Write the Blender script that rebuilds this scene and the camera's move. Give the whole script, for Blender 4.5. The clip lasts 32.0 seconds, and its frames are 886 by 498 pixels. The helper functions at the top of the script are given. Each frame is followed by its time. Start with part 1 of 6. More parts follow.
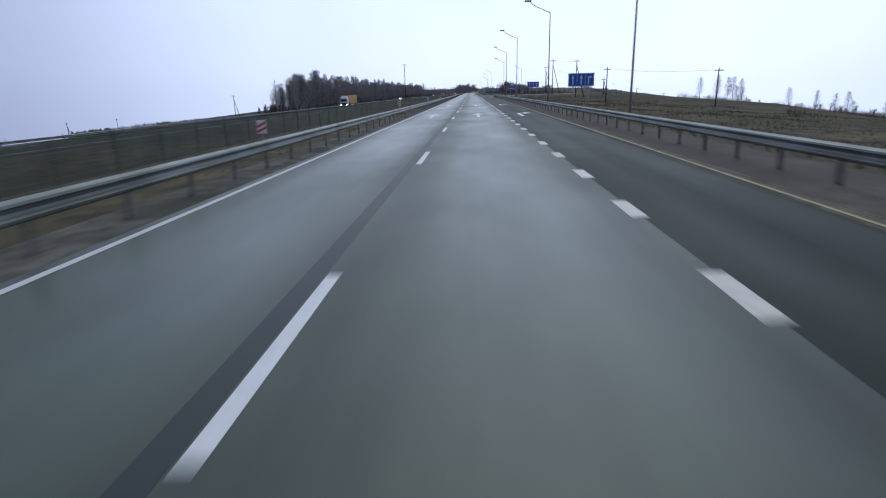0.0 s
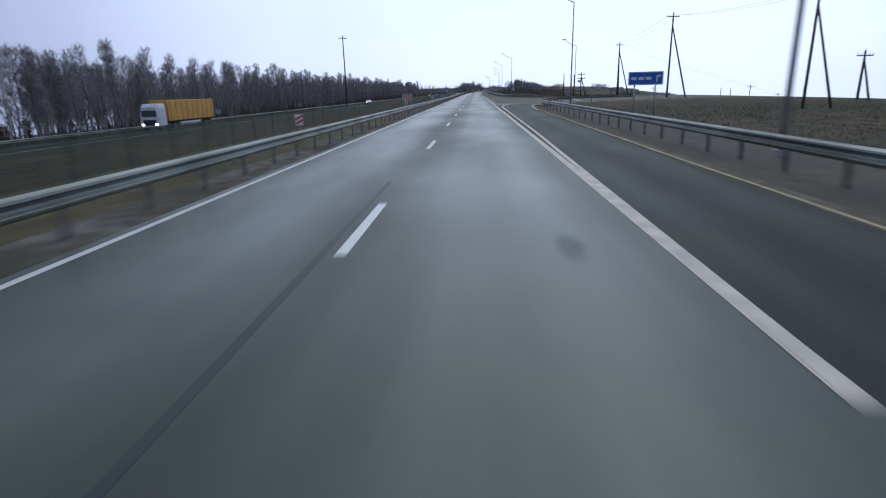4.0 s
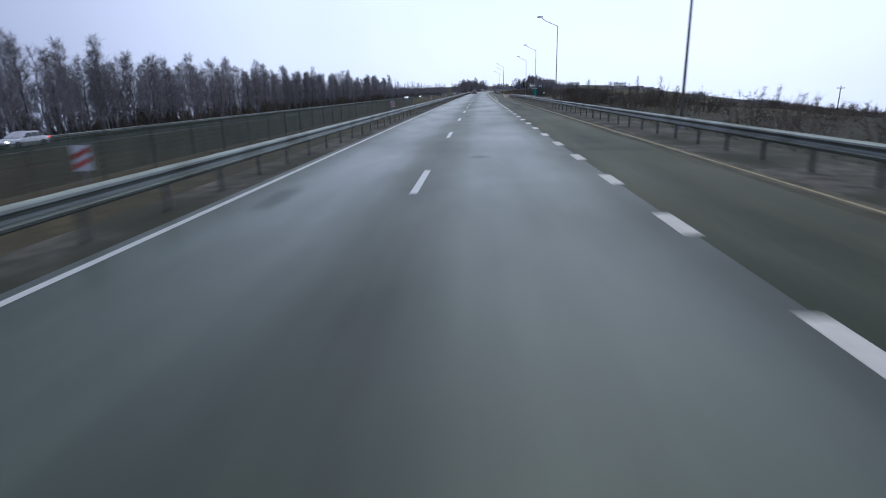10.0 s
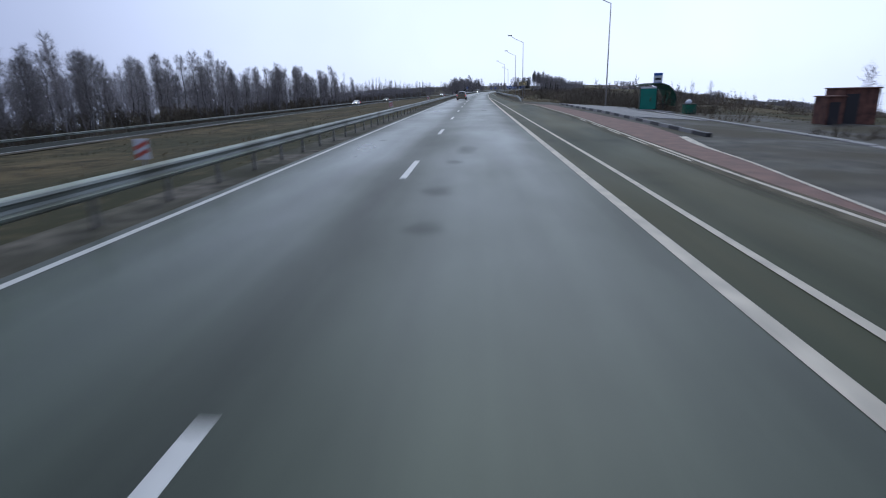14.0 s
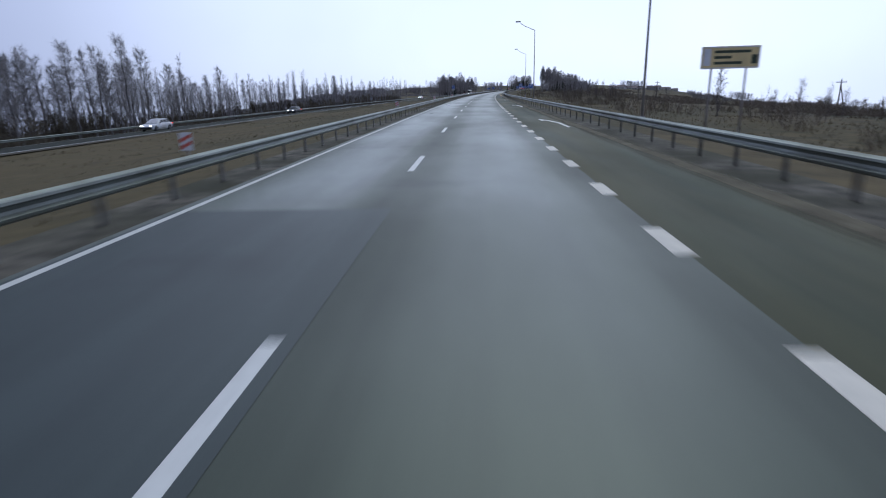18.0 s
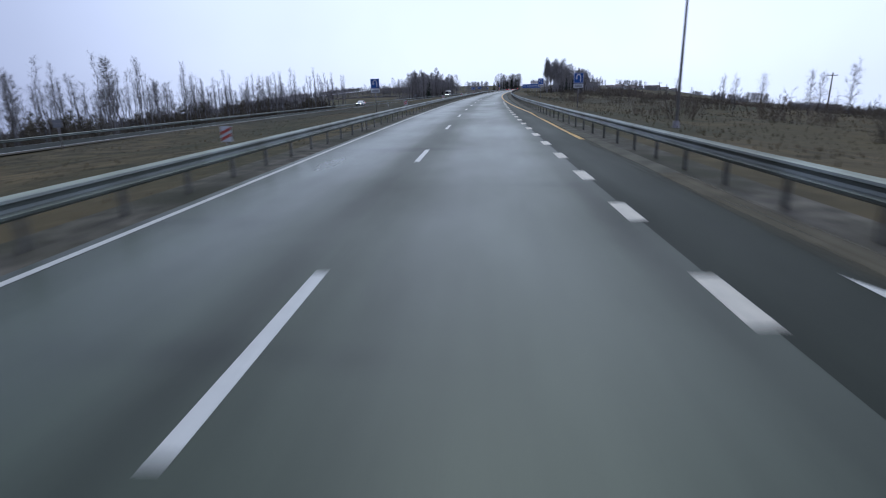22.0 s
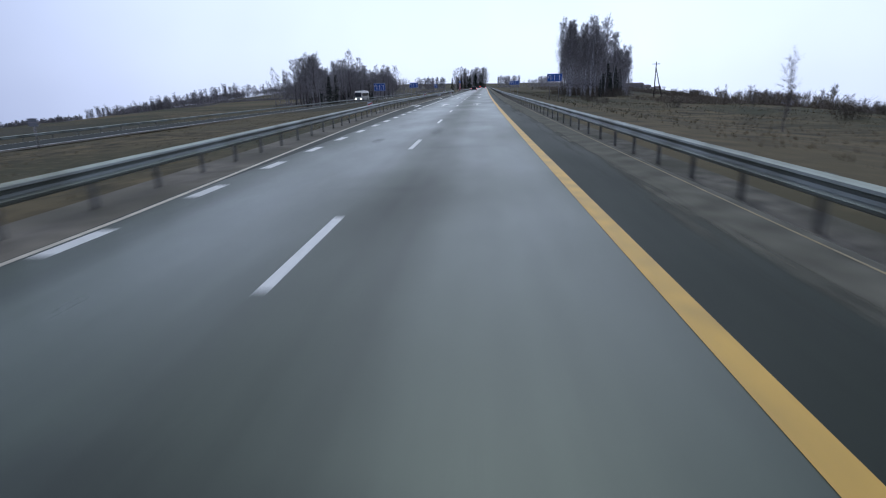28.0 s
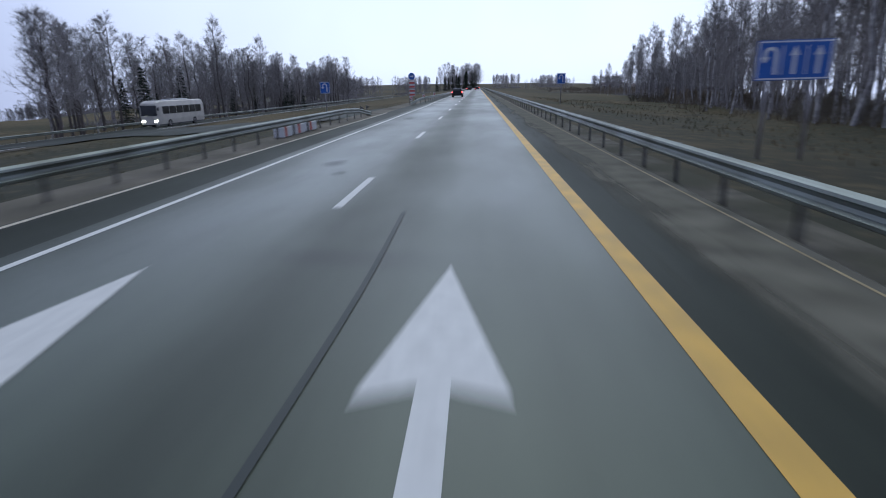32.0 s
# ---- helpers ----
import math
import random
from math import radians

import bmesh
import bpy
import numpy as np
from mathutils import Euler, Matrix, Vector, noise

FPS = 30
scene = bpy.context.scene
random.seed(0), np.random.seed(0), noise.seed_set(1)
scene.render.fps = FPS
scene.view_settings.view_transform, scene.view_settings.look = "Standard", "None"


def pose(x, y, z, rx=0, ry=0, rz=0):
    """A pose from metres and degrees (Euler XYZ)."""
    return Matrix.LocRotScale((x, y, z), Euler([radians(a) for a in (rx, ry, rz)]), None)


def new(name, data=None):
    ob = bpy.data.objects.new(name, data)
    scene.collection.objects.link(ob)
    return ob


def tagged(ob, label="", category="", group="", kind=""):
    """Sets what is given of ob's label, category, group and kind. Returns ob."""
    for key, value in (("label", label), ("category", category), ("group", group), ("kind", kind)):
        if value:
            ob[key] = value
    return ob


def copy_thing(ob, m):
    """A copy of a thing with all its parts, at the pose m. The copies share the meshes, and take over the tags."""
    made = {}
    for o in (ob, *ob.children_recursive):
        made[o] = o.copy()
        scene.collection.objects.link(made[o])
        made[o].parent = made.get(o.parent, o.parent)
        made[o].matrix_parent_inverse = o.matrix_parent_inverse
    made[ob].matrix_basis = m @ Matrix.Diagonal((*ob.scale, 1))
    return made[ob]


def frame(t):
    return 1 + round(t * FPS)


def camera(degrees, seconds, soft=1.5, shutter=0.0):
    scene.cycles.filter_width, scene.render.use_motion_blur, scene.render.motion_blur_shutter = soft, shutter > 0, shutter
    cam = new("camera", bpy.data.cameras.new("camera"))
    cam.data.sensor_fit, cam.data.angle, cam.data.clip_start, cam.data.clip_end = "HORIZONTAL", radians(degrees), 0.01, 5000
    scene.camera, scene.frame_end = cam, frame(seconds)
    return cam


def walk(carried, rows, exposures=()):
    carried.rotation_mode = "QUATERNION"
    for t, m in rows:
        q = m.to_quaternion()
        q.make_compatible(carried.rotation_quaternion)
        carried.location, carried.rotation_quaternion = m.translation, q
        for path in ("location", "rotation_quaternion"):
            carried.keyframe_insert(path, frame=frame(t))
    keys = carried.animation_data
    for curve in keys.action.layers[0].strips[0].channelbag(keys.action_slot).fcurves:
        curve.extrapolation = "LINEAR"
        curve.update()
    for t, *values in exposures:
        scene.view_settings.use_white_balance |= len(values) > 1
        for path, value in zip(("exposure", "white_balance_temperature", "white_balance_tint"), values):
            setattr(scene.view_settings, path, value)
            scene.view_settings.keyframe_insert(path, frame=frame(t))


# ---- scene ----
# Stations s run along the drive in metres, w is the offset to the right of it.
HEAD = [0.03, 0.34, 0.44, 0.5, 0.71, 0.56, 0.28, 0.25, 0.02, -0.56, -1.38, -2.64, -4.31, -5.61, -6.39, -6.93, -7.15]
S0, STEP, NSTEP = -1600.0, 2.0, 3300
_s = S0 + STEP * np.arange(NSTEP + 1)
_a = np.radians(np.interp(_s, 60.0 * np.arange(17), HEAD))
_k = np.ones(21) / 21
_a = np.convolve(np.pad(_a, 10, mode="edge"), _k, mode="valid")
_x = np.concatenate([[0], np.cumsum(-np.sin(_a[:-1]) * STEP)])
_y = np.concatenate([[0], np.cumsum(np.cos(_a[:-1]) * STEP)])
_x -= np.interp(0.0, _s, _x)
_y -= np.interp(0.0, _s, _y)


# The carriageway, its verges and rails are a little narrower than their nominal offsets.
NOMINAL = [-60, -13, -9.6, -9.05, -5.95, -5.02, -1.47, 0.0, 2.36, 6.67, 8.4, 9.6, 13, 100]
ACTUAL = [-60, -13, -9.4, -8.3, -5.45, -4.72, -1.47, 0.0, 2.36, 5.6, 6.75, 9.2, 13, 100]


def lateral(w):
    return np.where(np.abs(w) < 60, np.interp(w, NOMINAL, ACTUAL), w)


def heading(s):
    """Direction of the road at s, radians to the left of +y."""
    return float(np.interp(s, _s, _a))


def place(s, w, z=0.0):
    a, w = heading(s), float(lateral(w))
    return Vector((float(np.interp(s, _s, _x)) + w * math.cos(a), float(np.interp(s, _s, _y)) + w * math.sin(a), z))


def places(s, w, z):
    """The same for arrays."""
    a, w = np.interp(s, _s, _a), lateral(w)
    return np.stack([np.interp(s, _s, _x) + w * np.cos(a), np.interp(s, _s, _y) + w * np.sin(a), np.broadcast_to(z, np.shape(a)) + 0.0], -1)


def stand(s, w, z=0.0, turn=0.0):
    """A pose on the road frame: local y points along the road, x to the right."""
    return Matrix.Translation(place(s, w, z)) @ pose(0, 0, 0, 0, 0, math.degrees(heading(s)) + turn)


# ---- camera ----
EYE, PITCH, ROLL, YAW = 1.8, -16.2, -1.6, 3.75
cam = camera(78.1, 32.0, soft=1.1, shutter=0.3)
# seconds, station, drift to the right, nod, sway
ROWS = [
    (0, 0.3, 0.01, -0.16, -0.12),
    (1, 29.3, 0.08, 0.04, 0.04),
    (2, 57.9, 0.13, -0.11, -0.04),
    (3, 86.9, 0.15, -0.09, 0.21),
    (4, 116.6, 0.13, -0.08, 0.08),
    (5, 146.6, 0.10, -0.07, -0.04),
    (6, 176.5, 0.08, -0.07, -0.17),
    (7, 205.9, 0.17, -0.08, -0.14),
    (8, 234.7, 0.17, 0.01, 0.17),
    (9, 263.6, 0.03, 0.03, 0.51),
    (10, 292.8, -0.28, 0.01, 0.17),
    (11, 322.2, -0.31, 0.13, -0.08),
    (12, 351.8, -0.12, 0.05, -0.34),
    (13, 381.2, 0.05, 0.07, -0.07),
    (14, 411.0, 0.11, 0.03, -0.01),
    (15, 440.7, 0.09, 0.03, 0.01),
    (16, 470.4, 0.07, 0.04, 0.03),
    (17, 500.2, 0.05, 0.04, 0.04),
    (18, 529.9, 0.09, 0.02, 0.02),
    (19, 559.5, 0.09, 0.04, 0.05),
    (20, 589.0, 0.09, 0.21, -0.04),
    (21, 618.8, 0.12, 0.10, 0.12),
    (22, 648.3, 0.19, 0.06, 0.24),
    (23, 677.9, 0.11, 0.05, 0.19),
    (24, 707.5, -0.02, -0.03, 0.12),
    (25, 737.0, -0.13, 0.04, -0.27),
    (26, 766.7, -0.09, 0.15, -0.17),
    (27, 796.3, -0.06, 0.26, -0.07),
    (28, 825.9, -0.02, 0.37, 0.02),
    (29, 855.3, -0.02, 0.19, -0.03),
    (30, 884.1, -0.04, 0.29, -0.03),
    (31, 912.8, 0.04, 0.33, -0.01),
    (32, 942.2, 0.09, 0.34, 0.12),
]
walk(cam, [(t, stand(s, w, EYE) @ pose(0, 0, 0, 90 + PITCH - nod, 0, YAW + sway) @ pose(0, 0, 0, 0, 0, ROLL)) for t, s, w, nod, sway in ROWS],
     exposures=((0.0, 0.48, 5850, -5), (32.0, 0.48, 5850, -5)))

# ---- overcast daylight ----
world = bpy.data.worlds.new("sky")
scene.world = world
world.use_nodes = True
nt = world.node_tree
nt.nodes.clear()
sky = nt.nodes.new("ShaderNodeTexSky")
sky.sky_type, sky.sun_disc, sky.sun_elevation, sky.sun_rotation = "NISHITA", False, radians(50), radians(8)
sky.air_density, sky.dust_density, sky.ozone_density = 1.0, 3.0, 1.0
hsv = nt.nodes.new("ShaderNodeHueSaturation")
hsv.inputs["Saturation"].default_value, hsv.inputs["Value"].default_value = 0.3, 0.10
tc = nt.nodes.new("ShaderNodeTexCoord")
sep = nt.nodes.new("ShaderNodeSeparateXYZ")
ramp = nt.nodes.new("ShaderNodeValToRGB")
ramp.color_ramp.elements[0].position, ramp.color_ramp.elements[0].color = 0.0, (0.874, 0.856, 1.06, 1)
ramp.color_ramp.elements[1].position, ramp.color_ramp.elements[1].color = 0.75, (0.557, 0.553, 0.737, 1)
cl = nt.nodes.new("ShaderNodeTexNoise")
cl.inputs["Scale"].default_value, cl.inputs["Detail"].default_value = 2.2, 4
clr = nt.nodes.new("ShaderNodeMapRange")
clr.inputs["From Min"].default_value, clr.inputs["From Max"].default_value = 0.3, 0.7
clr.inputs["To Min"].default_value, clr.inputs["To Max"].default_value = 0.90, 1.06
mul = nt.nodes.new("ShaderNodeMix")
mul.data_type, mul.blend_type = "RGBA", "MULTIPLY"
mul.inputs["Factor"].default_value = 1.0
mix = nt.nodes.new("ShaderNodeMix")
mix.data_type = "RGBA"
mix.inputs["Factor"].default_value = 0.85
bg = nt.nodes.new("ShaderNodeBackground")
wo = nt.nodes.new("ShaderNodeOutputWorld")
L = nt.links.new
L(tc.outputs["Generated"], sep.inputs[0])
L(tc.outputs["Generated"], cl.inputs["Vector"])
L(sep.outputs["Z"], ramp.inputs["Fac"])
L(cl.outputs["Fac"], clr.inputs["Value"])
L(ramp.outputs["Color"], mul.inputs["A"])
L(clr.outputs["Result"], mul.inputs["B"])
L(sky.outputs["Color"], hsv.inputs["Color"])
L(hsv.outputs["Color"], mix.inputs["A"])
L(mul.outputs["Result"], mix.inputs["B"])
# the cloud is thinner, and brighter, towards the hidden sun ahead
dot = nt.nodes.new("ShaderNodeVectorMath")
dot.operation = "DOT_PRODUCT"
dot.inputs[1].default_value = Vector((0.22, 0.95, 0.28)).normalized()
L(tc.outputs["Generated"], dot.inputs[0])
glowr = nt.nodes.new("ShaderNodeMapRange")
glowr.interpolation_type = "SMOOTHSTEP"
glowr.inputs["From Min"].default_value, glowr.inputs["From Max"].default_value = 0.45, 1.0
glowr.inputs["To Min"].default_value, glowr.inputs["To Max"].default_value = 0.0, 1.0
L(dot.outputs["Value"], glowr.inputs["Value"])
veil = nt.nodes.new("ShaderNodeMix")
veil.data_type = "RGBA"
veil.inputs["A"].default_value, veil.inputs["B"].default_value = (0.375, 0.384, 0.475, 1), (0.918, 0.920, 1.0, 1)
L(glowr.outputs["Result"], veil.inputs["Factor"])
thin = nt.nodes.new("ShaderNodeMix")
thin.data_type, thin.blend_type = "RGBA", "MULTIPLY"
thin.inputs["Factor"].default_value = 1.0
L(mix.outputs["Result"], thin.inputs["A"])
L(veil.outputs["Result"], thin.inputs["B"])
L(thin.outputs["Result"], bg.inputs["Color"])
L(bg.outputs["Background"], wo.inputs["Surface"])
bg.inputs["Strength"].default_value = 1.0
sun = new("sun", bpy.data.lights.new("sun", "SUN"))
sun.data.energy, sun.data.angle, sun.data.color = 0.5, radians(40), (1.0, 0.97, 0.93)
sun.matrix_world = pose(0, 0, 60, 40, 0, 172)

# ---- materials ----
def material(name, colour, rough=0.7, metal=0.0, vary=0.25, scale=4.0, bump=0.0, bump_scale=60.0, second=None, stretch=(1, 1, 1), coords="Object", random_tint=0.0, spec=0.5, big=None, big_scale=0.15):
    """Principled surface with colour varied at two scales and a fine relief."""
    m = bpy.data.materials.new(name)
    m.use_nodes = True
    t = m.node_tree
    b = t.nodes["Principled BSDF"]
    b.inputs["Metallic"].default_value = metal
    b.inputs["Specular IOR Level"].default_value = spec
    k = t.links.new
    co = t.nodes.new("ShaderNodeTexCoord")
    mp = t.nodes.new("ShaderNodeMapping")
    mp.inputs["Scale"].default_value = stretch
    k(co.outputs[coords], mp.inputs["Vector"])
    n1 = t.nodes.new("ShaderNodeTexNoise")
    n1.inputs["Scale"].default_value, n1.inputs["Detail"].default_value = scale, 6
    k(mp.outputs["Vector"], n1.inputs["Vector"])
    r = t.nodes.new("ShaderNodeValToRGB")
    c0 = [max(0, c * (1 - vary)) for c in colour]
    c1 = [min(1, c * (1 + vary)) for c in (second or colour)]
    r.color_ramp.elements[0].position, r.color_ramp.elements[0].color = 0.32, (*c0, 1)
    r.color_ramp.elements[1].position, r.color_ramp.elements[1].color = 0.68, (*c1, 1)
    k(n1.outputs["Fac"], r.inputs["Fac"])
    out = r.outputs["Color"]
    if big:
        n2 = t.nodes.new("ShaderNodeTexNoise")
        n2.inputs["Scale"].default_value, n2.inputs["Detail"].default_value = big_scale, 3
        k(mp.outputs["Vector"], n2.inputs["Vector"])
        r2 = t.nodes.new("ShaderNodeMapRange")
        r2.inputs["From Min"].default_value, r2.inputs["From Max"].default_value = 0.4, 0.62
        k(n2.outputs["Fac"], r2.inputs["Value"])
        x = t.nodes.new("ShaderNodeMix")
        x.data_type = "RGBA"
        x.inputs["B"].default_value = (*big, 1)
        k(r2.outputs["Result"], x.inputs["Factor"])
        k(out, x.inputs["A"])
        out = x.outputs["Result"]
    if random_tint:
        oi = t.nodes.new("ShaderNodeObjectInfo")
        mr = t.nodes.new("ShaderNodeMapRange")
        mr.inputs["To Min"].default_value, mr.inputs["To Max"].default_value = 1 - random_tint, 1 + random_tint
        k(oi.outputs["Random"], mr.inputs["Value"])
        x = t.nodes.new("ShaderNodeMix")
        x.data_type, x.blend_type = "RGBA", "MULTIPLY"
        x.inputs["Factor"].default_value = 1
        k(out, x.inputs["A"])
        k(mr.outputs["Result"], x.inputs["B"])
        out = x.outputs["Result"]
    k(out, b.inputs["Base Color"])
    rr = t.nodes.new("ShaderNodeMapRange")
    rr.inputs["To Min"].default_value, rr.inputs["To Max"].default_value = max(0.02, rough - 0.12), min(1, rough + 0.12)
    k(n1.outputs["Fac"], rr.inputs["Value"])
    k(rr.outputs["Result"], b.inputs["Roughness"])
    if bump:
        n3 = t.nodes.new("ShaderNodeTexNoise")
        n3.inputs["Scale"].default_value, n3.inputs["Detail"].default_value = bump_scale, 4
        k(co.outputs[coords], n3.inputs["Vector"])
        bp = t.nodes.new("ShaderNodeBump")
        bp.inputs["Strength"].default_value, bp.inputs["Distance"].default_value = bump, 0.02
        k(n3.outputs["Fac"], bp.inputs["Height"])
        k(bp.outputs["Normal"], b.inputs["Normal"])
    return m


def asphalt(name, colour, tracks, rough, patch=0.25, lanes=0.0, sheen=0.38, dust=None):
    """Road surface on a UV of (offset, station): polished wheel tracks, long streaks, cross stains, aggregate."""
    m = bpy.data.materials.new(name)
    m.use_nodes = True
    t = m.node_tree
    b = t.nodes["Principled BSDF"]
    k = t.links.new
    uv = t.nodes.new("ShaderNodeUVMap")
    uv.uv_map = "road"
    def noise_at(scale, stretch, detail=4):
        mp = t.nodes.new("ShaderNodeMapping")
        mp.inputs["Scale"].default_value = stretch
        n = t.nodes.new("ShaderNodeTexNoise")
        n.inputs["Scale"].default_value, n.inputs["Detail"].default_value = scale, detail
        k(uv.outputs["UV"], mp.inputs["Vector"])
        k(mp.outputs["Vector"], n.inputs["Vector"])
        return n.outputs["Fac"]
    def mth(op, a, c=None):
        n = t.nodes.new("ShaderNodeMath")
        n.operation = op
        for i, v in enumerate((a, c)):
            if v is None:
                continue
            if isinstance(v, (int, float)):
                n.inputs[i].default_value = v
            else:
                k(v, n.inputs[i])
        return n.outputs[0]
    sp = t.nodes.new("ShaderNodeSeparateXYZ")
    k(uv.outputs["UV"], sp.inputs[0])
    # the lane's two wheel tracks: a wave of half the lane's width
    wave = mth("COSINE", mth("MULTIPLY", mth("ADD", sp.outputs["X"], mth("MULTIPLY", noise_at(0.05, (0.2, 1, 1)), 0.9)), 2 * math.pi / 1.87))
    wave = mth("MULTIPLY", wave, tracks)
    streak = mth("MULTIPLY", mth("SUBTRACT", noise_at(1.0, (1.5, 0.03, 1), 6), 0.5), 0.95)
    blot = mth("MULTIPLY", mth("SUBTRACT", noise_at(0.35, (1, 0.35, 1), 5), 0.5), patch * 2)
    cross = mth("MULTIPLY", mth("MAXIMUM", mth("SUBTRACT", noise_at(0.5, (0.25, 0.9, 1), 5), 0.60), 0.0), -3.4)
    mottle = mth("MULTIPLY", mth("SUBTRACT", noise_at(1.6, (1, 0.3, 1), 5), 0.5), 0.42)
    grain = mth("MULTIPLY", mth("SUBTRACT", noise_at(60, (1, 1, 1), 3), 0.5), 0.5)
    # lane middles polished paler than edges; the overtaking lane's tone adds painted sky sheen
    lane = t.nodes.new("ShaderNodeFloatCurve")
    k(mth("MULTIPLY", mth("ADD", sp.outputs["X"], mth("ADD", mth("MULTIPLY", noise_at(0.12, (0.3, 1, 1)), 0.8), 5.2)), 1 / 8.6), lane.inputs["Value"])
    cv = lane.mapping.curves[0]
    cv.points[0].location, cv.points[1].location = (0.0, 0.40), (1.0, 0.30)
    for px, py in ((0.12, 0.64), (0.25, 0.74), (0.38, 0.54), (0.47, 0.30), (0.55, 0.38), (0.64, 0.60), (0.75, 0.64), (0.84, 0.48), (0.92, 0.27)):
        cv.points.new(px, py)
    lane.mapping.update()
    lane = mth("MULTIPLY", mth("SUBTRACT", lane.outputs["Value"], 0.5), lanes)
    total = mth("ADD", mth("ADD", mth("ADD", wave, streak), mth("ADD", mth("ADD", blot, mottle), grain)), mth("ADD", cross, mth("ADD", lane, 1.0)))
    total = mth("MAXIMUM", total, 0.3)
    x = t.nodes.new("ShaderNodeMix")
    x.data_type, x.blend_type = "RGBA", "MULTIPLY"
    x.inputs["Factor"].default_value = 1
    x.inputs["A"].default_value = (*colour, 1)
    k(total, x.inputs["B"])
    out = x.outputs["Result"]
    if dust:
        # dry dust caught in long ragged patches
        d = t.nodes.new("ShaderNodeMapRange")
        d.inputs["From Min"].default_value, d.inputs["From Max"].default_value, d.inputs["To Max"].default_value = 0.40, 0.62, 0.75
        k(noise_at(0.5, (0.8, 0.12, 1), 6), d.inputs["Value"])
        y = t.nodes.new("ShaderNodeMix")
        y.data_type = "RGBA"
        y.inputs["B"].default_value = (*dust, 1)
        k(d.outputs["Result"], y.inputs["Factor"])
        k(out, y.inputs["A"])
        out = y.outputs["Result"]
    k(out, b.inputs["Base Color"])
    k(mth("SUBTRACT", rough, mth("MULTIPLY", mth("ADD", mth("ADD", wave, blot), lane), 0.35)), b.inputs["Roughness"])
    b.inputs["Specular IOR Level"].default_value = sheen
    bp = t.nodes.new("ShaderNodeBump")
    bp.inputs["Strength"].default_value, bp.inputs["Distance"].default_value = 0.25, 0.006
    k(noise_at(110, (1, 1, 1), 2), bp.inputs["Height"])
    k(bp.outputs["Normal"], b.inputs["Normal"])
    return m


def glow(name, colour, strength):
    m = bpy.data.materials.new(name)
    m.use_nodes = True
    b = m.node_tree.nodes["Principled BSDF"]
    b.inputs["Base Color"].default_value = (*colour, 1)
    b.inputs["Emission Color"].default_value = (*colour, 1)
    b.inputs["Emission Strength"].default_value = strength
    b.inputs["Roughness"].default_value = 0.25
    return m


M_ROAD = asphalt("worn_asphalt", (0.064, 0.079, 0.051), 0.025, 0.44, 0.56, 1.2, 0.40)
M_NEW = asphalt("new_asphalt", (0.030, 0.036, 0.025), 0.06, 0.66, 0.4, 0.0, 0.17)
M_DUSTY = asphalt("dusty_asphalt", (0.050, 0.057, 0.030), 0.05, 0.70, 0.5, 0.0, 0.19, (0.104, 0.096, 0.046))
M_WHITE = material("road_paint_white", (0.74, 0.73, 0.67), 0.6, vary=0.12, scale=7, bump=0.15, bump_scale=90, random_tint=0.08)
M_WHITE2 = material("worn_road_paint", (0.60, 0.54, 0.42), 0.65, vary=0.25, scale=3, bump=0.15, bump_scale=90)
M_WHITE3 = material("dusty_road_paint", (0.70, 0.65, 0.54), 0.65, vary=0.2, scale=4, bump=0.15, bump_scale=90, random_tint=0.1)
M_YELLOW = material("road_paint_yellow", (0.66, 0.40, 0.07), 0.6, vary=0.18, scale=2.5, bump=0.15, bump_scale=90)
M_YELLOW2 = material("faded_yellow_paint", (0.37, 0.30, 0.15), 0.7, vary=0.3, scale=2.5)
M_GRAVEL = material("roadside_gravel", (0.098, 0.091, 0.070), 0.9, vary=0.35, scale=2.4, bump=0.8, bump_scale=30, spec=0.12, second=(0.165, 0.150, 0.118), big=(0.072, 0.070, 0.046), big_scale=0.35)
M_SAND = material("sandy_verge", (0.115, 0.100, 0.072), 0.9, vary=0.3, scale=1.6, bump=0.7, bump_scale=30, spec=0.15, big=(0.09, 0.08, 0.062), big_scale=0.4)
M_GRASS = material("dry_grass", (0.112, 0.088, 0.045), 0.9, vary=0.35, scale=0.5, second=(0.165, 0.120, 0.060), big=(0.076, 0.074, 0.036), big_scale=0.08)
M_STEEL = material("galvanised_steel", (0.215, 0.240, 0.222), 0.5, metal=0.5, vary=0.2, scale=1.2, bump=0.05, bump_scale=20, big=(0.125, 0.135, 0.115), big_scale=0.6)
M_POST = material("dull_steel", (0.22, 0.22, 0.195), 0.65, metal=0.35, vary=0.25, scale=5, big=(0.07, 0.06, 0.05), big_scale=2.0)
M_POLE = material("lamp_post_grey", (0.38, 0.36, 0.355), 0.5, metal=0.4, vary=0.12, scale=2)
M_WOOD = material("tarred_wood", (0.085, 0.070, 0.058), 0.85, vary=0.35, scale=3, stretch=(1, 1, 0.1), bump=0.5, bump_scale=30)
M_CONC = material("concrete", (0.33, 0.32, 0.30), 0.85, vary=0.2, scale=2, bump=0.4, bump_scale=40)
M_BLUE = material("sign_blue", (0.026, 0.115, 0.43), 0.45, vary=0.10, scale=2, random_tint=0.1)
M_SIGNW = material("sign_white", (0.72, 0.73, 0.74), 0.45, vary=0.06, scale=3)
M_RED = material("sign_red", (0.52, 0.10, 0.07), 0.5, vary=0.15, scale=4, random_tint=0.15)
M_BACK = material("sign_back_steel", (0.30, 0.31, 0.32), 0.5, metal=0.6, vary=0.1, scale=3)
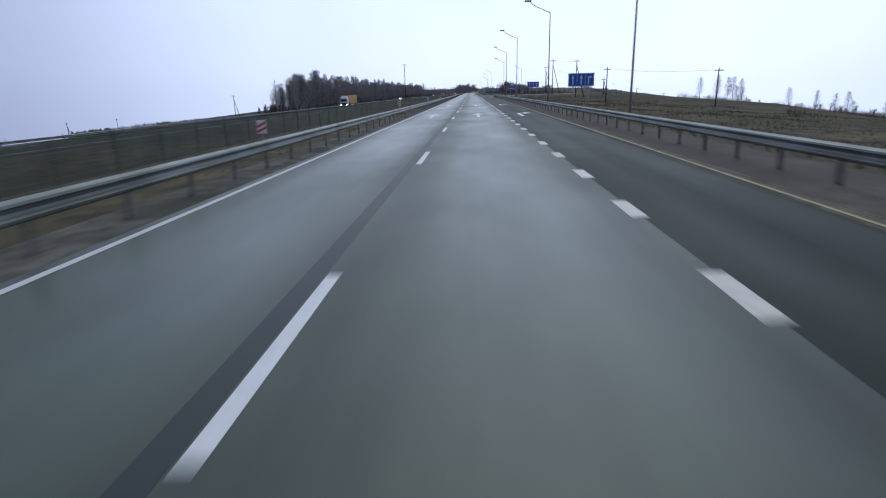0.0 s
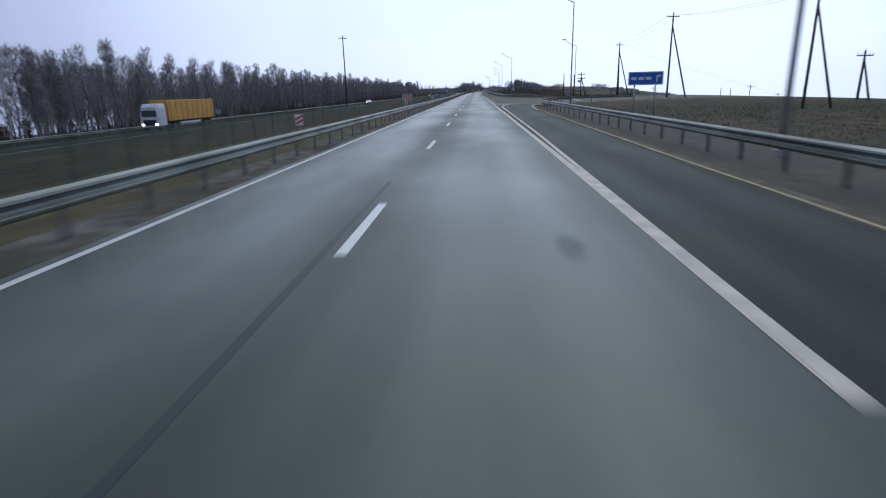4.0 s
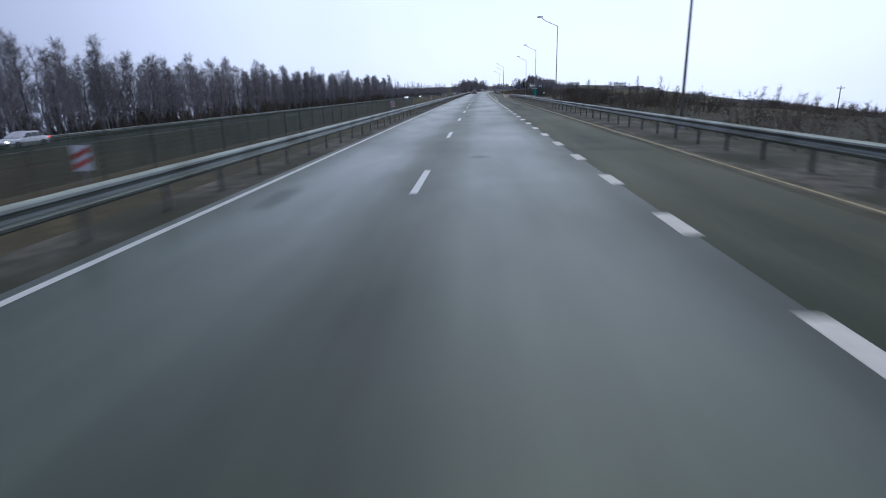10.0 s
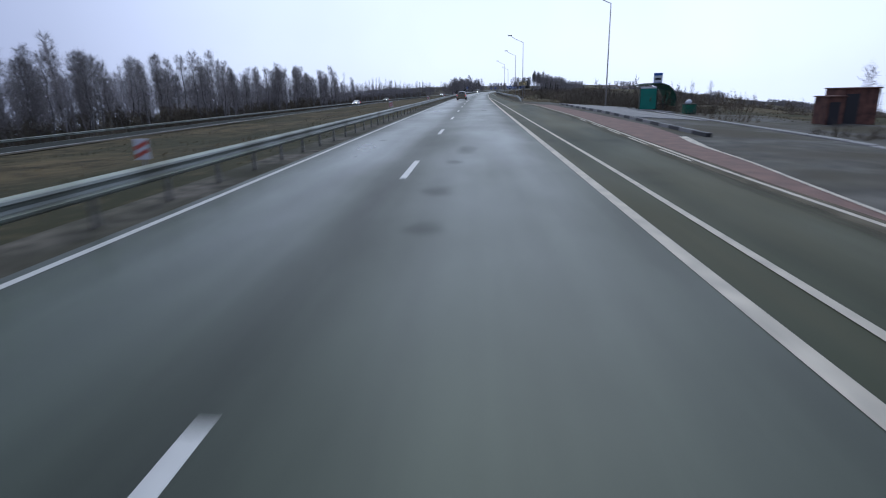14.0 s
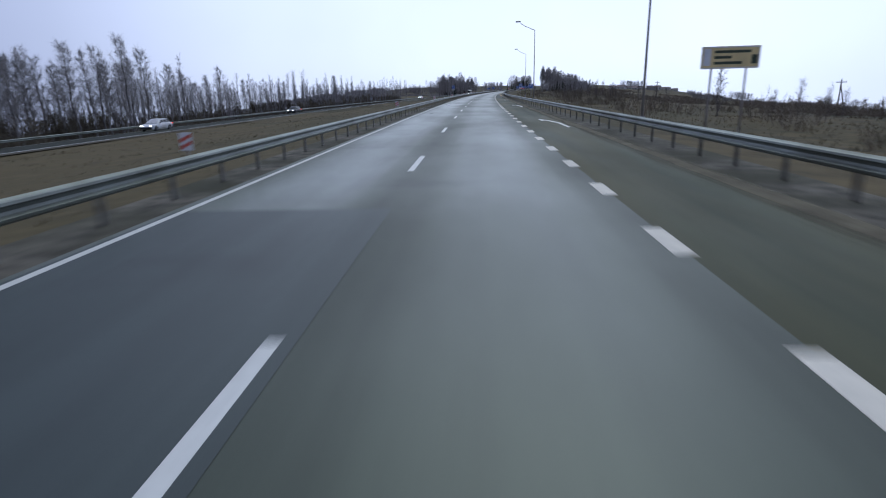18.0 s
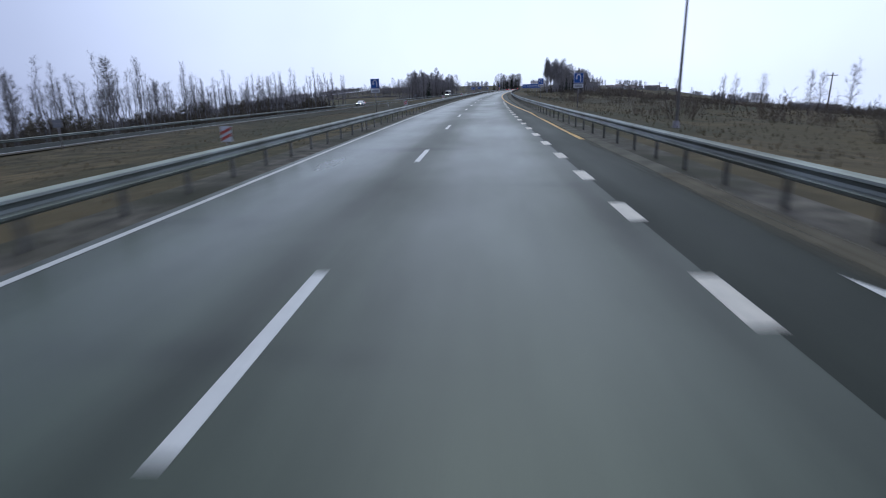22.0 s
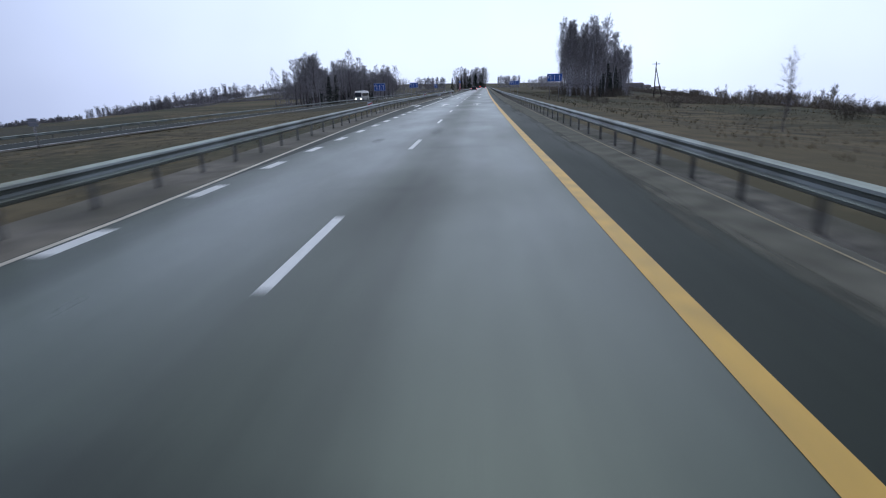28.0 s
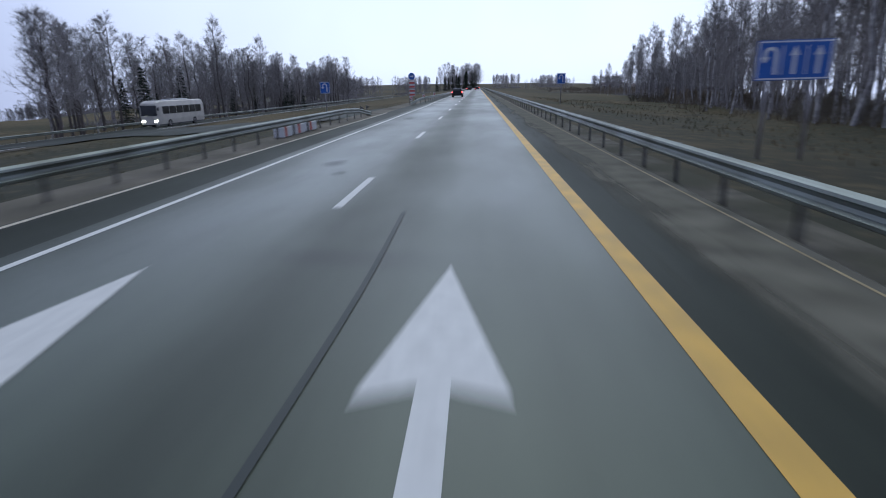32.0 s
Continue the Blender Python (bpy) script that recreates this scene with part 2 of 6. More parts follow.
M_GREEN = material("green_painted_steel", (0.016, 0.170, 0.085), 0.5, vary=0.25, scale=2.5, big=(0.01, 0.10, 0.07), big_scale=0.8)
M_NET = material("green_net", (0.058, 0.070, 0.046), 0.8, vary=0.3, scale=1)
M_RUST = material("rusty_sheet", (0.095, 0.045, 0.034), 0.8, vary=0.35, scale=2.2, bump=0.3, bump_scale=14, second=(0.15, 0.07, 0.048))
M_PAVER = material("red_pavers", (0.215, 0.128, 0.098), 0.85, vary=0.25, scale=2.2, bump=0.4, bump_scale=25, random_tint=0.15)
M_DARK = material("black_plastic", (0.016, 0.016, 0.018), 0.5, vary=0.2, scale=6)
M_RUBBER = material("tyre_rubber", (0.022, 0.021, 0.020), 0.85, vary=0.25, scale=8)
M_CGLASS = material("tinted_car_glass", (0.018, 0.022, 0.026), 0.12, vary=0.2, scale=2)
M_SILVER = material("silver_car_paint", (0.80, 0.81, 0.83), 0.3, metal=0.1, vary=0.06, scale=2, big=(0.68, 0.66, 0.62), big_scale=1.2)
M_DIRT = material("mud_caked_paint", (0.285, 0.265, 0.190), 0.85, vary=0.2, scale=3, bump=0.2, bump_scale=30, big=(0.25, 0.225, 0.155), big_scale=1.4)
M_LORRY = material("white_truck_paint", (0.62, 0.63, 0.63), 0.4, vary=0.1, scale=1.5)
M_TARP = material("yellow_tarpaulin", (0.58, 0.31, 0.03), 0.55, vary=0.14, scale=0.8, bump=0.2, bump_scale=3)
M_CREAM = material("cream_bus_paint", (0.56, 0.53, 0.46), 0.4, vary=0.1, scale=1.2)
M_TAIL = glow("tail_light", (1.0, 0.05, 0.03), 1.6)
M_HEADL = glow("head_light", (1.0, 0.93, 0.88), 9.0)
M_TRUNK = material("birch_bark", (0.54, 0.52, 0.50), 0.8, vary=0.3, scale=2.2, stretch=(1, 1, 3.0), second=(0.50, 0.48, 0.46), big=(0.19, 0.175, 0.165), big_scale=0.45)
M_BARK = material("dark_bark", (0.12, 0.105, 0.095), 0.9, vary=0.3, scale=2.5, stretch=(1, 1, 0.3), bump=0.4, bump_scale=20, random_tint=0.2)
M_TWIG = material("bare_twigs", (0.330, 0.312, 0.300), 0.9, spec=0.15, vary=0.25, scale=0.7, random_tint=0.25)
M_SHRUB = material("bare_shrub", (0.190, 0.158, 0.112), 0.9, vary=0.35, scale=0.9, random_tint=0.3)
M_NEEDLE = material("spruce_needles", (0.026, 0.040, 0.024), 0.9, vary=0.4, scale=1.5)
M_LOG = material("pale_timber", (0.62, 0.60, 0.57), 0.8, vary=0.25, scale=2)
M_ORANGE = material("billboard_yellow", (0.76, 0.62, 0.30), 0.6, vary=0.12, scale=1.5)
M_INK = material("sign_ink", (0.05, 0.07, 0.04), 0.6, vary=0.2, scale=3)
M_DUSTGLASS = material("dusty_glass", (0.255, 0.242, 0.190), 0.7, vary=0.2, scale=3)
M_BRAKE = glow("brake_light", (1.0, 0.05, 0.04), 9.0)
M_GREYBARK = material("grey_bark", (0.30, 0.29, 0.28), 0.85, vary=0.35, scale=2.2, stretch=(1, 1, 0.6), random_tint=0.3, big=(0.07, 0.062, 0.056), big_scale=0.9)
M_TAR = material("tar_seam", (0.021, 0.029, 0.026), 0.6, vary=0.35, scale=1.5)


def drift(name, colour, full=1.35, most=0.85, edge=0.25):
    """Blown dust lying on the asphalt in ragged patches; UV x runs across the strip."""
    m = material(name, colour, 0.95, vary=0.3, scale=1.5, bump=0.3, bump_scale=50, spec=0.1)
    t = m.node_tree
    k = t.links.new
    uv = t.nodes.new("ShaderNodeUVMap")
    uv.uv_map = "road"
    sp = t.nodes.new("ShaderNodeSeparateXYZ")
    k(uv.outputs["UV"], sp.inputs[0])
    mp = t.nodes.new("ShaderNodeMapping")
    mp.inputs["Scale"].default_value = (5.0, 0.22, 1)
    k(uv.outputs["UV"], mp.inputs["Vector"])
    n = t.nodes.new("ShaderNodeTexNoise")
    n.inputs["Scale"].default_value, n.inputs["Detail"].default_value = 1.0, 7
    k(mp.outputs["Vector"], n.inputs["Vector"])
    cu = t.nodes.new("ShaderNodeFloatCurve")
    c = cu.mapping.curves[0]
    c.points[0].location, c.points[1].location = (0.0, 0.0), (1.0, edge)
    for px, py in ((0.35, 0.35), (0.7, 0.8), (0.88, 0.7)):
        c.points.new(px, py)
    cu.mapping.update()
    k(sp.outputs["X"], cu.inputs["Value"])
    a = t.nodes.new("ShaderNodeMath")
    a.operation = "ADD"
    k(cu.outputs["Value"], a.inputs[0])
    k(n.outputs["Fac"], a.inputs[1])
    r = t.nodes.new("ShaderNodeMapRange")
    r.interpolation_type = "SMOOTHSTEP"
    r.inputs["From Min"].default_value, r.inputs["From Max"].default_value = 0.62, full
    r.inputs["To Max"].default_value = most
    k(a.outputs[0], r.inputs["Value"])
    k(r.outputs["Result"], t.nodes["Principled BSDF"].inputs["Alpha"])
    return m


M_DRIFT = drift("blown_sand", (0.185, 0.165, 0.115))
M_DUSTBAND = drift("road_dust", (0.185, 0.176, 0.134), 1.08, 0.9)
M_DARKBRUSH = material("dark_thicket", (0.165, 0.146, 0.108), 0.95, vary=0.4, scale=0.8, spec=0.1, random_tint=0.3)
M_GREEN2 = material("teal_panel", (0.012, 0.20, 0.14), 0.45, vary=0.12, scale=1.2)
M_DARKGREEN = material("dark_green_steel", (0.008, 0.045, 0.028), 0.5, vary=0.2, scale=3)
M_PALESAND = material("pale_sand", (0.20, 0.18, 0.14), 0.9, vary=0.3, scale=1.6, bump=0.7, bump_scale=30, spec=0.15, big=(0.13, 0.12, 0.09), big_scale=0.4)


M_APRON = material("apron_asphalt", (0.105, 0.104, 0.092), 0.85, vary=0.3, scale=1.1, bump=0.5, bump_scale=30, spec=0.15, second=(0.145, 0.138, 0.115), big=(0.085, 0.075, 0.048), big_scale=0.22)


def meadow():
    """Rough withered land: grass tones at four scales, from tussocks to whole fields."""
    m = material("withered_meadow", (0.062, 0.058, 0.034), 0.95, vary=0.4, scale=0.6, bump=1.0, bump_scale=6, spec=0.08, second=(0.125, 0.098, 0.052), big=(0.060, 0.060, 0.033), big_scale=0.05)
    t = m.node_tree
    k = t.links.new
    b = t.nodes["Principled BSDF"]
    out = b.inputs["Base Color"].links[0].from_socket
    co = t.nodes.new("ShaderNodeTexCoord")
    for scale, detail, lo, hi, colour, most in ((0.012, 8, 0.47, 0.60, (0.132, 0.106, 0.058), 0.75), (0.005, 6, 0.50, 0.58, (0.056, 0.057, 0.043), 0.8), (1.7, 5, 0.52, 0.66, (0.15, 0.12, 0.066), 0.5)):
        n = t.nodes.new("ShaderNodeTexNoise")
        n.inputs["Scale"].default_value, n.inputs["Detail"].default_value = scale, detail
        k(co.outputs["Object"], n.inputs["Vector"])
        r = t.nodes.new("ShaderNodeMapRange")
        r.inputs["From Min"].default_value, r.inputs["From Max"].default_value, r.inputs["To Max"].default_value = lo, hi, most
        k(n.outputs["Fac"], r.inputs["Value"])
        x = t.nodes.new("ShaderNodeMix")
        x.data_type = "RGBA"
        x.inputs["B"].default_value = (*colour, 1)
        k(r.outputs["Result"], x.inputs["Factor"])
        k(out, x.inputs["A"])
        out = x.outputs["Result"]
    k(out, b.inputs["Base Color"])
    return m


def stain_material():
    """Oil and tar stain: dark film fading out raggedly over its own UV square."""
    m = material("oil_stain", (0.024, 0.028, 0.027), 0.55, vary=0.2, scale=3, spec=0.3)
    t = m.node_tree
    k = t.links.new
    uv = t.nodes.new("ShaderNodeUVMap")
    uv.uv_map = "road"
    v = t.nodes.new("ShaderNodeVectorMath")
    v.operation = "DISTANCE"
    v.inputs[1].default_value = (0.5, 0.5, 0.0)
    k(uv.outputs["UV"], v.inputs[0])
    co = t.nodes.new("ShaderNodeTexCoord")
    n = t.nodes.new("ShaderNodeTexNoise")
    n.inputs["Scale"].default_value, n.inputs["Detail"].default_value = 2.2, 5
    k(co.outputs["Object"], n.inputs["Vector"])
    a = t.nodes.new("ShaderNodeMath")
    a.operation = "MULTIPLY_ADD"
    k(n.outputs["Fac"], a.inputs[0])
    a.inputs[1].default_value = -0.5
    k(v.outputs["Value"], a.inputs[2])
    r = t.nodes.new("ShaderNodeMapRange")
    r.interpolation_type = "SMOOTHSTEP"
    r.inputs["From Min"].default_value, r.inputs["From Max"].default_value = 0.20, -0.15
    r.inputs["To Min"].default_value, r.inputs["To Max"].default_value = 0.0, 0.25
    k(a.outputs[0], r.inputs["Value"])
    k(r.outputs["Result"], t.nodes["Principled BSDF"].inputs["Alpha"])
    return m


M_GROUND = meadow()
M_STAIN = stain_material()
M_NEW2 = asphalt("repaved_asphalt", (0.048, 0.061, 0.057), 0.03, 0.52, 0.3)
M_FADED = material("faded_red", (0.40, 0.15, 0.13), 0.6, vary=0.2, scale=4)
M_OLDWHITE = material("grimy_white", (0.46, 0.44, 0.42), 0.6, vary=0.15, scale=3)


# ---- helpers of this place ----
def mesh_object(name, verts, faces, mat, parent=None, label="", smooth=False, uv=None):
    me = bpy.data.meshes.new(name)
    me.from_pydata([tuple(map(float, v)) for v in verts], [], [tuple(map(int, f)) for f in faces])
    me.materials.append(mat)
    if smooth:
        me.polygons.foreach_set("use_smooth", [True] * len(me.polygons))
    if uv is not None:
        lay = me.uv_layers.new(name="road")
        idx = np.zeros(len(me.loops), dtype=np.int32)
        me.loops.foreach_get("vertex_index", idx)
        lay.data.foreach_set("uv", np.asarray(uv, dtype=np.float32)[idx].ravel())
    ob = new(name, me)
    if parent:
        ob.parent = parent
    if label:
        ob["label"] = label
    return ob


def part(name, bm, mat, parent=None, label="", smooth=False):
    me = bpy.data.meshes.new(name)
    bmesh.ops.recalc_face_normals(bm, faces=bm.faces)
    bm.to_mesh(me)
    bm.free()
    me.materials.append(mat)
    if smooth:
        me.polygons.foreach_set("use_smooth", [True] * len(me.polygons))
    ob = new(name, me)
    if parent:
        ob.parent = parent
    if label:
        ob["label"] = label
    return ob


def thing(name, m, label, category, group=""):
    ob = new(name)
    ob.empty_display_size = 0.2
    ob.matrix_world = m
    return tagged(ob, label, category, group)


def box(bm, x0, x1, y0, y1, z0, z1, bevel=0.0):
    vs = [bm.verts.new(p) for p in ((x0, y0, z0), (x1, y0, z0), (x1, y1, z0), (x0, y1, z0), (x0, y0, z1), (x1, y0, z1), (x1, y1, z1), (x0, y1, z1))]
    fs = [bm.faces.new([vs[i] for i in f]) for f in ((0, 3, 2, 1), (4, 5, 6, 7), (0, 1, 5, 4), (1, 2, 6, 5), (2, 3, 7, 6), (3, 0, 4, 7))]
    if bevel:
        es = {e for f in fs for e in f.edges}
        bmesh.ops.bevel(bm, geom=list(es), offset=bevel, segments=1, affect="EDGES")
    return bm


def boxes(*rows, bevel=0.0):
    bm = bmesh.new()
    for r in rows:
        box(bm, *r, bevel=bevel)
    return bm


def tube(bm, a, b, r0, r1, n=8, caps=True):
    a, b = Vector(a), Vector(b)
    q = (b - a).to_track_quat("Z", "Y").to_matrix()
    rings = []
    for p, r in ((a, r0), (b, r1)):
        rings.append([bm.verts.new(p + q @ Vector((r * math.cos(2 * math.pi * i / n), r * math.sin(2 * math.pi * i / n), 0))) for i in range(n)])
    for i in range(n):
        bm.faces.new((rings[0][i], rings[0][(i + 1) % n], rings[1][(i + 1) % n], rings[1][i]))
    if caps:
        bm.faces.new(rings[0][::-1])
        bm.faces.new(rings[1])
    return bm


def tubes(*rows, n=8):
    bm = bmesh.new()
    for r in rows:
        tube(bm, *r, n=n)
    return bm


def plate(bm, pts, y0, y1):
    """A flat outline in x, z given depth along y."""
    f = [bm.verts.new((x, y0, z)) for x, z in pts]
    k = [bm.verts.new((x, y1, z)) for x, z in pts]
    bm.faces.new(f)
    bm.faces.new(k[::-1])
    for i in range(len(pts)):
        j = (i + 1) % len(pts)
        bm.faces.new((f[j], f[i], k[i], k[j]))
    return bm


def table(s, rows):
    return np.interp(s, [r[0] for r in rows], [r[1] for r in rows])


# ---- the ground ----
SEPARATOR = [(740, -1.47), (830, -2.1), (960, -2.22)]
LEFT_EDGE = [(760, -5.3), (833, -6.0), (850, -6.8), (872, -7.5), (960, -7.6)]
LEFT_RAIL = [(700, -5.95), (760, -6.1), (833, -6.9), (872, -8.3), (975, -8.4)]
RIGHT_EDGE = [(130, 6.5), (165, 7.0), (176, 7.6), (184, 9.3), (186, 12.0), (226, 12.0), (231, 11.6), (234.2, 10.5), (237, 9.2), (241, 7.8), (246, 7.15), (256, 7.05), (280, 6.6), (412, 6.3), (420, 6.35), (428, 6.7), (436, 7.2), (447, 7.8), (470, 7.9), (484, 6.6), (500, 6.1), (600, 5.65), (660, 4.95), (707, 4.6), (745, 4.5), (830, 4.4), (912, 4.12), (960, 3.98)]
RIGHT_RAIL = [(100, 8.15), (180, 8.2), (226, 16.0), (231, 13.2), (236, 11.0), (241, 9.3), (248, 8.5), (260, 8.4), (330, 8.0), (400, 7.7), (500, 7.4), (560, 6.9), (619, 6.0), (660, 5.4), (707, 5.0), (760, 4.85), (830, 4.65), (912, 4.35), (960, 4.2), (1200, 4.2)]


def side_drop(s, w):
    """How far the land on the outer side has sunk at w."""
    d = np.maximum(w - 36 - 0.125 * np.maximum(s - 900, 0), 0)
    return -np.interp(s, [250, 330], [0.10, 0.14]) * d * d / (d + 20)


def ground_z(s, w):
    """Height of the natural ground; the carriageways lie on it."""
    s, w = np.broadcast_arrays(np.asarray(s, float), np.asarray(w, float))
    right = np.interp(w, [6.5, 9, 14, 30, 60, 4000], [-0.03, -0.1, -0.75, -1.5, -2.8, -2.8])
    left = np.interp(-w, [6, 9, 14, 34, 36, 48, 50, 56, 64, 4000], [-0.03, -0.15, -0.7, -1.9, -1.95, -2.6, -2.8, -3.7, -4.2, -4.2])
    z = np.where(w > 0, right, left)
    near = np.clip((np.abs(w) - 9) / 12, 0, 1) * np.where((w < -32) & (w > -51), 0, 1)
    wob = 0.25 * np.sin(s * 0.11 + w * 0.23) * np.sin(w * 0.31 - s * 0.047) + 0.12 * np.sin(s * 0.41 + 1.3) * np.sin(w * 0.57)
    far = 3.5 * np.sin(s * 0.0041 + w * 0.0023) * np.clip((np.abs(w) - 150) / 500, 0, 1)
    rise = np.clip((s - 1500) / 2000, 0, 1) * 22 * np.clip((np.abs(w) + 200) / 400, 0, 1) * np.clip(1 - w / 420, 0.1, 1)
    junction = np.exp(-((s - 206) / 40) ** 4) * (w > 6) * np.clip((130 - w) / 30, 0, 1)
    # the road runs along a swell: the land sinks away on both sides, and rises again far ahead
    sink = -0.098 * np.maximum(-w - 60 - 0.24 * np.maximum(s - 750, 0), 0)
    hill = (1.0 + 0.08 * np.maximum(w - 190, 0)) * np.exp(-((s - 1950) / 420) ** 2 - ((w - 230) / 120) ** 2) * np.clip((w - 70) / 120, 0, 1)
    z = z + wob * near + far + sink + hill
    z = np.where(w > 6, z * (1 - junction) - 0.07 * junction, z) + rise + side_drop(s, w)
    return z


gs = np.concatenate([[-1500, -700, -300, -150], np.arange(-80, 1101, 5.0), np.arange(1110, 1500, 30), [1550, 1700, 1900, 2200, 2600, 3200, 4000]])
gw = np.concatenate([[-2600, -1800, -1200, -800, -550, -380, -260, -180, -130, -100, -85], np.arange(-74, -51, 4), [-50, -48, -42, -36, -34.5, -32], np.arange(-29, -8.5, 2.5), [-8, -6.4, -5.2, 0, 5, 6.6], np.arange(8.5, 40, 2.5), np.arange(43, 80, 5), [88, 100, 120, 145, 180, 230, 300, 400, 550, 750, 1000, 1300, 1600]])
GS, GW = np.meshgrid(gs, gw, indexing="ij")
gz = ground_z(GS, GW) - 0.05
gp = places(GS, GW, gz)
ni, nj = GS.shape
ii, jj = np.meshgrid(np.arange(ni - 1), np.arange(nj - 1), indexing="ij")
a0 = (ii * nj + jj).ravel()
faces = np.stack([a0, a0 + nj, a0 + nj + 1, a0 + 1], -1)[:, ::-1]
ground = tagged(mesh_object("ground", gp.reshape(-1, 3), faces, M_GROUND, smooth=True), "withered brown meadow with ditches beside a highway", "ground", kind="structure")


def strip(name, s0, s1, left, right, z, mat, parent=None, step=5.0, cols=1, label="", across=False):
    """A surface between two offsets, each a number or a table over s."""
    n = max(2, int(math.ceil((s1 - s0) / step)) + 1)
    s = np.linspace(s0, s1, n)
    wl = table(s, left) if isinstance(left, list) else np.full(n, float(left))
    wr = table(s, right) if isinstance(right, list) else np.full(n, float(right))
    f = np.linspace(0, 1, cols + 1)
    S, Wd = np.repeat(s[:, None], cols + 1, 1), wl[:, None] * (1 - f) + wr[:, None] * f
    Z = np.full_like(S, z) if not callable(z) else z(S, Wd)
    v = places(S, Wd, Z).reshape(-1, 3)
    i, j = np.meshgrid(np.arange(n - 1), np.arange(cols), indexing="ij")
    a = (i * (cols + 1) + j).ravel()
    fc = np.stack([a, a + 1, a + cols + 2, a + cols + 1], -1)
    return mesh_object(name, v, fc, mat, parent, label, uv=np.stack([(np.broadcast_to(f, Wd.shape) if across else Wd).ravel(), S.ravel()], -1))


def shift(rows, d):
    return [(s, v + d) for s, v in rows]


SEP_R = [(740, 2.36), (745, 2.3), (800, 1.75), (960, 1.66)]
road = tagged(strip("road", -90, 1500, shift(SEPARATOR, -3.85), shift(SEP_R, 0.05), 0.0, M_ROAD, cols=4, step=6), "worn grey asphalt carriageway with two lanes", "road", kind="structure")
for k, (s0, s1, l, r, mt) in enumerate((
        (-90, 128, shift(SEP_R, 0.05), RIGHT_EDGE, M_NEW), (128, 186, shift(SEP_R, 0.05), RIGHT_EDGE, M_NEW),
        (186, 262, shift(SEP_R, 0.05), RIGHT_EDGE, M_DUSTY), (262, 640, shift(SEP_R, 0.05), RIGHT_EDGE, M_DUSTY),
        (640, 1500, shift(SEP_R, 0.05), RIGHT_EDGE, M_NEW))):
    tagged(strip("slip_lane", s0, s1, l, r, 0.0, mt, step=3), "darker asphalt slip lane beside the carriageway", "road", kind="structure")
tagged(strip("turning_lane", 745, 1500, LEFT_EDGE, shift(SEPARATOR, -3.85), 0.0, M_NEW, step=4), "dark new asphalt turning lane by the median", "road", kind="structure")
tagged(strip("verge", -90, 745, -6.7, shift(SEPARATOR, -3.85), -0.005, M_GRAVEL, step=4, cols=2), "grey gravel verge beside the median rail", "verge", kind="structure")
tagged(strip("verge", 745, 1500, shift(LEFT_RAIL, -0.8), LEFT_EDGE, -0.005, M_PALESAND, step=4, cols=2), "pale sandy verge beside the turning lane", "verge", kind="structure")
tagged(strip("verge", -90, 176, RIGHT_EDGE, [(100, 9.0), (176, 9.6)], -0.005, M_SAND, step=4, cols=2), "sandy verge beside the slip lane", "verge", kind="structure")
tagged(strip("verge", 226, 411, RIGHT_EDGE, [(226, 18), (231, 15), (236, 12.4), (241, 10.4), (248, 9.5), (260, 9.3), (330, 8.9), (411, 8.6)], -0.005, M_GRAVEL, step=4, cols=2), "gravel verge under the roadside rail", "verge", kind="structure")
tagged(strip("verge", 482, 1500, RIGHT_EDGE, shift(RIGHT_RAIL, 0.9), -0.005, M_GRAVEL, step=4, cols=2), "gravel verge under the roadside rail", "verge", kind="structure")
# dust lying along the outer edge of the asphalt
for s0, s1, l, r, mt in ((-90, 176, -1.0, 0.1, M_DRIFT), (248, 660, -1.1, 0.12, M_DRIFT), (660, 1500, [(660, 4.0), (700, 3.8), (745, 3.2), (830, 2.6), (890, 1.95), (960, 1.85)], 0.1, M_DUSTBAND)):
    tagged(strip("dust_drift", s0, s1, l if isinstance(l, list) else shift(RIGHT_EDGE, l), shift(RIGHT_EDGE, r), 0.006, mt, step=3, cols=3, across=True), "pale dust and sand blown along the asphalt edge", "dust", kind="structure")
# the side road at the junction
tagged(strip("side_road", 186, 224, 11.95, 95.0, lambda s, w: -0.004 + side_drop(s, w), M_DUSTY, step=2, cols=26), "dusty asphalt side road joining the highway", "road", kind="structure")
tagged(strip("verge", 172, 199, [(172, 7.2), (176.5, 7.7), (181, 8.4), (184.5, 9.3), (187.5, 11.2), (190, 13.9), (193, 18.4), (197, 28.5), (199, 40)], 97, lambda s, w: (0.006 + side_drop(s, w)) * np.clip((s - 173) / 11, 0, 1) + (ground_z(s, w) - 0.09) * (1 - np.clip((s - 173) / 11, 0, 1)), M_GROUND, step=1.5, cols=22), "rough grass and gravel in the junction corner", "verge", kind="structure")
tagged(strip("verge", 223.4, 233, [(223.4, 11.6), (226, 11.6), (233, 14.5)], 97, lambda s, w: (-0.012 + side_drop(s, w)) * np.clip((232 - s) / 5, 0, 1) + (ground_z(s, w) - 0.09) * (1 - np.clip((232 - s) / 5, 0, 1)), M_GROUND, step=1.6, cols=22), "rough grass beside the side road", "verge", kind="structure")
far_road = tagged(strip("opposite_road", -90, 1500, -46.6, -35.4, lambda s, w: ground_z(s, w) + 0.0 * s, M_ROAD, step=6, cols=5), "asphalt carriageway beyond the wide median", "road", kind="structure")
tagged(strip("verge", -90, 1500, -35.4, -34.0, lambda s, w: ground_z(s, w) + 0.02, M_SAND, step=6), "sandy verge of the opposite carriageway", "verge", kind="structure")
strip("edge_line", -90, 1500, -36.1, -35.8, lambda s, w: ground_z(s, w) + 0.012, M_WHITE, far_road, step=6)
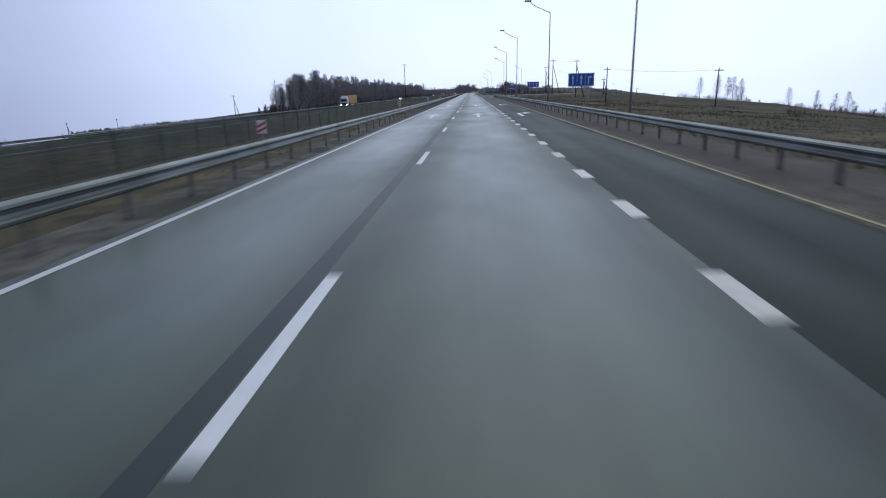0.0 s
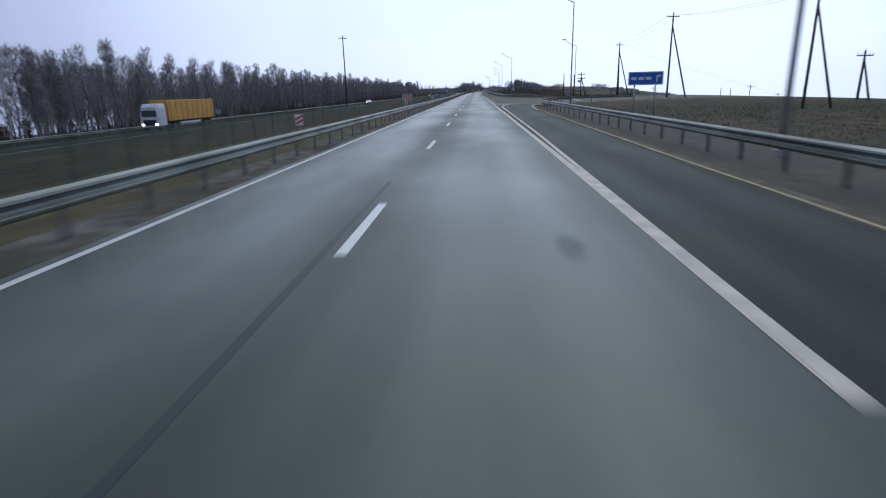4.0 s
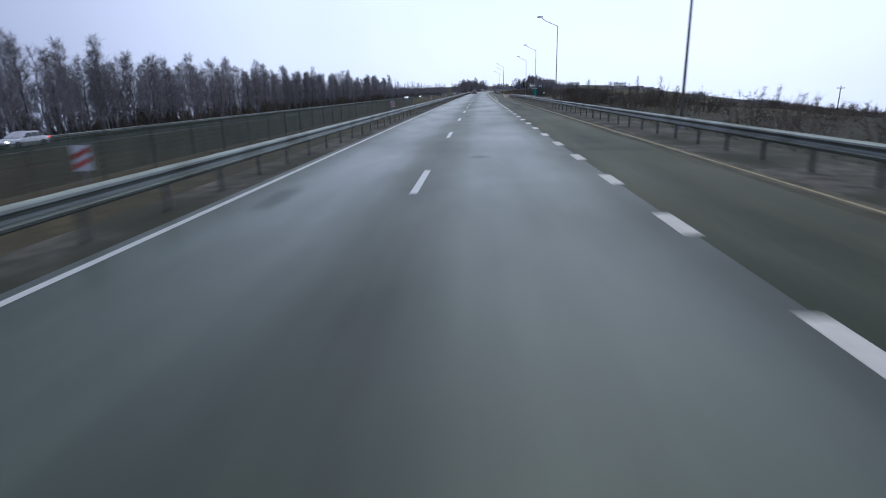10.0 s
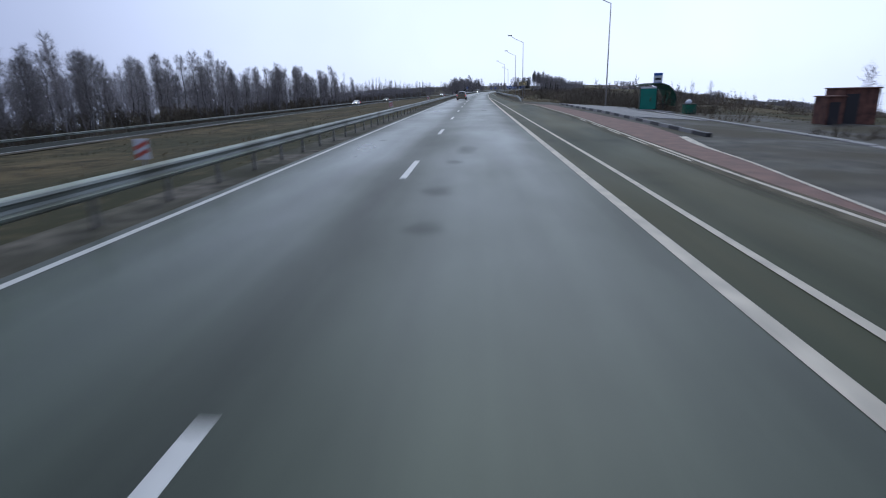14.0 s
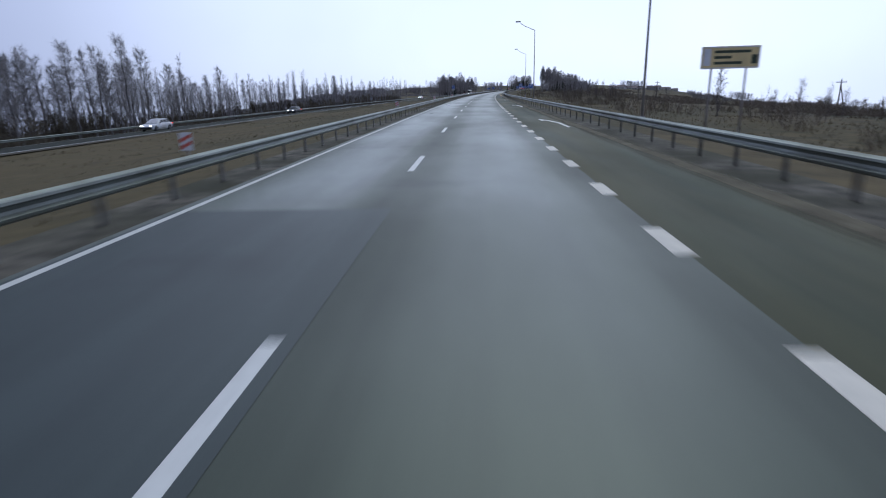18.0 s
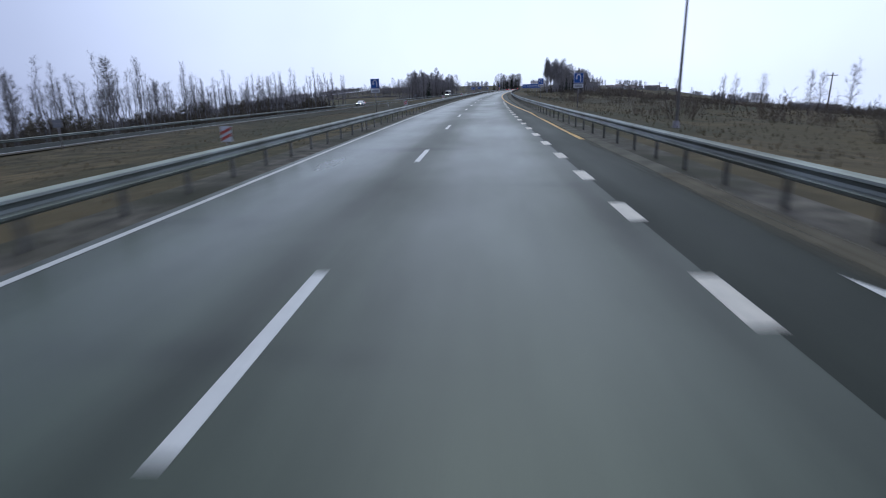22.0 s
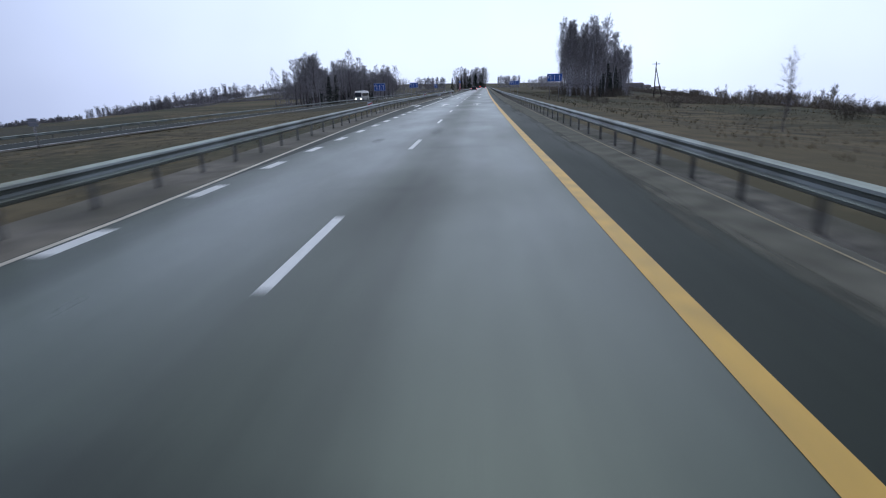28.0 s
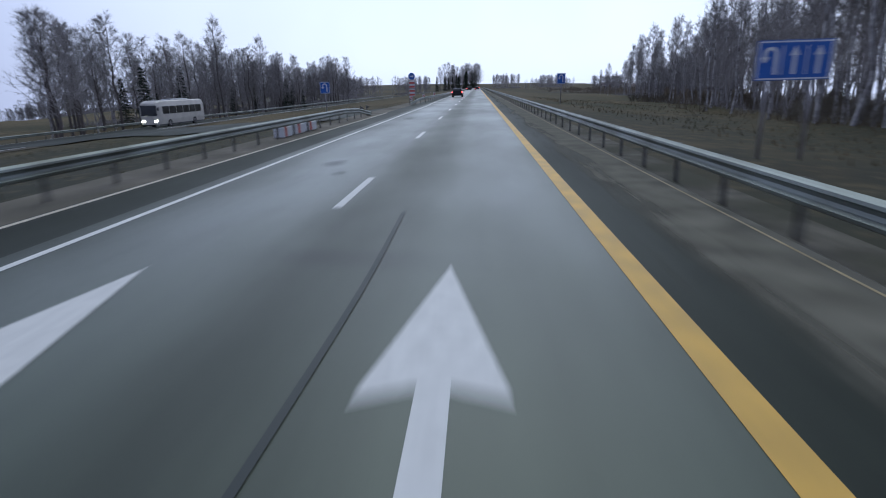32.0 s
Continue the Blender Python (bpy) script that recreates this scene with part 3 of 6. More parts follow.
strip("edge_line", -90, 1500, -46.2, -46.0, lambda s, w: ground_z(s, w) + 0.012, M_WHITE, far_road, step=6)

# ---- road markings ----
PZ = 0.004


def line(name, s0, s1, mid, width, mat, step=3.0, lift=0.0):
    mid = mid if isinstance(mid, list) else [(0, mid)]
    return strip(name, s0, s1, shift(mid, -width / 2), shift(mid, width / 2), PZ + lift, mat, road, step=step)


def dash_mesh(name, length, width, mat):
    me = bpy.data.meshes.new(name)
    e = 0.04
    v = [(-width / 2, 0, 0), (width / 2, 0, 0), (width / 2, length, 0), (-width / 2, length, 0)]
    t = [(-width / 2 + e / 8, e / 4, PZ), (width / 2 - e / 8, e / 4, PZ), (width / 2 - e / 8, length - e / 4, PZ), (-width / 2 + e / 8, length - e / 4, PZ)]
    me.from_pydata(v + t, [], [(4, 5, 6, 7), (0, 1, 5, 4), (1, 2, 6, 5), (2, 3, 7, 6), (3, 0, 4, 7)])
    me.materials.append(mat)
    return me


def dashes(name, s0, s1, period, mid, me):
    s = s0
    while s < s1:
        ob = new(name, me)
        ob.parent = road
        ob.matrix_world = stand(s, float(table(s, mid)), 0.001)
        s += period


LANE_DASH = dash_mesh("lane_dash", 3.0, 0.145, M_WHITE)
WIDE_DASH = dash_mesh("wide_dash", 1.2, 0.25, M_WHITE3)
TURN_DASH = dash_mesh("turn_dash", 1.25, 0.24, M_WHITE)
dashes("lane_dash", 2.6 - 48, 1300, 12.0, SEPARATOR, LANE_DASH)
dashes("wide_dash", 8.1 - 12 * 3.685, 118, 3.685, SEP_R, WIDE_DASH)
dashes("wide_dash", 303.26 - 4 * 3.745, 373, 3.745, SEP_R, WIDE_DASH)
dashes("wide_dash", 539.3 - 2 * 3.53, 728, 3.53, SEP_R, WIDE_DASH)
dashes("turn_dash", 824.6, 935, 3.58, shift(SEPARATOR, -3.5), TURN_DASH)
line("edge_line", -90, 762, shift(SEPARATOR, -3.55), 0.15, M_WHITE, 6)
line("edge_line", 762, 822, [(762, -5.02), (833, -6.1)], 0.15, M_WHITE2, 6)
line("edge_line", 822, 985, shift(LEFT_EDGE, 0.12), 0.13, M_WHITE2, 6)
line("edge_line", 935, 1003, [(935, -5.55), (960, -5.62), (985, -5.5), (1003, -5.3)], 0.16, M_WHITE, 6)
line("edge_line", 1003, 1500, -5.6, 0.15, M_WHITE, 10)
line("solid_line", 119.5, 288, SEP_R, 0.2, M_WHITE2)
line("solid_line", 119.5, 168, [(119.5, 2.36), (140, 2.75), (168, 2.98)], 0.16, M_WHITE2, lift=0.003)
line("solid_line", 374, 529, SEP_R, 0.2, M_WHITE2)
line("solid_line", 374, 524, [(374, 2.42), (387, 2.75), (394, 3.0), (424, 3.4), (470, 3.4), (492, 3.2), (508, 2.95), (524, 2.5)], 0.15, M_WHITE2, lift=0.003)
line("yellow_edge_line", -90, 165, shift(RIGHT_EDGE, -0.35), 0.11, M_YELLOW2, lift=0.005)
line("yellow_edge_line", 248, 412, shift(RIGHT_EDGE, -0.25), 0.11, M_YELLOW2, lift=0.005)
line("yellow_edge_line", 668, 1200, [(668, 4.2), (690, 4.1), (703, 3.55), (719, 2.95), (745, 2.35), (765, 2.05), (800, 1.75), (860, 1.65), (960, 1.63)], 0.24, M_YELLOW, 2)
line("edge_line", 826, 1200, [(820, 4.3), (860, 4.18), (960, 3.85)], 0.05, M_YELLOW2, 8, lift=0.005)


def ribbon(name, pts, width, mat):
    """A painted band through (s, w) points."""
    p = [np.array(q, float) for q in pts]
    fine = []
    for i in range(len(p) - 1):
        q0, q3 = p[max(0, i - 1)], p[min(len(p) - 1, i + 2)]
        for u in np.linspace(0, 1, 6)[: 6 if i == len(p) - 2 else 5]:
            fine.append(0.5 * ((2 * p[i]) + (-q0 + p[i + 1]) * u + (2 * q0 - 5 * p[i] + 4 * p[i + 1] - q3) * u * u + (-q0 + 3 * p[i] - 3 * p[i + 1] + q3) * u ** 3))
    f = np.array(fine)
    d = np.gradient(f, axis=0)
    d /= np.maximum(np.linalg.norm(d, axis=1), 1e-6)[:, None]
    nrm = np.stack([-d[:, 1], d[:, 0]], -1) * width / 2
    a, b = f + nrm, f - nrm
    v = np.concatenate([places(a[:, 0], a[:, 1], 2 * PZ), places(b[:, 0], b[:, 1], 2 * PZ)])
    n = len(f)
    return mesh_object(name, v, [(i, n + i, n + i + 1, i + 1) for i in range(n - 1)], mat, road)


ribbon("island_line", [(166, 2.97), (173, 3.02), (178, 3.15), (182, 3.6), (185.6, 4.55), (188.4, 5.65), (191.2, 7.5), (193.6, 10.2), (196.5, 13.9), (200, 20), (204, 30)], 0.22, M_WHITE2)
ribbon("outer_line", [(166, 6.55), (172, 6.9), (176.5, 7.35), (181, 8.1), (184.5, 9.0), (187.5, 10.9), (190, 13.5), (193, 18), (197, 28)], 0.16, M_WHITE2)
ribbon("far_line", [(288, 2.42), (285, 2.52), (282, 2.7), (278.6, 2.88), (275, 3.03), (270, 3.13), (262, 3.1), (254, 2.97), (248.4, 2.92), (244.5, 3.05), (240.8, 3.55), (238.2, 4.1), (236.2, 4.8), (234.1, 5.55), (232.5, 6.25), (230.6, 7.15), (228, 9.2), (225.6, 12.5), (223.5, 18)], 0.15, M_WHITE2)
ribbon("exit_line", [(248, 6.85), (244.5, 7.0), (241, 7.5), (237, 8.85), (234.2, 10.15), (231, 12.3), (228, 16), (226, 22)], 0.12, M_YELLOW2)
ribbon("give_way_line", [(199.5, 15.0), (206, 15.4), (213, 15.2)], 0.3, M_WHITE2)
def bent_band(name, pts, width, mat):
    """A painted band of straight legs with mitred corners."""
    p = [np.array(q, float) for q in pts]
    legs = [(b - a) / np.linalg.norm(b - a) for a, b in zip(p, p[1:])]
    nr = [np.array((-d[1], d[0])) for d in legs]
    left, right = [], []
    for i, q in enumerate(p):
        n = nr[0] if i == 0 else nr[-1] if i == len(p) - 1 else nr[i - 1] + nr[i]
        n = n / np.linalg.norm(n)
        n = n * (width / 2) / max(0.45, float(n @ nr[min(i, len(nr) - 1)]))
        left.append(q + n)
        right.append(q - n)
    a, b = np.array(left), np.array(right)
    v = np.concatenate([places(a[:, 0], a[:, 1], 2 * PZ), places(b[:, 0], b[:, 1], 2 * PZ)])
    n = len(p)
    return mesh_object(name, v, [(i, n + i, n + i + 1, i + 1) for i in range(n - 1)], mat, road)


for k in range(20):
    s = 186.5 + 2.62 * k
    if s < 193:
        bent_band("hatch_stripe", [(s, 2.5), (s - 1.5, 3.2 + 0.2 * k), (s + 0.1, 4.5 + 1.2 * k)], 0.34, M_WHITE2)
    elif s < 227:
        bent_band("hatch_stripe", [(s, 2.5), (s - 1.3, 3.12)], 0.34, M_WHITE2)


for leg in ([(230.5, 2.5), (228.6, 3.25)], [(233.65, 2.5), (231.1, 4.1), (234.3, 5.4)], [(235.8, 2.5), (233.95, 3.7), (236.3, 4.72)], [(238.0, 2.5), (236.6, 3.3), (238.4, 3.98)], [(240.3, 2.5), (239.4, 2.95), (240.6, 3.45)]):
    bent_band("hatch_stripe", leg, 0.34, M_WHITE2)


def arrow(s, w, kind, mirror=1):
    """A painted lane arrow, tail at s: straight, or straight with a head bent aside."""
    if kind == "straight":
        pts = [(-0.11, 0), (0.11, 0), (0.11, 4.4), (0.5, 4.25), (0.0, 6.8), (-0.5, 4.25), (-0.11, 4.4)]
        fc = [(0, 1, 2, 6), (6, 2, 4), (2, 3, 4), (6, 4, 5)]
    elif kind == "turn":
        pts = [(-0.12, 0), (0.12, 0), (0.12, 4.3), (0.45, 4.75), (0.42, 3.9), (1.15, 5.2), (0.6, 6.6), (0.5, 5.75), (-0.12, 5.0)]
        fc = [(0, 1, 2, 8), (8, 2, 3, 7), (3, 4, 5, 6, 7)]
    else:
        pts = [(-0.08, 0), (0.08, 0), (0.09, 3.4), (-0.26, 6.0), (-0.68, 7.4), (-0.66, 5.5), (-0.44, 5.8), (-0.08, 3.3)]
        fc = [(0, 1, 2, 7), (7, 2, 3, 6), (6, 3, 4, 5)]
    m = stand(s, w, PZ)
    v = [m @ Vector((mirror * x, y, 0)) for x, y in pts]
    mesh_object(kind + "_arrow", v, fc if mirror > 0 else [f[::-1] for f in fc], M_WHITE, road)


for s in (40.6, 70.8):
    arrow(s, 0.33, "straight")
    arrow(s, -3.35, "straight")
    arrow(s, 3.9, "turn")
for s in (556, 586, 616, 646):
    arrow(s, 4.95, "merge")
for s in (879.2, 910.9, 940.8):
    arrow(s, -0.2, "straight")
    arrow(s, -3.7, "straight")
    arrow(s - 0.4, -6.6, "turn", -1)

# tar seams and cracks
strip("tar_seam", -60, 108, shift(SEPARATOR, -0.34), shift(SEPARATOR, -0.1), 0.002, M_TAR, road, step=5)
strip("tar_seam", 108, 128, shift(SEPARATOR, -0.3), shift(SEPARATOR, -0.2), 0.002, M_TAR, road, step=5)
for k, (s0, s1, w0, w1, wd) in enumerate(((943.5, 950.2, -1.1, -1.03, 0.06), (905, 914, -1.5, -1.2, 0.05))):
    ribbon("tar_patch", [(s0, w0), ((s0 + s1) / 2, (w0 + w1) / 2 + 0.06), (s1, w1)], wd, M_TAR)



def stain(s, w, length, width):
    m = stand(s, w, 0.0026)
    v = [m @ Vector((x, y, 0)) for x, y in ((-width / 2, -length / 2), (width / 2, -length / 2), (width / 2, length / 2), (-width / 2, length / 2))]
    mesh_object("stain", v, [(0, 1, 2, 3)], M_STAIN, road, uv=np.array(((0, 0), (1, 0), (1, 1), (0, 1)), float))


for s, w, l, wd in ((421, -0.63, 1.6, 0.9), (418.2, -0.64, 1.3, 0.9), (425.2, -0.47, 1.2, 0.7), (271, 1.77, 1.2, 1.0), (717.9, -0.46, 0.9, 1.5), (717.5, 1.25, 0.8, 1.3), (726.8, 1.2, 1.2, 0.9), (849, -1.7, 6, 0.7)):
    stain(s, w, l, wd)
_g = np.random.RandomState(77)
for k in range(36):
    stain(_g.uniform(-20, 1040), _g.normal(-0.1, 0.5) - (3.7 if k % 3 == 0 else 0), _g.uniform(0.6, 4.5), _g.uniform(0.4, 1.1))
# a repaved length of the overtaking lane
strip("lane_patch", 523.5, 538.4, -5.18, -1.28, 0.0025, M_NEW2, road, step=3, cols=2)
# cross joints in the old surface
for s, w0, w1 in ((515.9, -2.6, 1.2), (246, -1.2, 2.1), (806, -1.7, 1.2)):
    strip("cross_joint", s, s + 0.05, w0, w1, 0.002, M_TAR, road, step=1, cols=4)

# ---- guard rails ----
PROFILE = [(0.0, 0.15), (0.035, 0.125), (0.07, 0.11), (0.08, 0.075), (0.03, 0.04), (0.012, 0.0), (0.03, -0.04), (0.08, -0.075), (0.07, -0.11), (0.035, -0.125), (0.0, -0.15)]


def c_post(depth=0.9):
    bm = boxes((-0.005, 0.005, -0.06, 0.06, -depth, 0.72), (-0.04, 0.0, -0.06, -0.052, -depth, 0.72), (-0.04, 0.0, 0.052, 0.06, -depth, 0.72))
    me = bpy.data.meshes.new("post")
    bm.to_mesh(me)
    bm.free()
    me.materials.append(M_POST)
    return me


POST = c_post()
SPACER = bpy.data.meshes.new("spacer")
_b = boxes((0.0, 0.14, -0.05, 0.05, 0.50, 0.66), bevel=0.01)
_b.to_mesh(SPACER)
_b.free()
SPACER.materials.append(M_POST)


def guard_rail(s0, s1, line_w, side, pitch, group, label, zero=0.0, ends=(False, False), spacers=True, base=None):
    """W-beam rail on C posts; side is +1 where the traffic runs to its right."""
    mid = line_w if isinstance(line_w, list) else [(0, line_w)]
    zb = lambda s: zero if base is None else float(base(s, table(s, mid)))
    root = thing("guard_rail", stand(s0, float(table(s0, mid)), zb(s0)), label, "guard rail", group)
    inv = root.matrix_world.inverted()
    n = max(2, int((s1 - s0) / (4 if s1 - s0 > 30 else 0.6)) + 1)
    ss = np.linspace(s0, s1, n)
    v, f = [], []
    for i, s in enumerate(ss):
        m = stand(s, float(table(s, mid)), zb(s) + 0.60)
        dip = 0.0
        if ends[0] and s - s0 < 8:
            dip = 0.5 * (1 - (s - s0) / 8) ** 2
        if ends[1] and s1 - s < 8:
            dip = 0.5 * (1 - (s1 - s) / 8) ** 2
        for x, z in PROFILE:
            v.append(inv @ m @ Vector((side * (0.15 + x), 0, z - dip)))
        for x, z in PROFILE[::-1]:
            v.append(inv @ m @ Vector((side * (0.145 + x), 0, z * 0.985 - dip)))
    q = 2 * len(PROFILE)
    for i in range(n - 1):
        for j in range(q):
            f.append((i * q + j, i * q + (j + 1) % q, (i + 1) * q + (j + 1) % q, (i + 1) * q + j))
    mesh_object("beam", v, f, M_STEEL, root, smooth=False)
    s = s0 + 0.5
    while s < s1:
        m = stand(s, float(table(s, mid)), zb(s))
        p = new("post", POST)
        p.parent = root
        p.matrix_parent_inverse = Matrix()
        p.matrix_basis = inv @ m
        if spacers:
            k = new("spacer", SPACER)
            k.parent = root
            k.matrix_basis = inv @ m @ Matrix.Diagonal((side, 1, 1, 1))
        s += pitch
    return root


for k in range(10):
    a, b = -60 + 105 * k, -60 + 105 * (k + 1)
    guard_rail(a, min(b, 982), LEFT_RAIL, 1, 2.0, "median rail", "galvanised steel W-beam guard rail along the median verge", ends=(False, b >= 982))
guard_rail(1003, 1120, [(1003, -8.0), (1012, -6.7), (1030, -6.2)], 1, 2.5, "median rail", "galvanised steel guard rail after the turning gap", ends=(True, False))
guard_rail(1120, 1300, -6.2, 1, 4.0, "median rail", "galvanised steel guard rail along the far median", spacers=False)
for a, b in ((-60, 60), (60, 172), (230, 330), (330, 414), (486, 590), (590, 690), (690, 790), (790, 890), (890, 990), (990, 1100)):
    guard_rail(a, b, RIGHT_RAIL, -1, 2.0 if b < 1000 else 3.0, "roadside rail", "galvanised steel W-beam guard rail on the outer verge", ends=(a in (230, 486), b == 414))
guard_rail(1100, 1300, RIGHT_RAIL, -1, 4.0, "roadside rail", "galvanised steel guard rail on the far outer verge", spacers=False)
guard_rail(172, 189.2, [(172, 8.2), (177.5, 8.95), (182.8, 10.0), (185, 10.8), (187, 12.8), (188.6, 16.5), (189.2, 20)], -1, 1.9, "roadside rail", "galvanised guard rail bending into the side road", zero=0.0)
for k in range(11):
    a = -60 + 120 * k
    guard_rail(a, a + 120, -47.3, 1, 4.0, "opposite rail", "weathered steel guard rail beyond the opposite carriageway", base=ground_z, spacers=False)

# ---- trees ----
GOLD = 2.399963


def prism(V, F, a, b, r0, r1, n=3):
    """A tapered limb appended to vertex and face lists."""
    a, b = np.asarray(a, float), np.asarray(b, float)
    d = b - a
    d = d / max(np.linalg.norm(d), 1e-6)
    u = np.cross(d, (0.31, 0.77, 0.55))
    u /= np.linalg.norm(u)
    v = np.cross(d, u)
    k = len(V)
    for p, r in ((a, r0), (b, r1)):
        for i in range(n):
            t = 2 * math.pi * i / n
            V.append(p + r * (math.cos(t) * u + math.sin(t) * v))
    for i in range(n):
        j = (i + 1) % n
        F.append((k + i, k + j, k + n + j, k + n + i))


def bare_tree(seed, H, r, start, prim, reach, lift, twig, sec=5, tw=5, lean=0.0, fat=0.024):
    """Trunk and crown of a leafless tree as two vertex-face pairs."""
    g = np.random.RandomState(seed)
    TV, TF, CV, CF = [], [], [], []
    n = 7
    axis = [np.array([lean * H * (i / n) ** 1.5, 0, H * i / n]) + np.append(g.normal(0, 0.012 * H * (i > 0), 2), 0) for i in range(n + 1)]
    for i in range(n + 1):
        rr = r * (1 - i / n) ** 0.8 + 0.012
        TV.extend(axis[i] + rr * np.array([math.cos(t), math.sin(t), 0]) for t in np.arange(6) * math.pi / 3)
    TF.extend((6 * i + j, 6 * i + (j + 1) % 6, 6 * i + 6 + (j + 1) % 6, 6 * i + 6 + j) for i in range(n) for j in range(6))
    def on_axis(f):
        x = f * n
        i = min(n - 1, int(x))
        return axis[i] + (axis[i + 1] - axis[i]) * (x - i)
    for k in range(prim):
        f = start + (0.98 - start) * ((k + 0.5) / prim) ** 0.85
        p = on_axis(f)
        az = GOLD * k + g.uniform(-0.5, 0.5)
        L = reach * H * (1.02 - (f - start) / (1 - start)) ** 0.7 * g.uniform(0.6, 1.25) + 0.35
        e = lift + g.uniform(-0.2, 0.25)
        d = np.array([math.cos(az) * math.cos(e), math.sin(az) * math.cos(e), math.sin(e)])
        mid = p + d * L * 0.5
        end = mid + (d + (0, 0, g.uniform(0.05, 0.6))) * L * 0.5
        rr = 0.30 * r * (1.1 - f) + 0.012
        prism(CV, CF, p, mid, rr, rr * 0.6)
        prism(CV, CF, mid, end, rr * 0.6, 0.006)
        for j in range(sec):
            q = g.uniform(0.25, 1.0)
            b0 = p + (mid - p) * q * 2 if q < 0.5 else mid + (end - mid) * (q - 0.5) * 2
            dd = d + g.normal(0, 0.55, 3) + (0, 0, 0.25)
            dd /= np.linalg.norm(dd)
            L2 = L * g.uniform(0.25, 0.5) + 0.15
            b1 = b0 + dd * L2
            prism(CV, CF, b0, b1, rr * 0.35 + 0.005, 0.004)
            for m in range(tw):
                c0 = b0 + (b1 - b0) * g.uniform(0.15, 1.0)
                t = dd + g.normal(0, 0.6, 3) + (0, 0, 0.1)
                t /= np.linalg.norm(t)
                c1 = c0 + t * g.uniform(0.35, 0.9) * twig
                s = np.cross(t, g.normal(0, 1, 3))
                s = s / max(np.linalg.norm(s), 1e-6) * fat * twig
                i = len(CV)
                CV.extend((c0 - s, c0 + s, c1))
                CF.append((i, i + 1, i + 2))
    return (TV, TF), (CV, CF)


def tree_kind(name, seeds, label, trunk_mat, crown_mat, **kw):
    out = []
    for sd in seeds:
        g = np.random.RandomState(sd + 500)
        (TV, TF), (CV, CF) = bare_tree(sd, **{k: (v * g.uniform(0.9, 1.1) if k in ("H", "reach") else v) for k, v in kw.items()})
        root = new(name)
        tagged(root, label, "tree")
        mesh_object("trunk", TV, TF, trunk_mat, root, smooth=True)
        mesh_object("crown", CV, CF, crown_mat, root)
        out.append(root)
    return out


PLANT = {}


def plant(kind, s, w, scale=1.0, group="", turn=None, sink=0.1):
    """First use places the pattern itself, later ones are copies."""
    g = plant.rng
    src = kind[g.randint(len(kind))]
    m = Matrix.Translation(place(s, w, float(ground_z(s, w)) - sink)) @ Matrix.Rotation(g.uniform(0, 6.28) if turn is None else turn, 4, "Z")
    if src.name not in PLANT:
        PLANT[src.name] = True
        ob = src
    else:
        ob = copy_thing(src, Matrix())
    ob.matrix_world = m @ Matrix.Diagonal((scale, scale, scale * g.uniform(0.92, 1.1), 1))
    if group:
        ob["group"] = group
    return ob


plant.rng = np.random.RandomState(7)
ASPEN = tree_kind("aspen_tree", range(1, 6), "tall bare aspen with grey trunk at the woodland edge", M_GREYBARK, M_TWIG, H=11.9, r=0.13, start=0.2, prim=44, reach=0.17, lift=0.86, twig=1.15, lean=0.02, sec=6, tw=8, fat=0.011)
BIRCH = tree_kind("birch_tree", range(11, 16), "tall leafless birch with white bark in a roadside grove", M_TRUNK, M_TWIG, H=16.0, r=0.125, start=0.42, prim=34, reach=0.115, lift=0.8, twig=1.1, sec=6, tw=8, fat=0.012)
SLIM = tree_kind("young_birch", range(21, 25), "slender bare young birch standing apart", M_GREYBARK, M_TWIG, H=11.5, r=0.075, start=0.36, prim=24, reach=0.085, lift=1.05, twig=0.9, sec=3, tw=5, fat=0.010)
BROAD = tree_kind("broad_tree", range(31, 35), "bare spreading deciduous tree of a small wood", M_BARK, M_TWIG, H=16.5, r=0.22, start=0.16, prim=50, reach=0.22, lift=0.6, twig=1.2, sec=7, tw=8, fat=0.014)


SAPLING = tree_kind("sapling", range(35, 38), "leggy bare brown sapling among meadow shrubs", M_BARK, M_BARK, H=4.6, r=0.03, start=0.12, prim=22, reach=0.13, lift=0.95, twig=0.55, sec=4, tw=5, fat=0.014)


def shrub_kind(seeds, H, spread, stems, mat, name, label):
    out = []
    for sd in seeds:
        g = np.random.RandomState(sd)
        V, F = [], []
        for k in range(stems):
            az, rad = g.uniform(0, 6.28), spread * math.sqrt(g.uniform(0, 1))
            p = np.array([rad * math.cos(az), rad * math.sin(az), -0.1])
            h = H * g.uniform(0.5, 1.1) * (1 - 0.35 * rad / spread)
            out_ = 0.55 * rad / spread + g.uniform(-0.2, 0.2)
            d = np.array([math.cos(az) * out_, math.sin(az) * out_, 1.0])
            e = p + d * h
            prism(V, F, p, e, 0.022, 0.006)
            for j in range(16):
                q = p + (e - p) * g.uniform(0.2, 1.0)
                t = d + g.normal(0, 0.6, 3)
                t /= np.linalg.norm(t)
                c1 = q + t * g.uniform(0.25, 0.7) * (0.4 + 0.2 * H)
                s = np.cross(t, g.normal(0, 1, 3))
                s = s / max(np.linalg.norm(s), 1e-6) * 0.017
                i = len(V)
                V.extend((q - s, q + s, c1))
                F.append((i, i + 1, i + 2))
        ob = mesh_object(name, V, F, mat)
        tagged(ob, label, "shrub")
        out.append(ob)
    return out


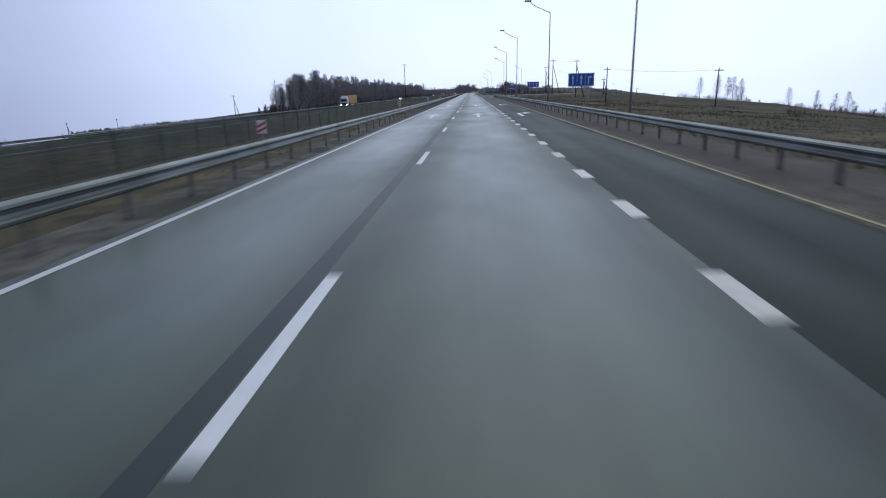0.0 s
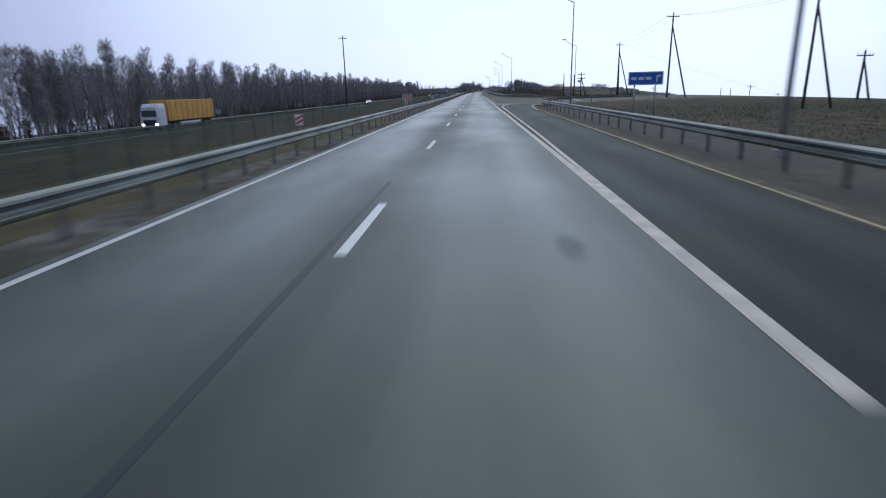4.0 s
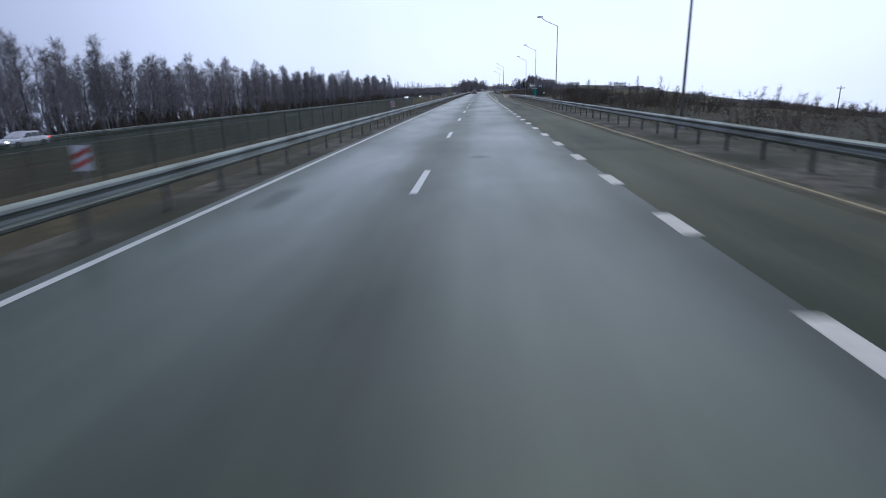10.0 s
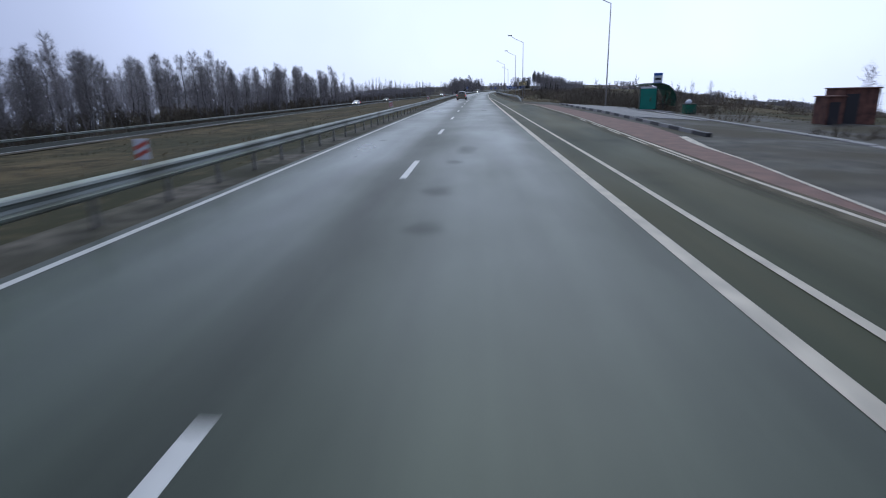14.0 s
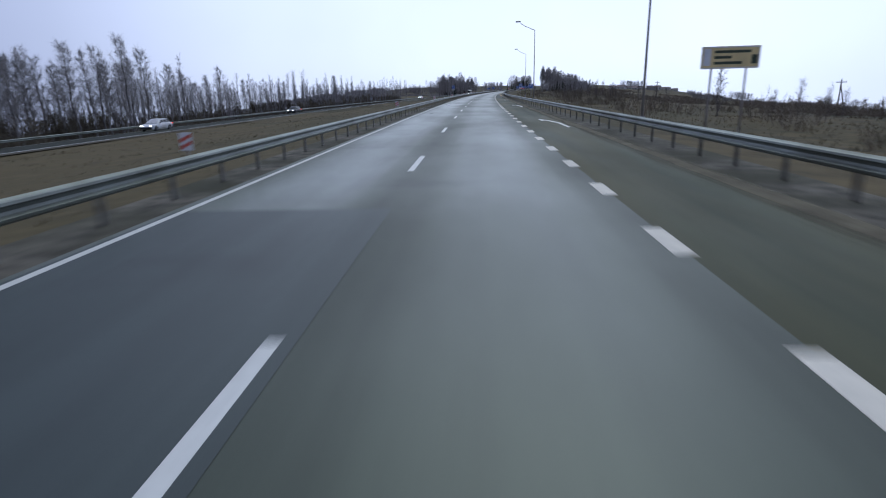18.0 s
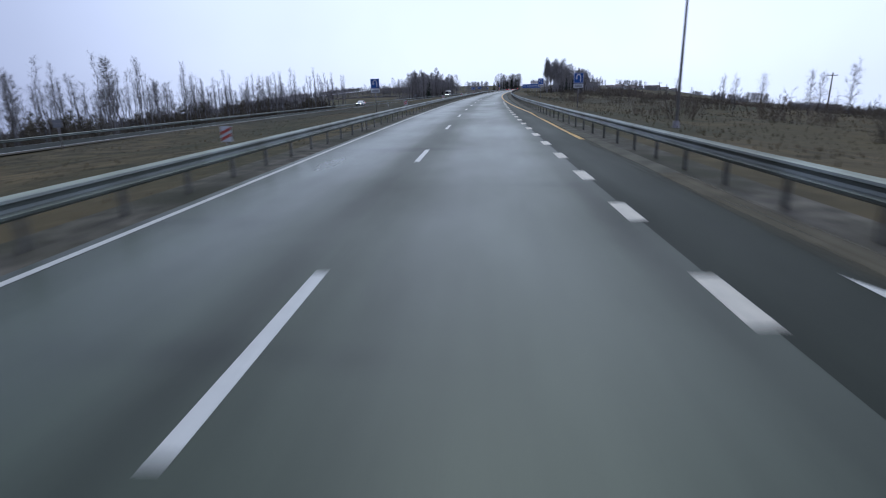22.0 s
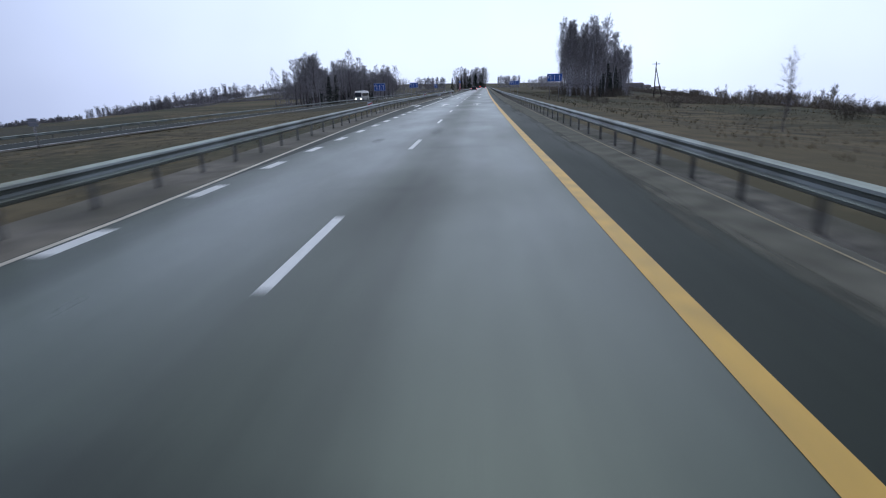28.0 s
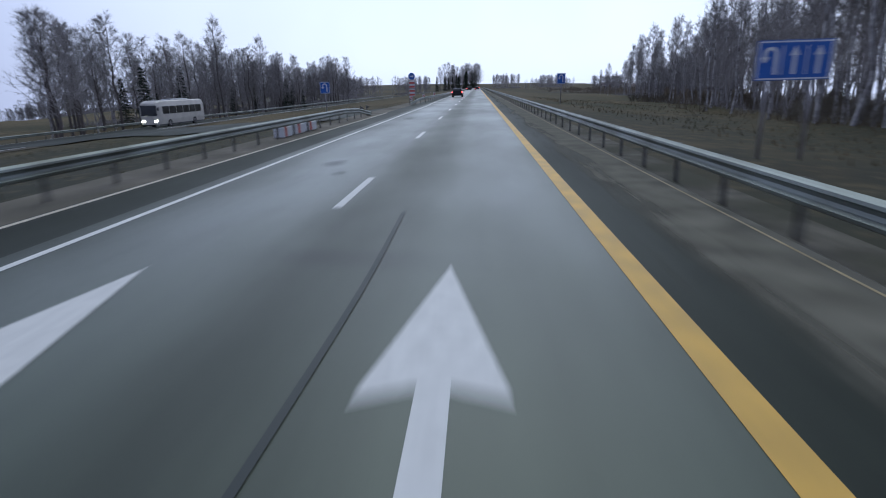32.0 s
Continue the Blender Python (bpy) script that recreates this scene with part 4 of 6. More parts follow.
SHRUB = shrub_kind(range(41, 46), 2.6, 1.9, 34, M_SHRUB, "willow_shrub", "leafless brown willow shrub in the meadow")
BUSH = shrub_kind(range(46, 49), 3.0, 1.5, 46, M_DARKBRUSH, "dark_bush", "dense dark leafless bush standing in dry grass")
LOW = shrub_kind(range(51, 54), 1.2, 1.5, 34, M_SHRUB, "low_shrub", "low brown tangle of bare shoots in dry grass")


def woods_block(name, seed, length, depth, H, count, mat, twig=1.3, prim=22, sec=4, tw=6, fat=0.015, under=5):
    """A stretch of dense far woodland as one mesh, with its undergrowth."""
    g = np.random.RandomState(seed)
    V, F = [], []
    pats = [bare_tree(seed * 10 + i, H=H * g.uniform(0.85, 1.1), r=0.14, start=0.2, prim=prim, reach=0.155, lift=0.86, twig=twig, sec=sec, tw=tw, fat=fat) for i in range(3)]
    allv, allf, k = [], [], 0
    for i in range(count):
        (TV, TF), (CV, CF) = pats[g.randint(3)]
        a, sc = g.uniform(0, 6.28), g.uniform(0.75, 1.1)
        rot = np.array([[math.cos(a), -math.sin(a), 0], [math.sin(a), math.cos(a), 0], [0, 0, 1]]) * sc
        off = np.array([g.uniform(-depth / 2, depth / 2), g.uniform(-length / 2, length / 2), -0.2])
        for vv, ff in ((TV, TF), (CV, CF)):
            arr = np.asarray(vv) @ rot.T + off
            allv.append(arr)
            allf.extend(tuple(x + k for x in f) for f in ff)
            k += len(arr)
    for i in range(int(length * under)):
        p = np.array([g.uniform(-depth / 2, depth / 2), g.uniform(-length / 2, length / 2), -0.2])
        h = g.uniform(0.8, 3.0)
        for j in range(5):
            t = np.append(g.normal(0, 0.6, 2), 0.9)
            q = p + np.append(g.normal(0, 0.5, 2), g.uniform(0, 0.6))
            e = q + t * h * g.uniform(0.4, 1.0)
            s = np.append(g.normal(0, 1, 2), 0)
            s = s / max(np.linalg.norm(s), 1e-6) * 0.07
            allv.append(np.array([q - s, q + s, e]))
            allf.append((k, k + 1, k + 2))
            k += 3
    return mesh_object(name, np.concatenate(allv), allf, mat)


def put_woods(src, spots, label, turn=0.0):
    for i, (s, w, sc) in enumerate(spots):
        ob = src if i == 0 else new(src.name, src.data)
        # the block lies along the slope of the land
        across = float(ground_z(s, w + 14) - ground_z(s, w - 14)) / 28 if abs(w) > 70 else 0.0
        along = float(ground_z(s + 20, w) - ground_z(s - 20, w)) / 40 if abs(w) > 70 else 0.0
        tilt = Matrix.Rotation(-math.atan(across), 4, "Y") @ Matrix.Rotation(math.atan(along), 4, "X")
        spin = (math.pi if i % 2 else 0) + (0.5 * math.sin(i * 2.4) if abs(w) > 140 or w > 45 else 0) + turn
        ob.matrix_world = Matrix.Translation(place(s, w, float(ground_z(s, w)) - 0.2)) @ Matrix.Rotation(heading(s), 4, "Z") @ tilt @ Matrix.Rotation(spin, 4, "Z") @ Matrix.Diagonal((sc, sc, sc, 1))
        tagged(ob, label, "woodland", kind="stuff")


rng = plant.rng
# the wood behind the opposite carriageway
for k in range(34):
    s = rng.uniform(184, 214)
    plant(ASPEN, s, -55 - rng.uniform(0, 1) * 0.62 * (s - 182), rng.uniform(0.74, 0.96), "wood behind the highway")
s = 182.0
while s < 622:
    plant(ASPEN, s, -54.5 - rng.uniform(0, 5), rng.uniform(0.9, 1.06), "wood behind the highway")
    s += rng.uniform(1.25, 2.25)
WA = woods_block("woodland", 3, 60, 16, 11.6, 120, M_TWIG, under=22, fat=0.011)
put_woods(WA, [(236, -65, 1.0), (294, -64, 1.0), (352, -64, 1.02), (410, -64, 1.0), (466, -64, 0.97), (520, -65, 0.95), (576, -66, 0.88), (284, -84, 1.0), (342, -84, 1.0)], "dense leafless woodland behind the opposite carriageway")
WB = woods_block("thin_woodland", 4, 60, 15, 10.5, 60, M_TWIG, prim=16, sec=3, tw=5, fat=0.012, under=5)
put_woods(WB, [(636, -68, 0.95), (672, -68, 0.9), (730, -68, 0.85), (785, -68, 0.8), (822, -68, 0.7)], "thin leafless woodland with undergrowth behind the road")
s = 612.0
while s < 852:
    plant(SLIM if rng.uniform() < (0.75 if s < 665 else 0.97) else ASPEN, s, -53.5 - rng.uniform(0, 11), rng.uniform(0.55, 1.02), "scattered young birches")
    s += rng.uniform(0.45, 1.3) * (1 + 1.2 * abs(math.sin(s * 0.055)) ** 6)
WU = woods_block("thicket", 14, 40, 9, 4.2, 46, M_DARKBRUSH, 0.9, prim=16, sec=3, tw=5, fat=0.03, under=34)
put_woods(WU, [(560 + 38 * k, -58 - 2.5 * (k % 2), 0.45 + 0.3 * ((k * 5) % 3) / 2) for k in range(8)] + [(590 + 72 * k, -69 - 5 * (k % 3), 0.5 + 0.4 * ((k * 5) % 4) / 3) for k in range(4)] + [(392 + 37 * k, -57.5, 0.75 + 0.2 * (k % 2)) for k in range(6)] + [(205 + 36 * k, -69 + 3 * (k % 3), 0.9 + 0.2 * ((k * 5) % 3) / 2) for k in range(18)] + [(470, -57, 0.7), (510, -57, 0.75), (300, -57, 0.6), (340, -57, 0.6), (380, -57, 0.65), (430, -57, 0.65), (260, -57, 0.6), (222, -58, 0.55)], "dark thicket of bare undergrowth at the wood's edge")
# the mixed wood further on, beyond the median gap
for k in range(84):
    s = rng.uniform(1014, 1215)
    plant(BROAD if rng.uniform() < 0.7 else BIRCH, s, -56 - rng.uniform(0, 1) * min(20, 2 + 0.72 * (s - 1014)), rng.uniform(0.85, 1.12), "wood by the turning place")
WC = woods_block("dark_woodland", 5, 70, 20, 16, 84, M_TWIG, 1.4, under=12, fat=0.02)
put_woods(WC, [(1090, -78, 1.0), (1150, -76, 1.0), (1205, -74, 1.0)], "dense leafless woodland beyond the turning place")
WE = woods_block("shelterbelt", 15, 64, 16, 12, 90, M_TWIG, 1.6, prim=14, sec=3, tw=4, fat=0.05, under=10)
put_woods(WE, [(1238, -112, 1.0), (1240, -168, 1.0), (1234, -224, 0.95), (1226, -264, 0.8)], "belt of leafless trees across the far field", math.pi / 2)
put_woods(new("shelterbelt", WE.data), [(60 + 40 * k + rng.uniform(-30, 30), 190 + 620 * rng.uniform(0, 1), rng.uniform(0.35, 0.8)) for k in range(44)], "patch of leafless wood on the far plain")
# the birch grove on the outer side
put_woods(new("dark_woodland", WC.data), [(1004, 33, 0.7)], "dense leafless interior of the birch grove")
put_woods(new("woodland", WA.data), [(1056, 43, 0.7), (1096, 52, 0.7)], "dense leafless far side of the birch grove")
for k in range(190):
    d = 185 * rng.uniform(0, 1) ** 1.35
    lo, hi = 18 + 0.125 * d, min(25 + 0.55 * d, 33 + 0.235 * d)
    plant(BIRCH, 957 + d, lo + rng.uniform(0, 1) * (hi - lo), rng.uniform(0.92, 1.12) * (1 - 0.0027 * d), "birch grove")

for k in range(18):
    s = 960 + 26 * rng.uniform()
    lo, hi = 18 + 0.125 * (s - 957), min(33, 25 + 0.5 * (s - 957))
    plant(BIRCH, s, lo + rng.uniform(0, 1) * (hi - lo), rng.uniform(0.75, 1.0), "birch grove")


def spruce_kind(seeds, H, label):
    """Spruce: trunk and whorls of drooping boughs, each set with needle sprays."""
    out = []
    for sd in seeds:
        g = np.random.RandomState(sd)
        h = H * g.uniform(0.85, 1.15)
        TV, TF, V, F = [], [], [], []
        prism(TV, TF, (0, 0, -0.2), (0, 0, h), 0.11, 0.01, 6)
        z = 0.35
        while z < h * 0.98:
            L = (0.20 * (h - z) + 0.12) * g.uniform(0.8, 1.15)
            n = 7
            for k in range(n):
                az = 6.283 * k / n + g.uniform(-0.4, 0.4)
                d = np.array([math.cos(az), math.sin(az), -0.18 + g.uniform(-0.12, 0.2)])
                o = np.array([0, 0, z + g.uniform(-0.1, 0.1)])
                l = L * g.uniform(0.7, 1.15)
                prism(V, F, o, o + d * l, 0.02, 0.005)
                for j in range(int(6 + 7 * l)):
                    q = o + d * l * g.uniform(0.1, 1.0)
                    t = d * 0.6 + g.normal(0, 0.45, 3) - (0, 0, 0.25)
                    t /= np.linalg.norm(t)
                    sd_ = np.cross(t, g.normal(0, 1, 3))
                    sd_ = sd_ / max(np.linalg.norm(sd_), 1e-6) * 0.05
                    i = len(V)
                    V.extend((q - sd_, q + sd_, q + t * g.uniform(0.2, 0.5)))
                    F.append((i, i + 1, i + 2))
            z += g.uniform(0.28, 0.42)
        root = new("spruce_tree")
        tagged(root, label, "tree")
        mesh_object("trunk", TV, TF, M_BARK, root, smooth=True)
        mesh_object("crown", V, F, M_NEEDLE, root)
        out.append(root)
    return out


SPRUCE = spruce_kind((61, 62, 63), 7.0, "young dark green spruce among leafless birches")
for s, w, sc in ((968, 29.5, 0.95), (973, 31.5, 1.15), (979, 33.5, 0.8), (966, 31.0, 0.6), (985, 36.0, 1.2), (992, 38, 0.9), (999, 40.5, 1.1), (961, 27.5, 0.5), (1012, 43, 1.0), (976, 28, 0.7)):
    plant(SPRUCE, s, w, sc, "spruces at the edge of the grove")
for k in range(16):
    plant(SPRUCE, 1385 + rng.uniform(0, 50), -14 + rng.uniform(-18, 18), rng.uniform(1.3, 2.0), "far wood ahead")
for k in range(12):
    plant(SPRUCE, 1030 + rng.uniform(0, 150), -58 - rng.uniform(0, 14), rng.uniform(0.8, 1.6), "wood by the turning place")
WD = woods_block("grove_undergrowth", 6, 60, 18, 4.5, 30, M_SHRUB, under=26)
put_woods(WD, [(1010, 33, 0.5), (1042, 37, 0.5)], "brown undergrowth below the birch grove")
for k in range(80):
    s = 957 + 100 * rng.uniform()
    lo, hi = 16 + 0.125 * (s - 957), min(26 + 0.55 * (s - 957), 34 + 0.235 * (s - 957))
    plant(BUSH if rng.uniform() < 0.6 else SHRUB, s, lo + rng.uniform() * (hi - lo), rng.uniform(0.35, 0.8), "undergrowth in the birch grove")
# far clumps ahead
for k in range(26):
    plant(BROAD, 1395 + rng.uniform(0, 60), -14 + rng.uniform(-16, 16), rng.uniform(0.95, 1.25), "far wood ahead")
put_woods(woods_block("far_woodland", 8, 90, 30, 14, 64, M_TWIG, 2.0, prim=14, sec=3, tw=3, fat=0.06),
          [(1480, -60, 1.0), (1330, -85, 0.9), (1560, 30, 0.9), (1420, -120, 1.0), (1650, 90, 0.9), (1280, 75, 0.55), (1420, 60, 0.6), (1700, -30, 1.0), (1600, -150, 1.1), (1750, 200, 1.0), (1500, 330, 0.9)], "distant leafless woods along the highway")
FW = woods_block("horizon_woods", 9, 170, 50, 13, 210, M_TWIG, 3.0, prim=9, sec=2, tw=3, fat=0.16, under=6)
spots = []
for k in range(19):
    spots.append((-150 + 150 * k, 1120 + rng.uniform(-60, 60), rng.uniform(0.9, 1.2)))
    spots.append((20 + 125 * k, 640 + 130 * math.sin(k * 1.3) + rng.uniform(-20, 20), rng.uniform(0.75, 1.05)))
    spots.append((80 + 125 * k, 900 + 60 * math.sin(k * 2.3), rng.uniform(0.9, 1.15)))
    spots.append((-100 + 140 * k, -620 + rng.uniform(-60, 60), rng.uniform(0.9, 1.2)))
put_woods(FW, spots, "hazy band of distant woods on the hills")
# meadow side: single trees and shrubs
for s, w, sc in ((205, 92, 0.72), (210, 97, 0.66), (216, 95, 0.7), (222, 101, 0.55), (228, 106, 0.6), (190, 118, 0.5), (262, 122, 0.5), (270, 128, 0.55), (300, 135, 0.6), (219, 86, 0.6), (213, 90, 0.75), (206, 112, 0.6), (200, 118, 0.65), (196, 126, 0.6), (204, 133, 0.55), (198, 140, 0.5), (192, 147, 0.6)):
    plant(BROAD, s, w, 0.72 * sc, "trees in the field")
for k in range(90):
    s = rng.uniform(258, 790)
    lo = float(table(s, RIGHT_RAIL)) + 7
    w = lo + rng.uniform(0, 1) ** 1.6 * 38
    plant(SHRUB if rng.uniform() < 0.75 else LOW, s, w, rng.uniform(0.35, 1.05), "shrubs along the meadow")
for k in range(12):
    s = rng.uniform(540, 740)
    plant(SHRUB, s, 16 + rng.uniform(0, 14), rng.uniform(0.7, 1.25), "shrubs along the meadow")
for k in range(70):
    s, w = rng.uniform(-20, 1000), rng.uniform(24, 90)
    if not (180 < s < 235 and w < 100):
        plant(LOW, s, w, rng.uniform(0.6, 1.3), "low shoots in the meadow")
for k in range(26):
    plant(SAPLING, rng.uniform(300, 720), rng.uniform(26, 70), rng.uniform(0.6, 1.1), "saplings in the meadow")
for k in range(64):
    s = rng.uniform(466, 552)
    plant(BUSH if rng.uniform() < 0.7 else SHRUB, s, 13.5 + rng.uniform(0, 10), rng.uniform(0.35, 1.0), "thick scrub past the bus stop")
for k in range(30):
    plant(BUSH if rng.uniform() < 0.6 else SHRUB, rng.uniform(356, 414), 13.5 + 15 * rng.uniform() ** 1.3, rng.uniform(0.5, 1.25), "thick scrub before the bus stop")
for k in range(10):
    plant(SAPLING, rng.uniform(356, 414), rng.uniform(18, 30), rng.uniform(0.45, 0.75), "saplings in the scrub")
for k in range(9):
    plant(BUSH, 399 + rng.uniform(0, 10), 17 + rng.uniform(0, 5), rng.uniform(0.9, 1.35), "thick scrub before the bus stop")
for k in range(26):
    u = rng.uniform()
    plant(SHRUB if k % 2 else BUSH, 224 - 30 * u + rng.uniform(-6, 6), 80 + 66 * u + rng.uniform(-3, 3), rng.uniform(0.6, 1.2), "brush below the field trees")
for k in range(26):
    s = 958 + 20 * rng.uniform()
    plant(BUSH, s, 20 + rng.uniform() * (0.5 * (s - 912) - 14), rng.uniform(0.6, 1.05), "undergrowth in the birch grove")
# dark bushes and leggy saplings close behind the outer rail
for k in range(60):
    s = rng.uniform(520, 940)
    w = float(table(s, RIGHT_RAIL)) + 8 + rng.uniform(0, 1) * 44
    plant(BUSH, s, w, rng.uniform(0.3, 0.8), "dark bushes in the meadow")
for k in range(44):
    s = rng.uniform(420, 930)
    plant(SAPLING, s, rng.uniform(15, 42), rng.uniform(0.5, 1.0), "saplings in the meadow")
for kind in (SAPLING, BUSH, SPRUCE, ASPEN, BIRCH, SLIM, BROAD, SHRUB, LOW):
    for o in kind:
        if o.name not in PLANT:
            plant(kind, 700 + rng.uniform(0, 60), 60 + rng.uniform(0, 30), 0.5)


SC = woods_block("scrub", 10, 60, 30, 2.6, 34, M_SHRUB, 1.0, prim=10, sec=3, tw=4, fat=0.03, under=9)
SPOTS = []
for k in range(105):
    SPOTS.append((rng.uniform(-20, 1350), 48 + 270 * rng.uniform() ** 1.4, rng.uniform(0.5, 1.15)))
SPOTS = [q for q in SPOTS if not (160 < q[0] < 250 and q[1] < 105) and not (q[0] < 160 and q[1] < 80)]
put_woods(SC, SPOTS + [(s, 34 + 16 * ((k * 7) % 5) / 4 + (60 if k % 3 == 2 else 0), 0.3 + 0.25 * ((k * 3) % 4) / 3) for k, s in enumerate(range(265, 930, 66))], "leafless brown scrub in the wet meadow")


def tufts(name, count, s0, s1, w0, w1, h, mat, label, seed):
    """Dry grass as short blades, one mesh."""
    g = np.random.RandomState(seed)
    s, w = g.uniform(s0, s1, count), w0 + (w1 - w0) * g.uniform(0, 1, count)
    base = places(s, w, ground_z(s, w) - 0.08)
    hh = h * g.uniform(0.4, 1.3, count)
    ax = g.uniform(0, 6.28, count)
    side = np.stack([np.cos(ax), np.sin(ax), 0 * ax], -1) * (0.02 + 0.10 * hh[:, None] * 0.5)
    tip = base + np.stack([g.normal(0, 0.12, count) * hh, g.normal(0, 0.12, count) * hh, hh], -1)
    v = np.stack([base - side, base + side, tip], 1).reshape(-1, 3)
    me = bpy.data.meshes.new(name)
    me.vertices.add(len(v))
    me.vertices.foreach_set("co", v.astype(np.float32).ravel())
    me.loops.add(len(v))
    me.loops.foreach_set("vertex_index", np.arange(len(v), dtype=np.int32))
    me.polygons.add(count)
    me.polygons.foreach_set("loop_start", np.arange(0, len(v), 3, dtype=np.int32))
    me.update(calc_edges=True)
    me.validate()
    me.materials.append(mat)
    return tagged(new(name, me), label, "grass", kind="stuff")


tufts("grass", 60000, -40, 1040, -33, -7.2, 0.13, M_GRASS, "matted withered grass in the wide median", 71)
tufts("grass", 34000, -40, 178, 9.5, 40, 0.22, M_GRASS, "withered grass on the outer embankment", 72)
tufts("grass", 70000, 236, 1040, 9.2, 45, 0.20, M_GRASS, "withered grass and stalks on the outer embankment", 73)

# ---- street lamps ----
def street_lamp(s, w, height=11.2, arm=2.2):
    z = min(0.0, float(ground_z(s, w)))
    root = thing("street_lamp", stand(s, w, z - 0.1), "tall grey tapered street lamp with a curved arm over the verge", "street lamp", "lamps along the highway")
    part("pole", tubes((( 0, 0, 0), (0, 0, height - 1.2 - z), 0.08, 0.045), n=10), M_POLE, root, smooth=True)
    bm = bmesh.new()
    pts = [(-arm * (math.sin(t * math.pi / 2)), 0, height - 1.2 - z + 1.25 * (1 - math.cos(t * math.pi / 2)) ** 0.5 if t else height - 1.2 - z) for t in np.linspace(0, 1, 7)]
    for a, b in zip(pts, pts[1:]):
        tube(bm, a, b, 0.045, 0.04, n=6)
    part("arm", bm, M_POLE, root, smooth=True)
    x, y, zz = pts[-1]
    head = part("lamp_head", boxes((x - 0.62, x + 0.12, -0.13, 0.13, zz - 0.06, zz + 0.09), bevel=0.03), M_POLE, root)
    part("lens", boxes((x - 0.56, x - 0.1, -0.1, 0.1, zz - 0.085, zz - 0.055), bevel=0.01), M_SIGNW, head)
    part("base_flange", tubes(((0, 0, 0), (0, 0, 0.35), 0.19, 0.15), n=10), M_POLE, root)


for s, w in ((37, 10.3), (66, 9.3), (96, 8.7), (131, 8.9), (176, 10.2), (236, 20.6), (276, 10.5), (321, 10.0), (375, 10.9), (426, 12.6), (473, 14.0), (520, 9.3), (563, 9.9), (617, 9.0), (677, 10.2)):
    street_lamp(s, w)


# ---- power poles ----
def power_pole(s, w, H, brace=0, arms=1, label="weathered wooden power pole with a crossarm and insulators", turn=0.0, gear=False):
    z = float(ground_z(s, w)) - 0.3
    root = thing("power_pole", stand(s, w, z, turn), label, "power pole", "poles in the field")
    part("pole", tubes(((0, 0, 0), (0.03, 0, H), 0.15, 0.10), n=8), M_WOOD, root, smooth=True)
    for k in range(brace):
        dx, dy = ((1.0, -0.2), (0.35, 0.9))[k]
        part("strut", tubes(((dx * H * 0.22, dy * H * 0.22, 0), (0.03, 0, H * 0.86), 0.13, 0.09), n=7), M_WOOD, root, smooth=True)
    for k in range(arms):
        zz = H - 0.45 - 0.9 * k
        arm = part("crossarm", boxes((-0.85, 0.85, -0.14, -0.04, zz - 0.05, zz + 0.06)), M_WOOD, root)
        for x in (-0.78, -0.4, 0.4, 0.78):
            part("insulator", tubes(((x, -0.09, zz + 0.05), (x, -0.09, zz + 0.24), 0.045, 0.03), n=6), M_CONC, arm)
    part("insulator", tubes(((0.03, 0, H), (0.03, 0, H + 0.24), 0.045, 0.03), n=6), M_CONC, root)
    if gear:
        part("switch_box", boxes((-0.75, -0.1, -0.5, -0.12, H - 2.2, H - 1.75), bevel=0.03), M_BACK, root)
    return root


power_pole(138, 32, 8.2)
power_pole(172, 31, 10.8, brace=1, label="dark wooden power pole with a leaning strut")
power_pole(203, 28.5, 12.0, brace=1, label="dark wooden power pole with a leaning strut")
power_pole(247, 32, 12.4, brace=2, label="tall wooden power pole with two leaning struts")
power_pole(252, 24.8, 6.4, brace=1, arms=2, gear=True, label="short power pole with a switch box and a strut")
power_pole(180, 41, 5.4, brace=1)
power_pole(110, 46, 7.5)
power_pole(300, 86, 8.5)
power_pole(330, 110, 9.0, brace=1)
power_pole(346, 124, 9.0, brace=2)
power_pole(372, 78, 8.0)
power_pole(432, 84, 8.0)
power_pole(638, 64, 7.0, brace=1)
power_pole(760, 62, 8.0)
power_pole(963, 40.4, 8.4, brace=1, label="wooden power pole with a strut beyond the birch grove")
power_pole(905, 66, 8.0, brace=1)
power_pole(236.5, -27.4, 15.2, label="single tall wooden pole in the wide median")
power_pole(230, -98, 11.0, brace=1)
power_pole(262, -170, 9.0)
power_pole(255, -190, 9.5, brace=1)
for s, w in ((258.8, 21.9), (258.8, 24.4), (291, 73.4), (291, 76.2)):
    z = float(ground_z(s, w)) - 0.2
    root = thing("steel_post", stand(s, w, z), "plain upright steel post of a transformer stand", "post", "transformer stand")
    part("shaft", tubes(((0, 0, 0), (0, 0, 6.0 if s < 270 else 6.6), 0.11, 0.10), n=8), M_WOOD, root)
    part("cap", tubes(((0, 0, 6.0 if s < 270 else 6.6), (0, 0, 6.05 if s < 270 else 6.65), 0.125, 0.125), n=8), M_BACK, root)
for s, w in ((258.8, 23.1), (291, 74.8)):
    z = float(ground_z(s, w))
    root = thing("transformer_cabinet", stand(s, w, z), "grey steel transformer cabinet on short legs", "cabinet", "transformer stand")
    part("body", boxes((-0.6, 0.6, -0.45, 0.45, 0.75, 2.3), bevel=0.03), M_BACK, root)
    part("door", boxes((-0.5, 0.5, -0.48, -0.455, 0.85, 2.2), bevel=0.008), M_POLE, root)
    part("roof", boxes((-0.68, 0.68, -0.53, 0.53, 2.305, 2.38), bevel=0.02), M_BACK, root)
    for x in (-0.5, 0.5):
        part("leg", boxes((x - 0.06, x + 0.06, -0.06, 0.06, -0.2, 0.75)), M_POST, root)
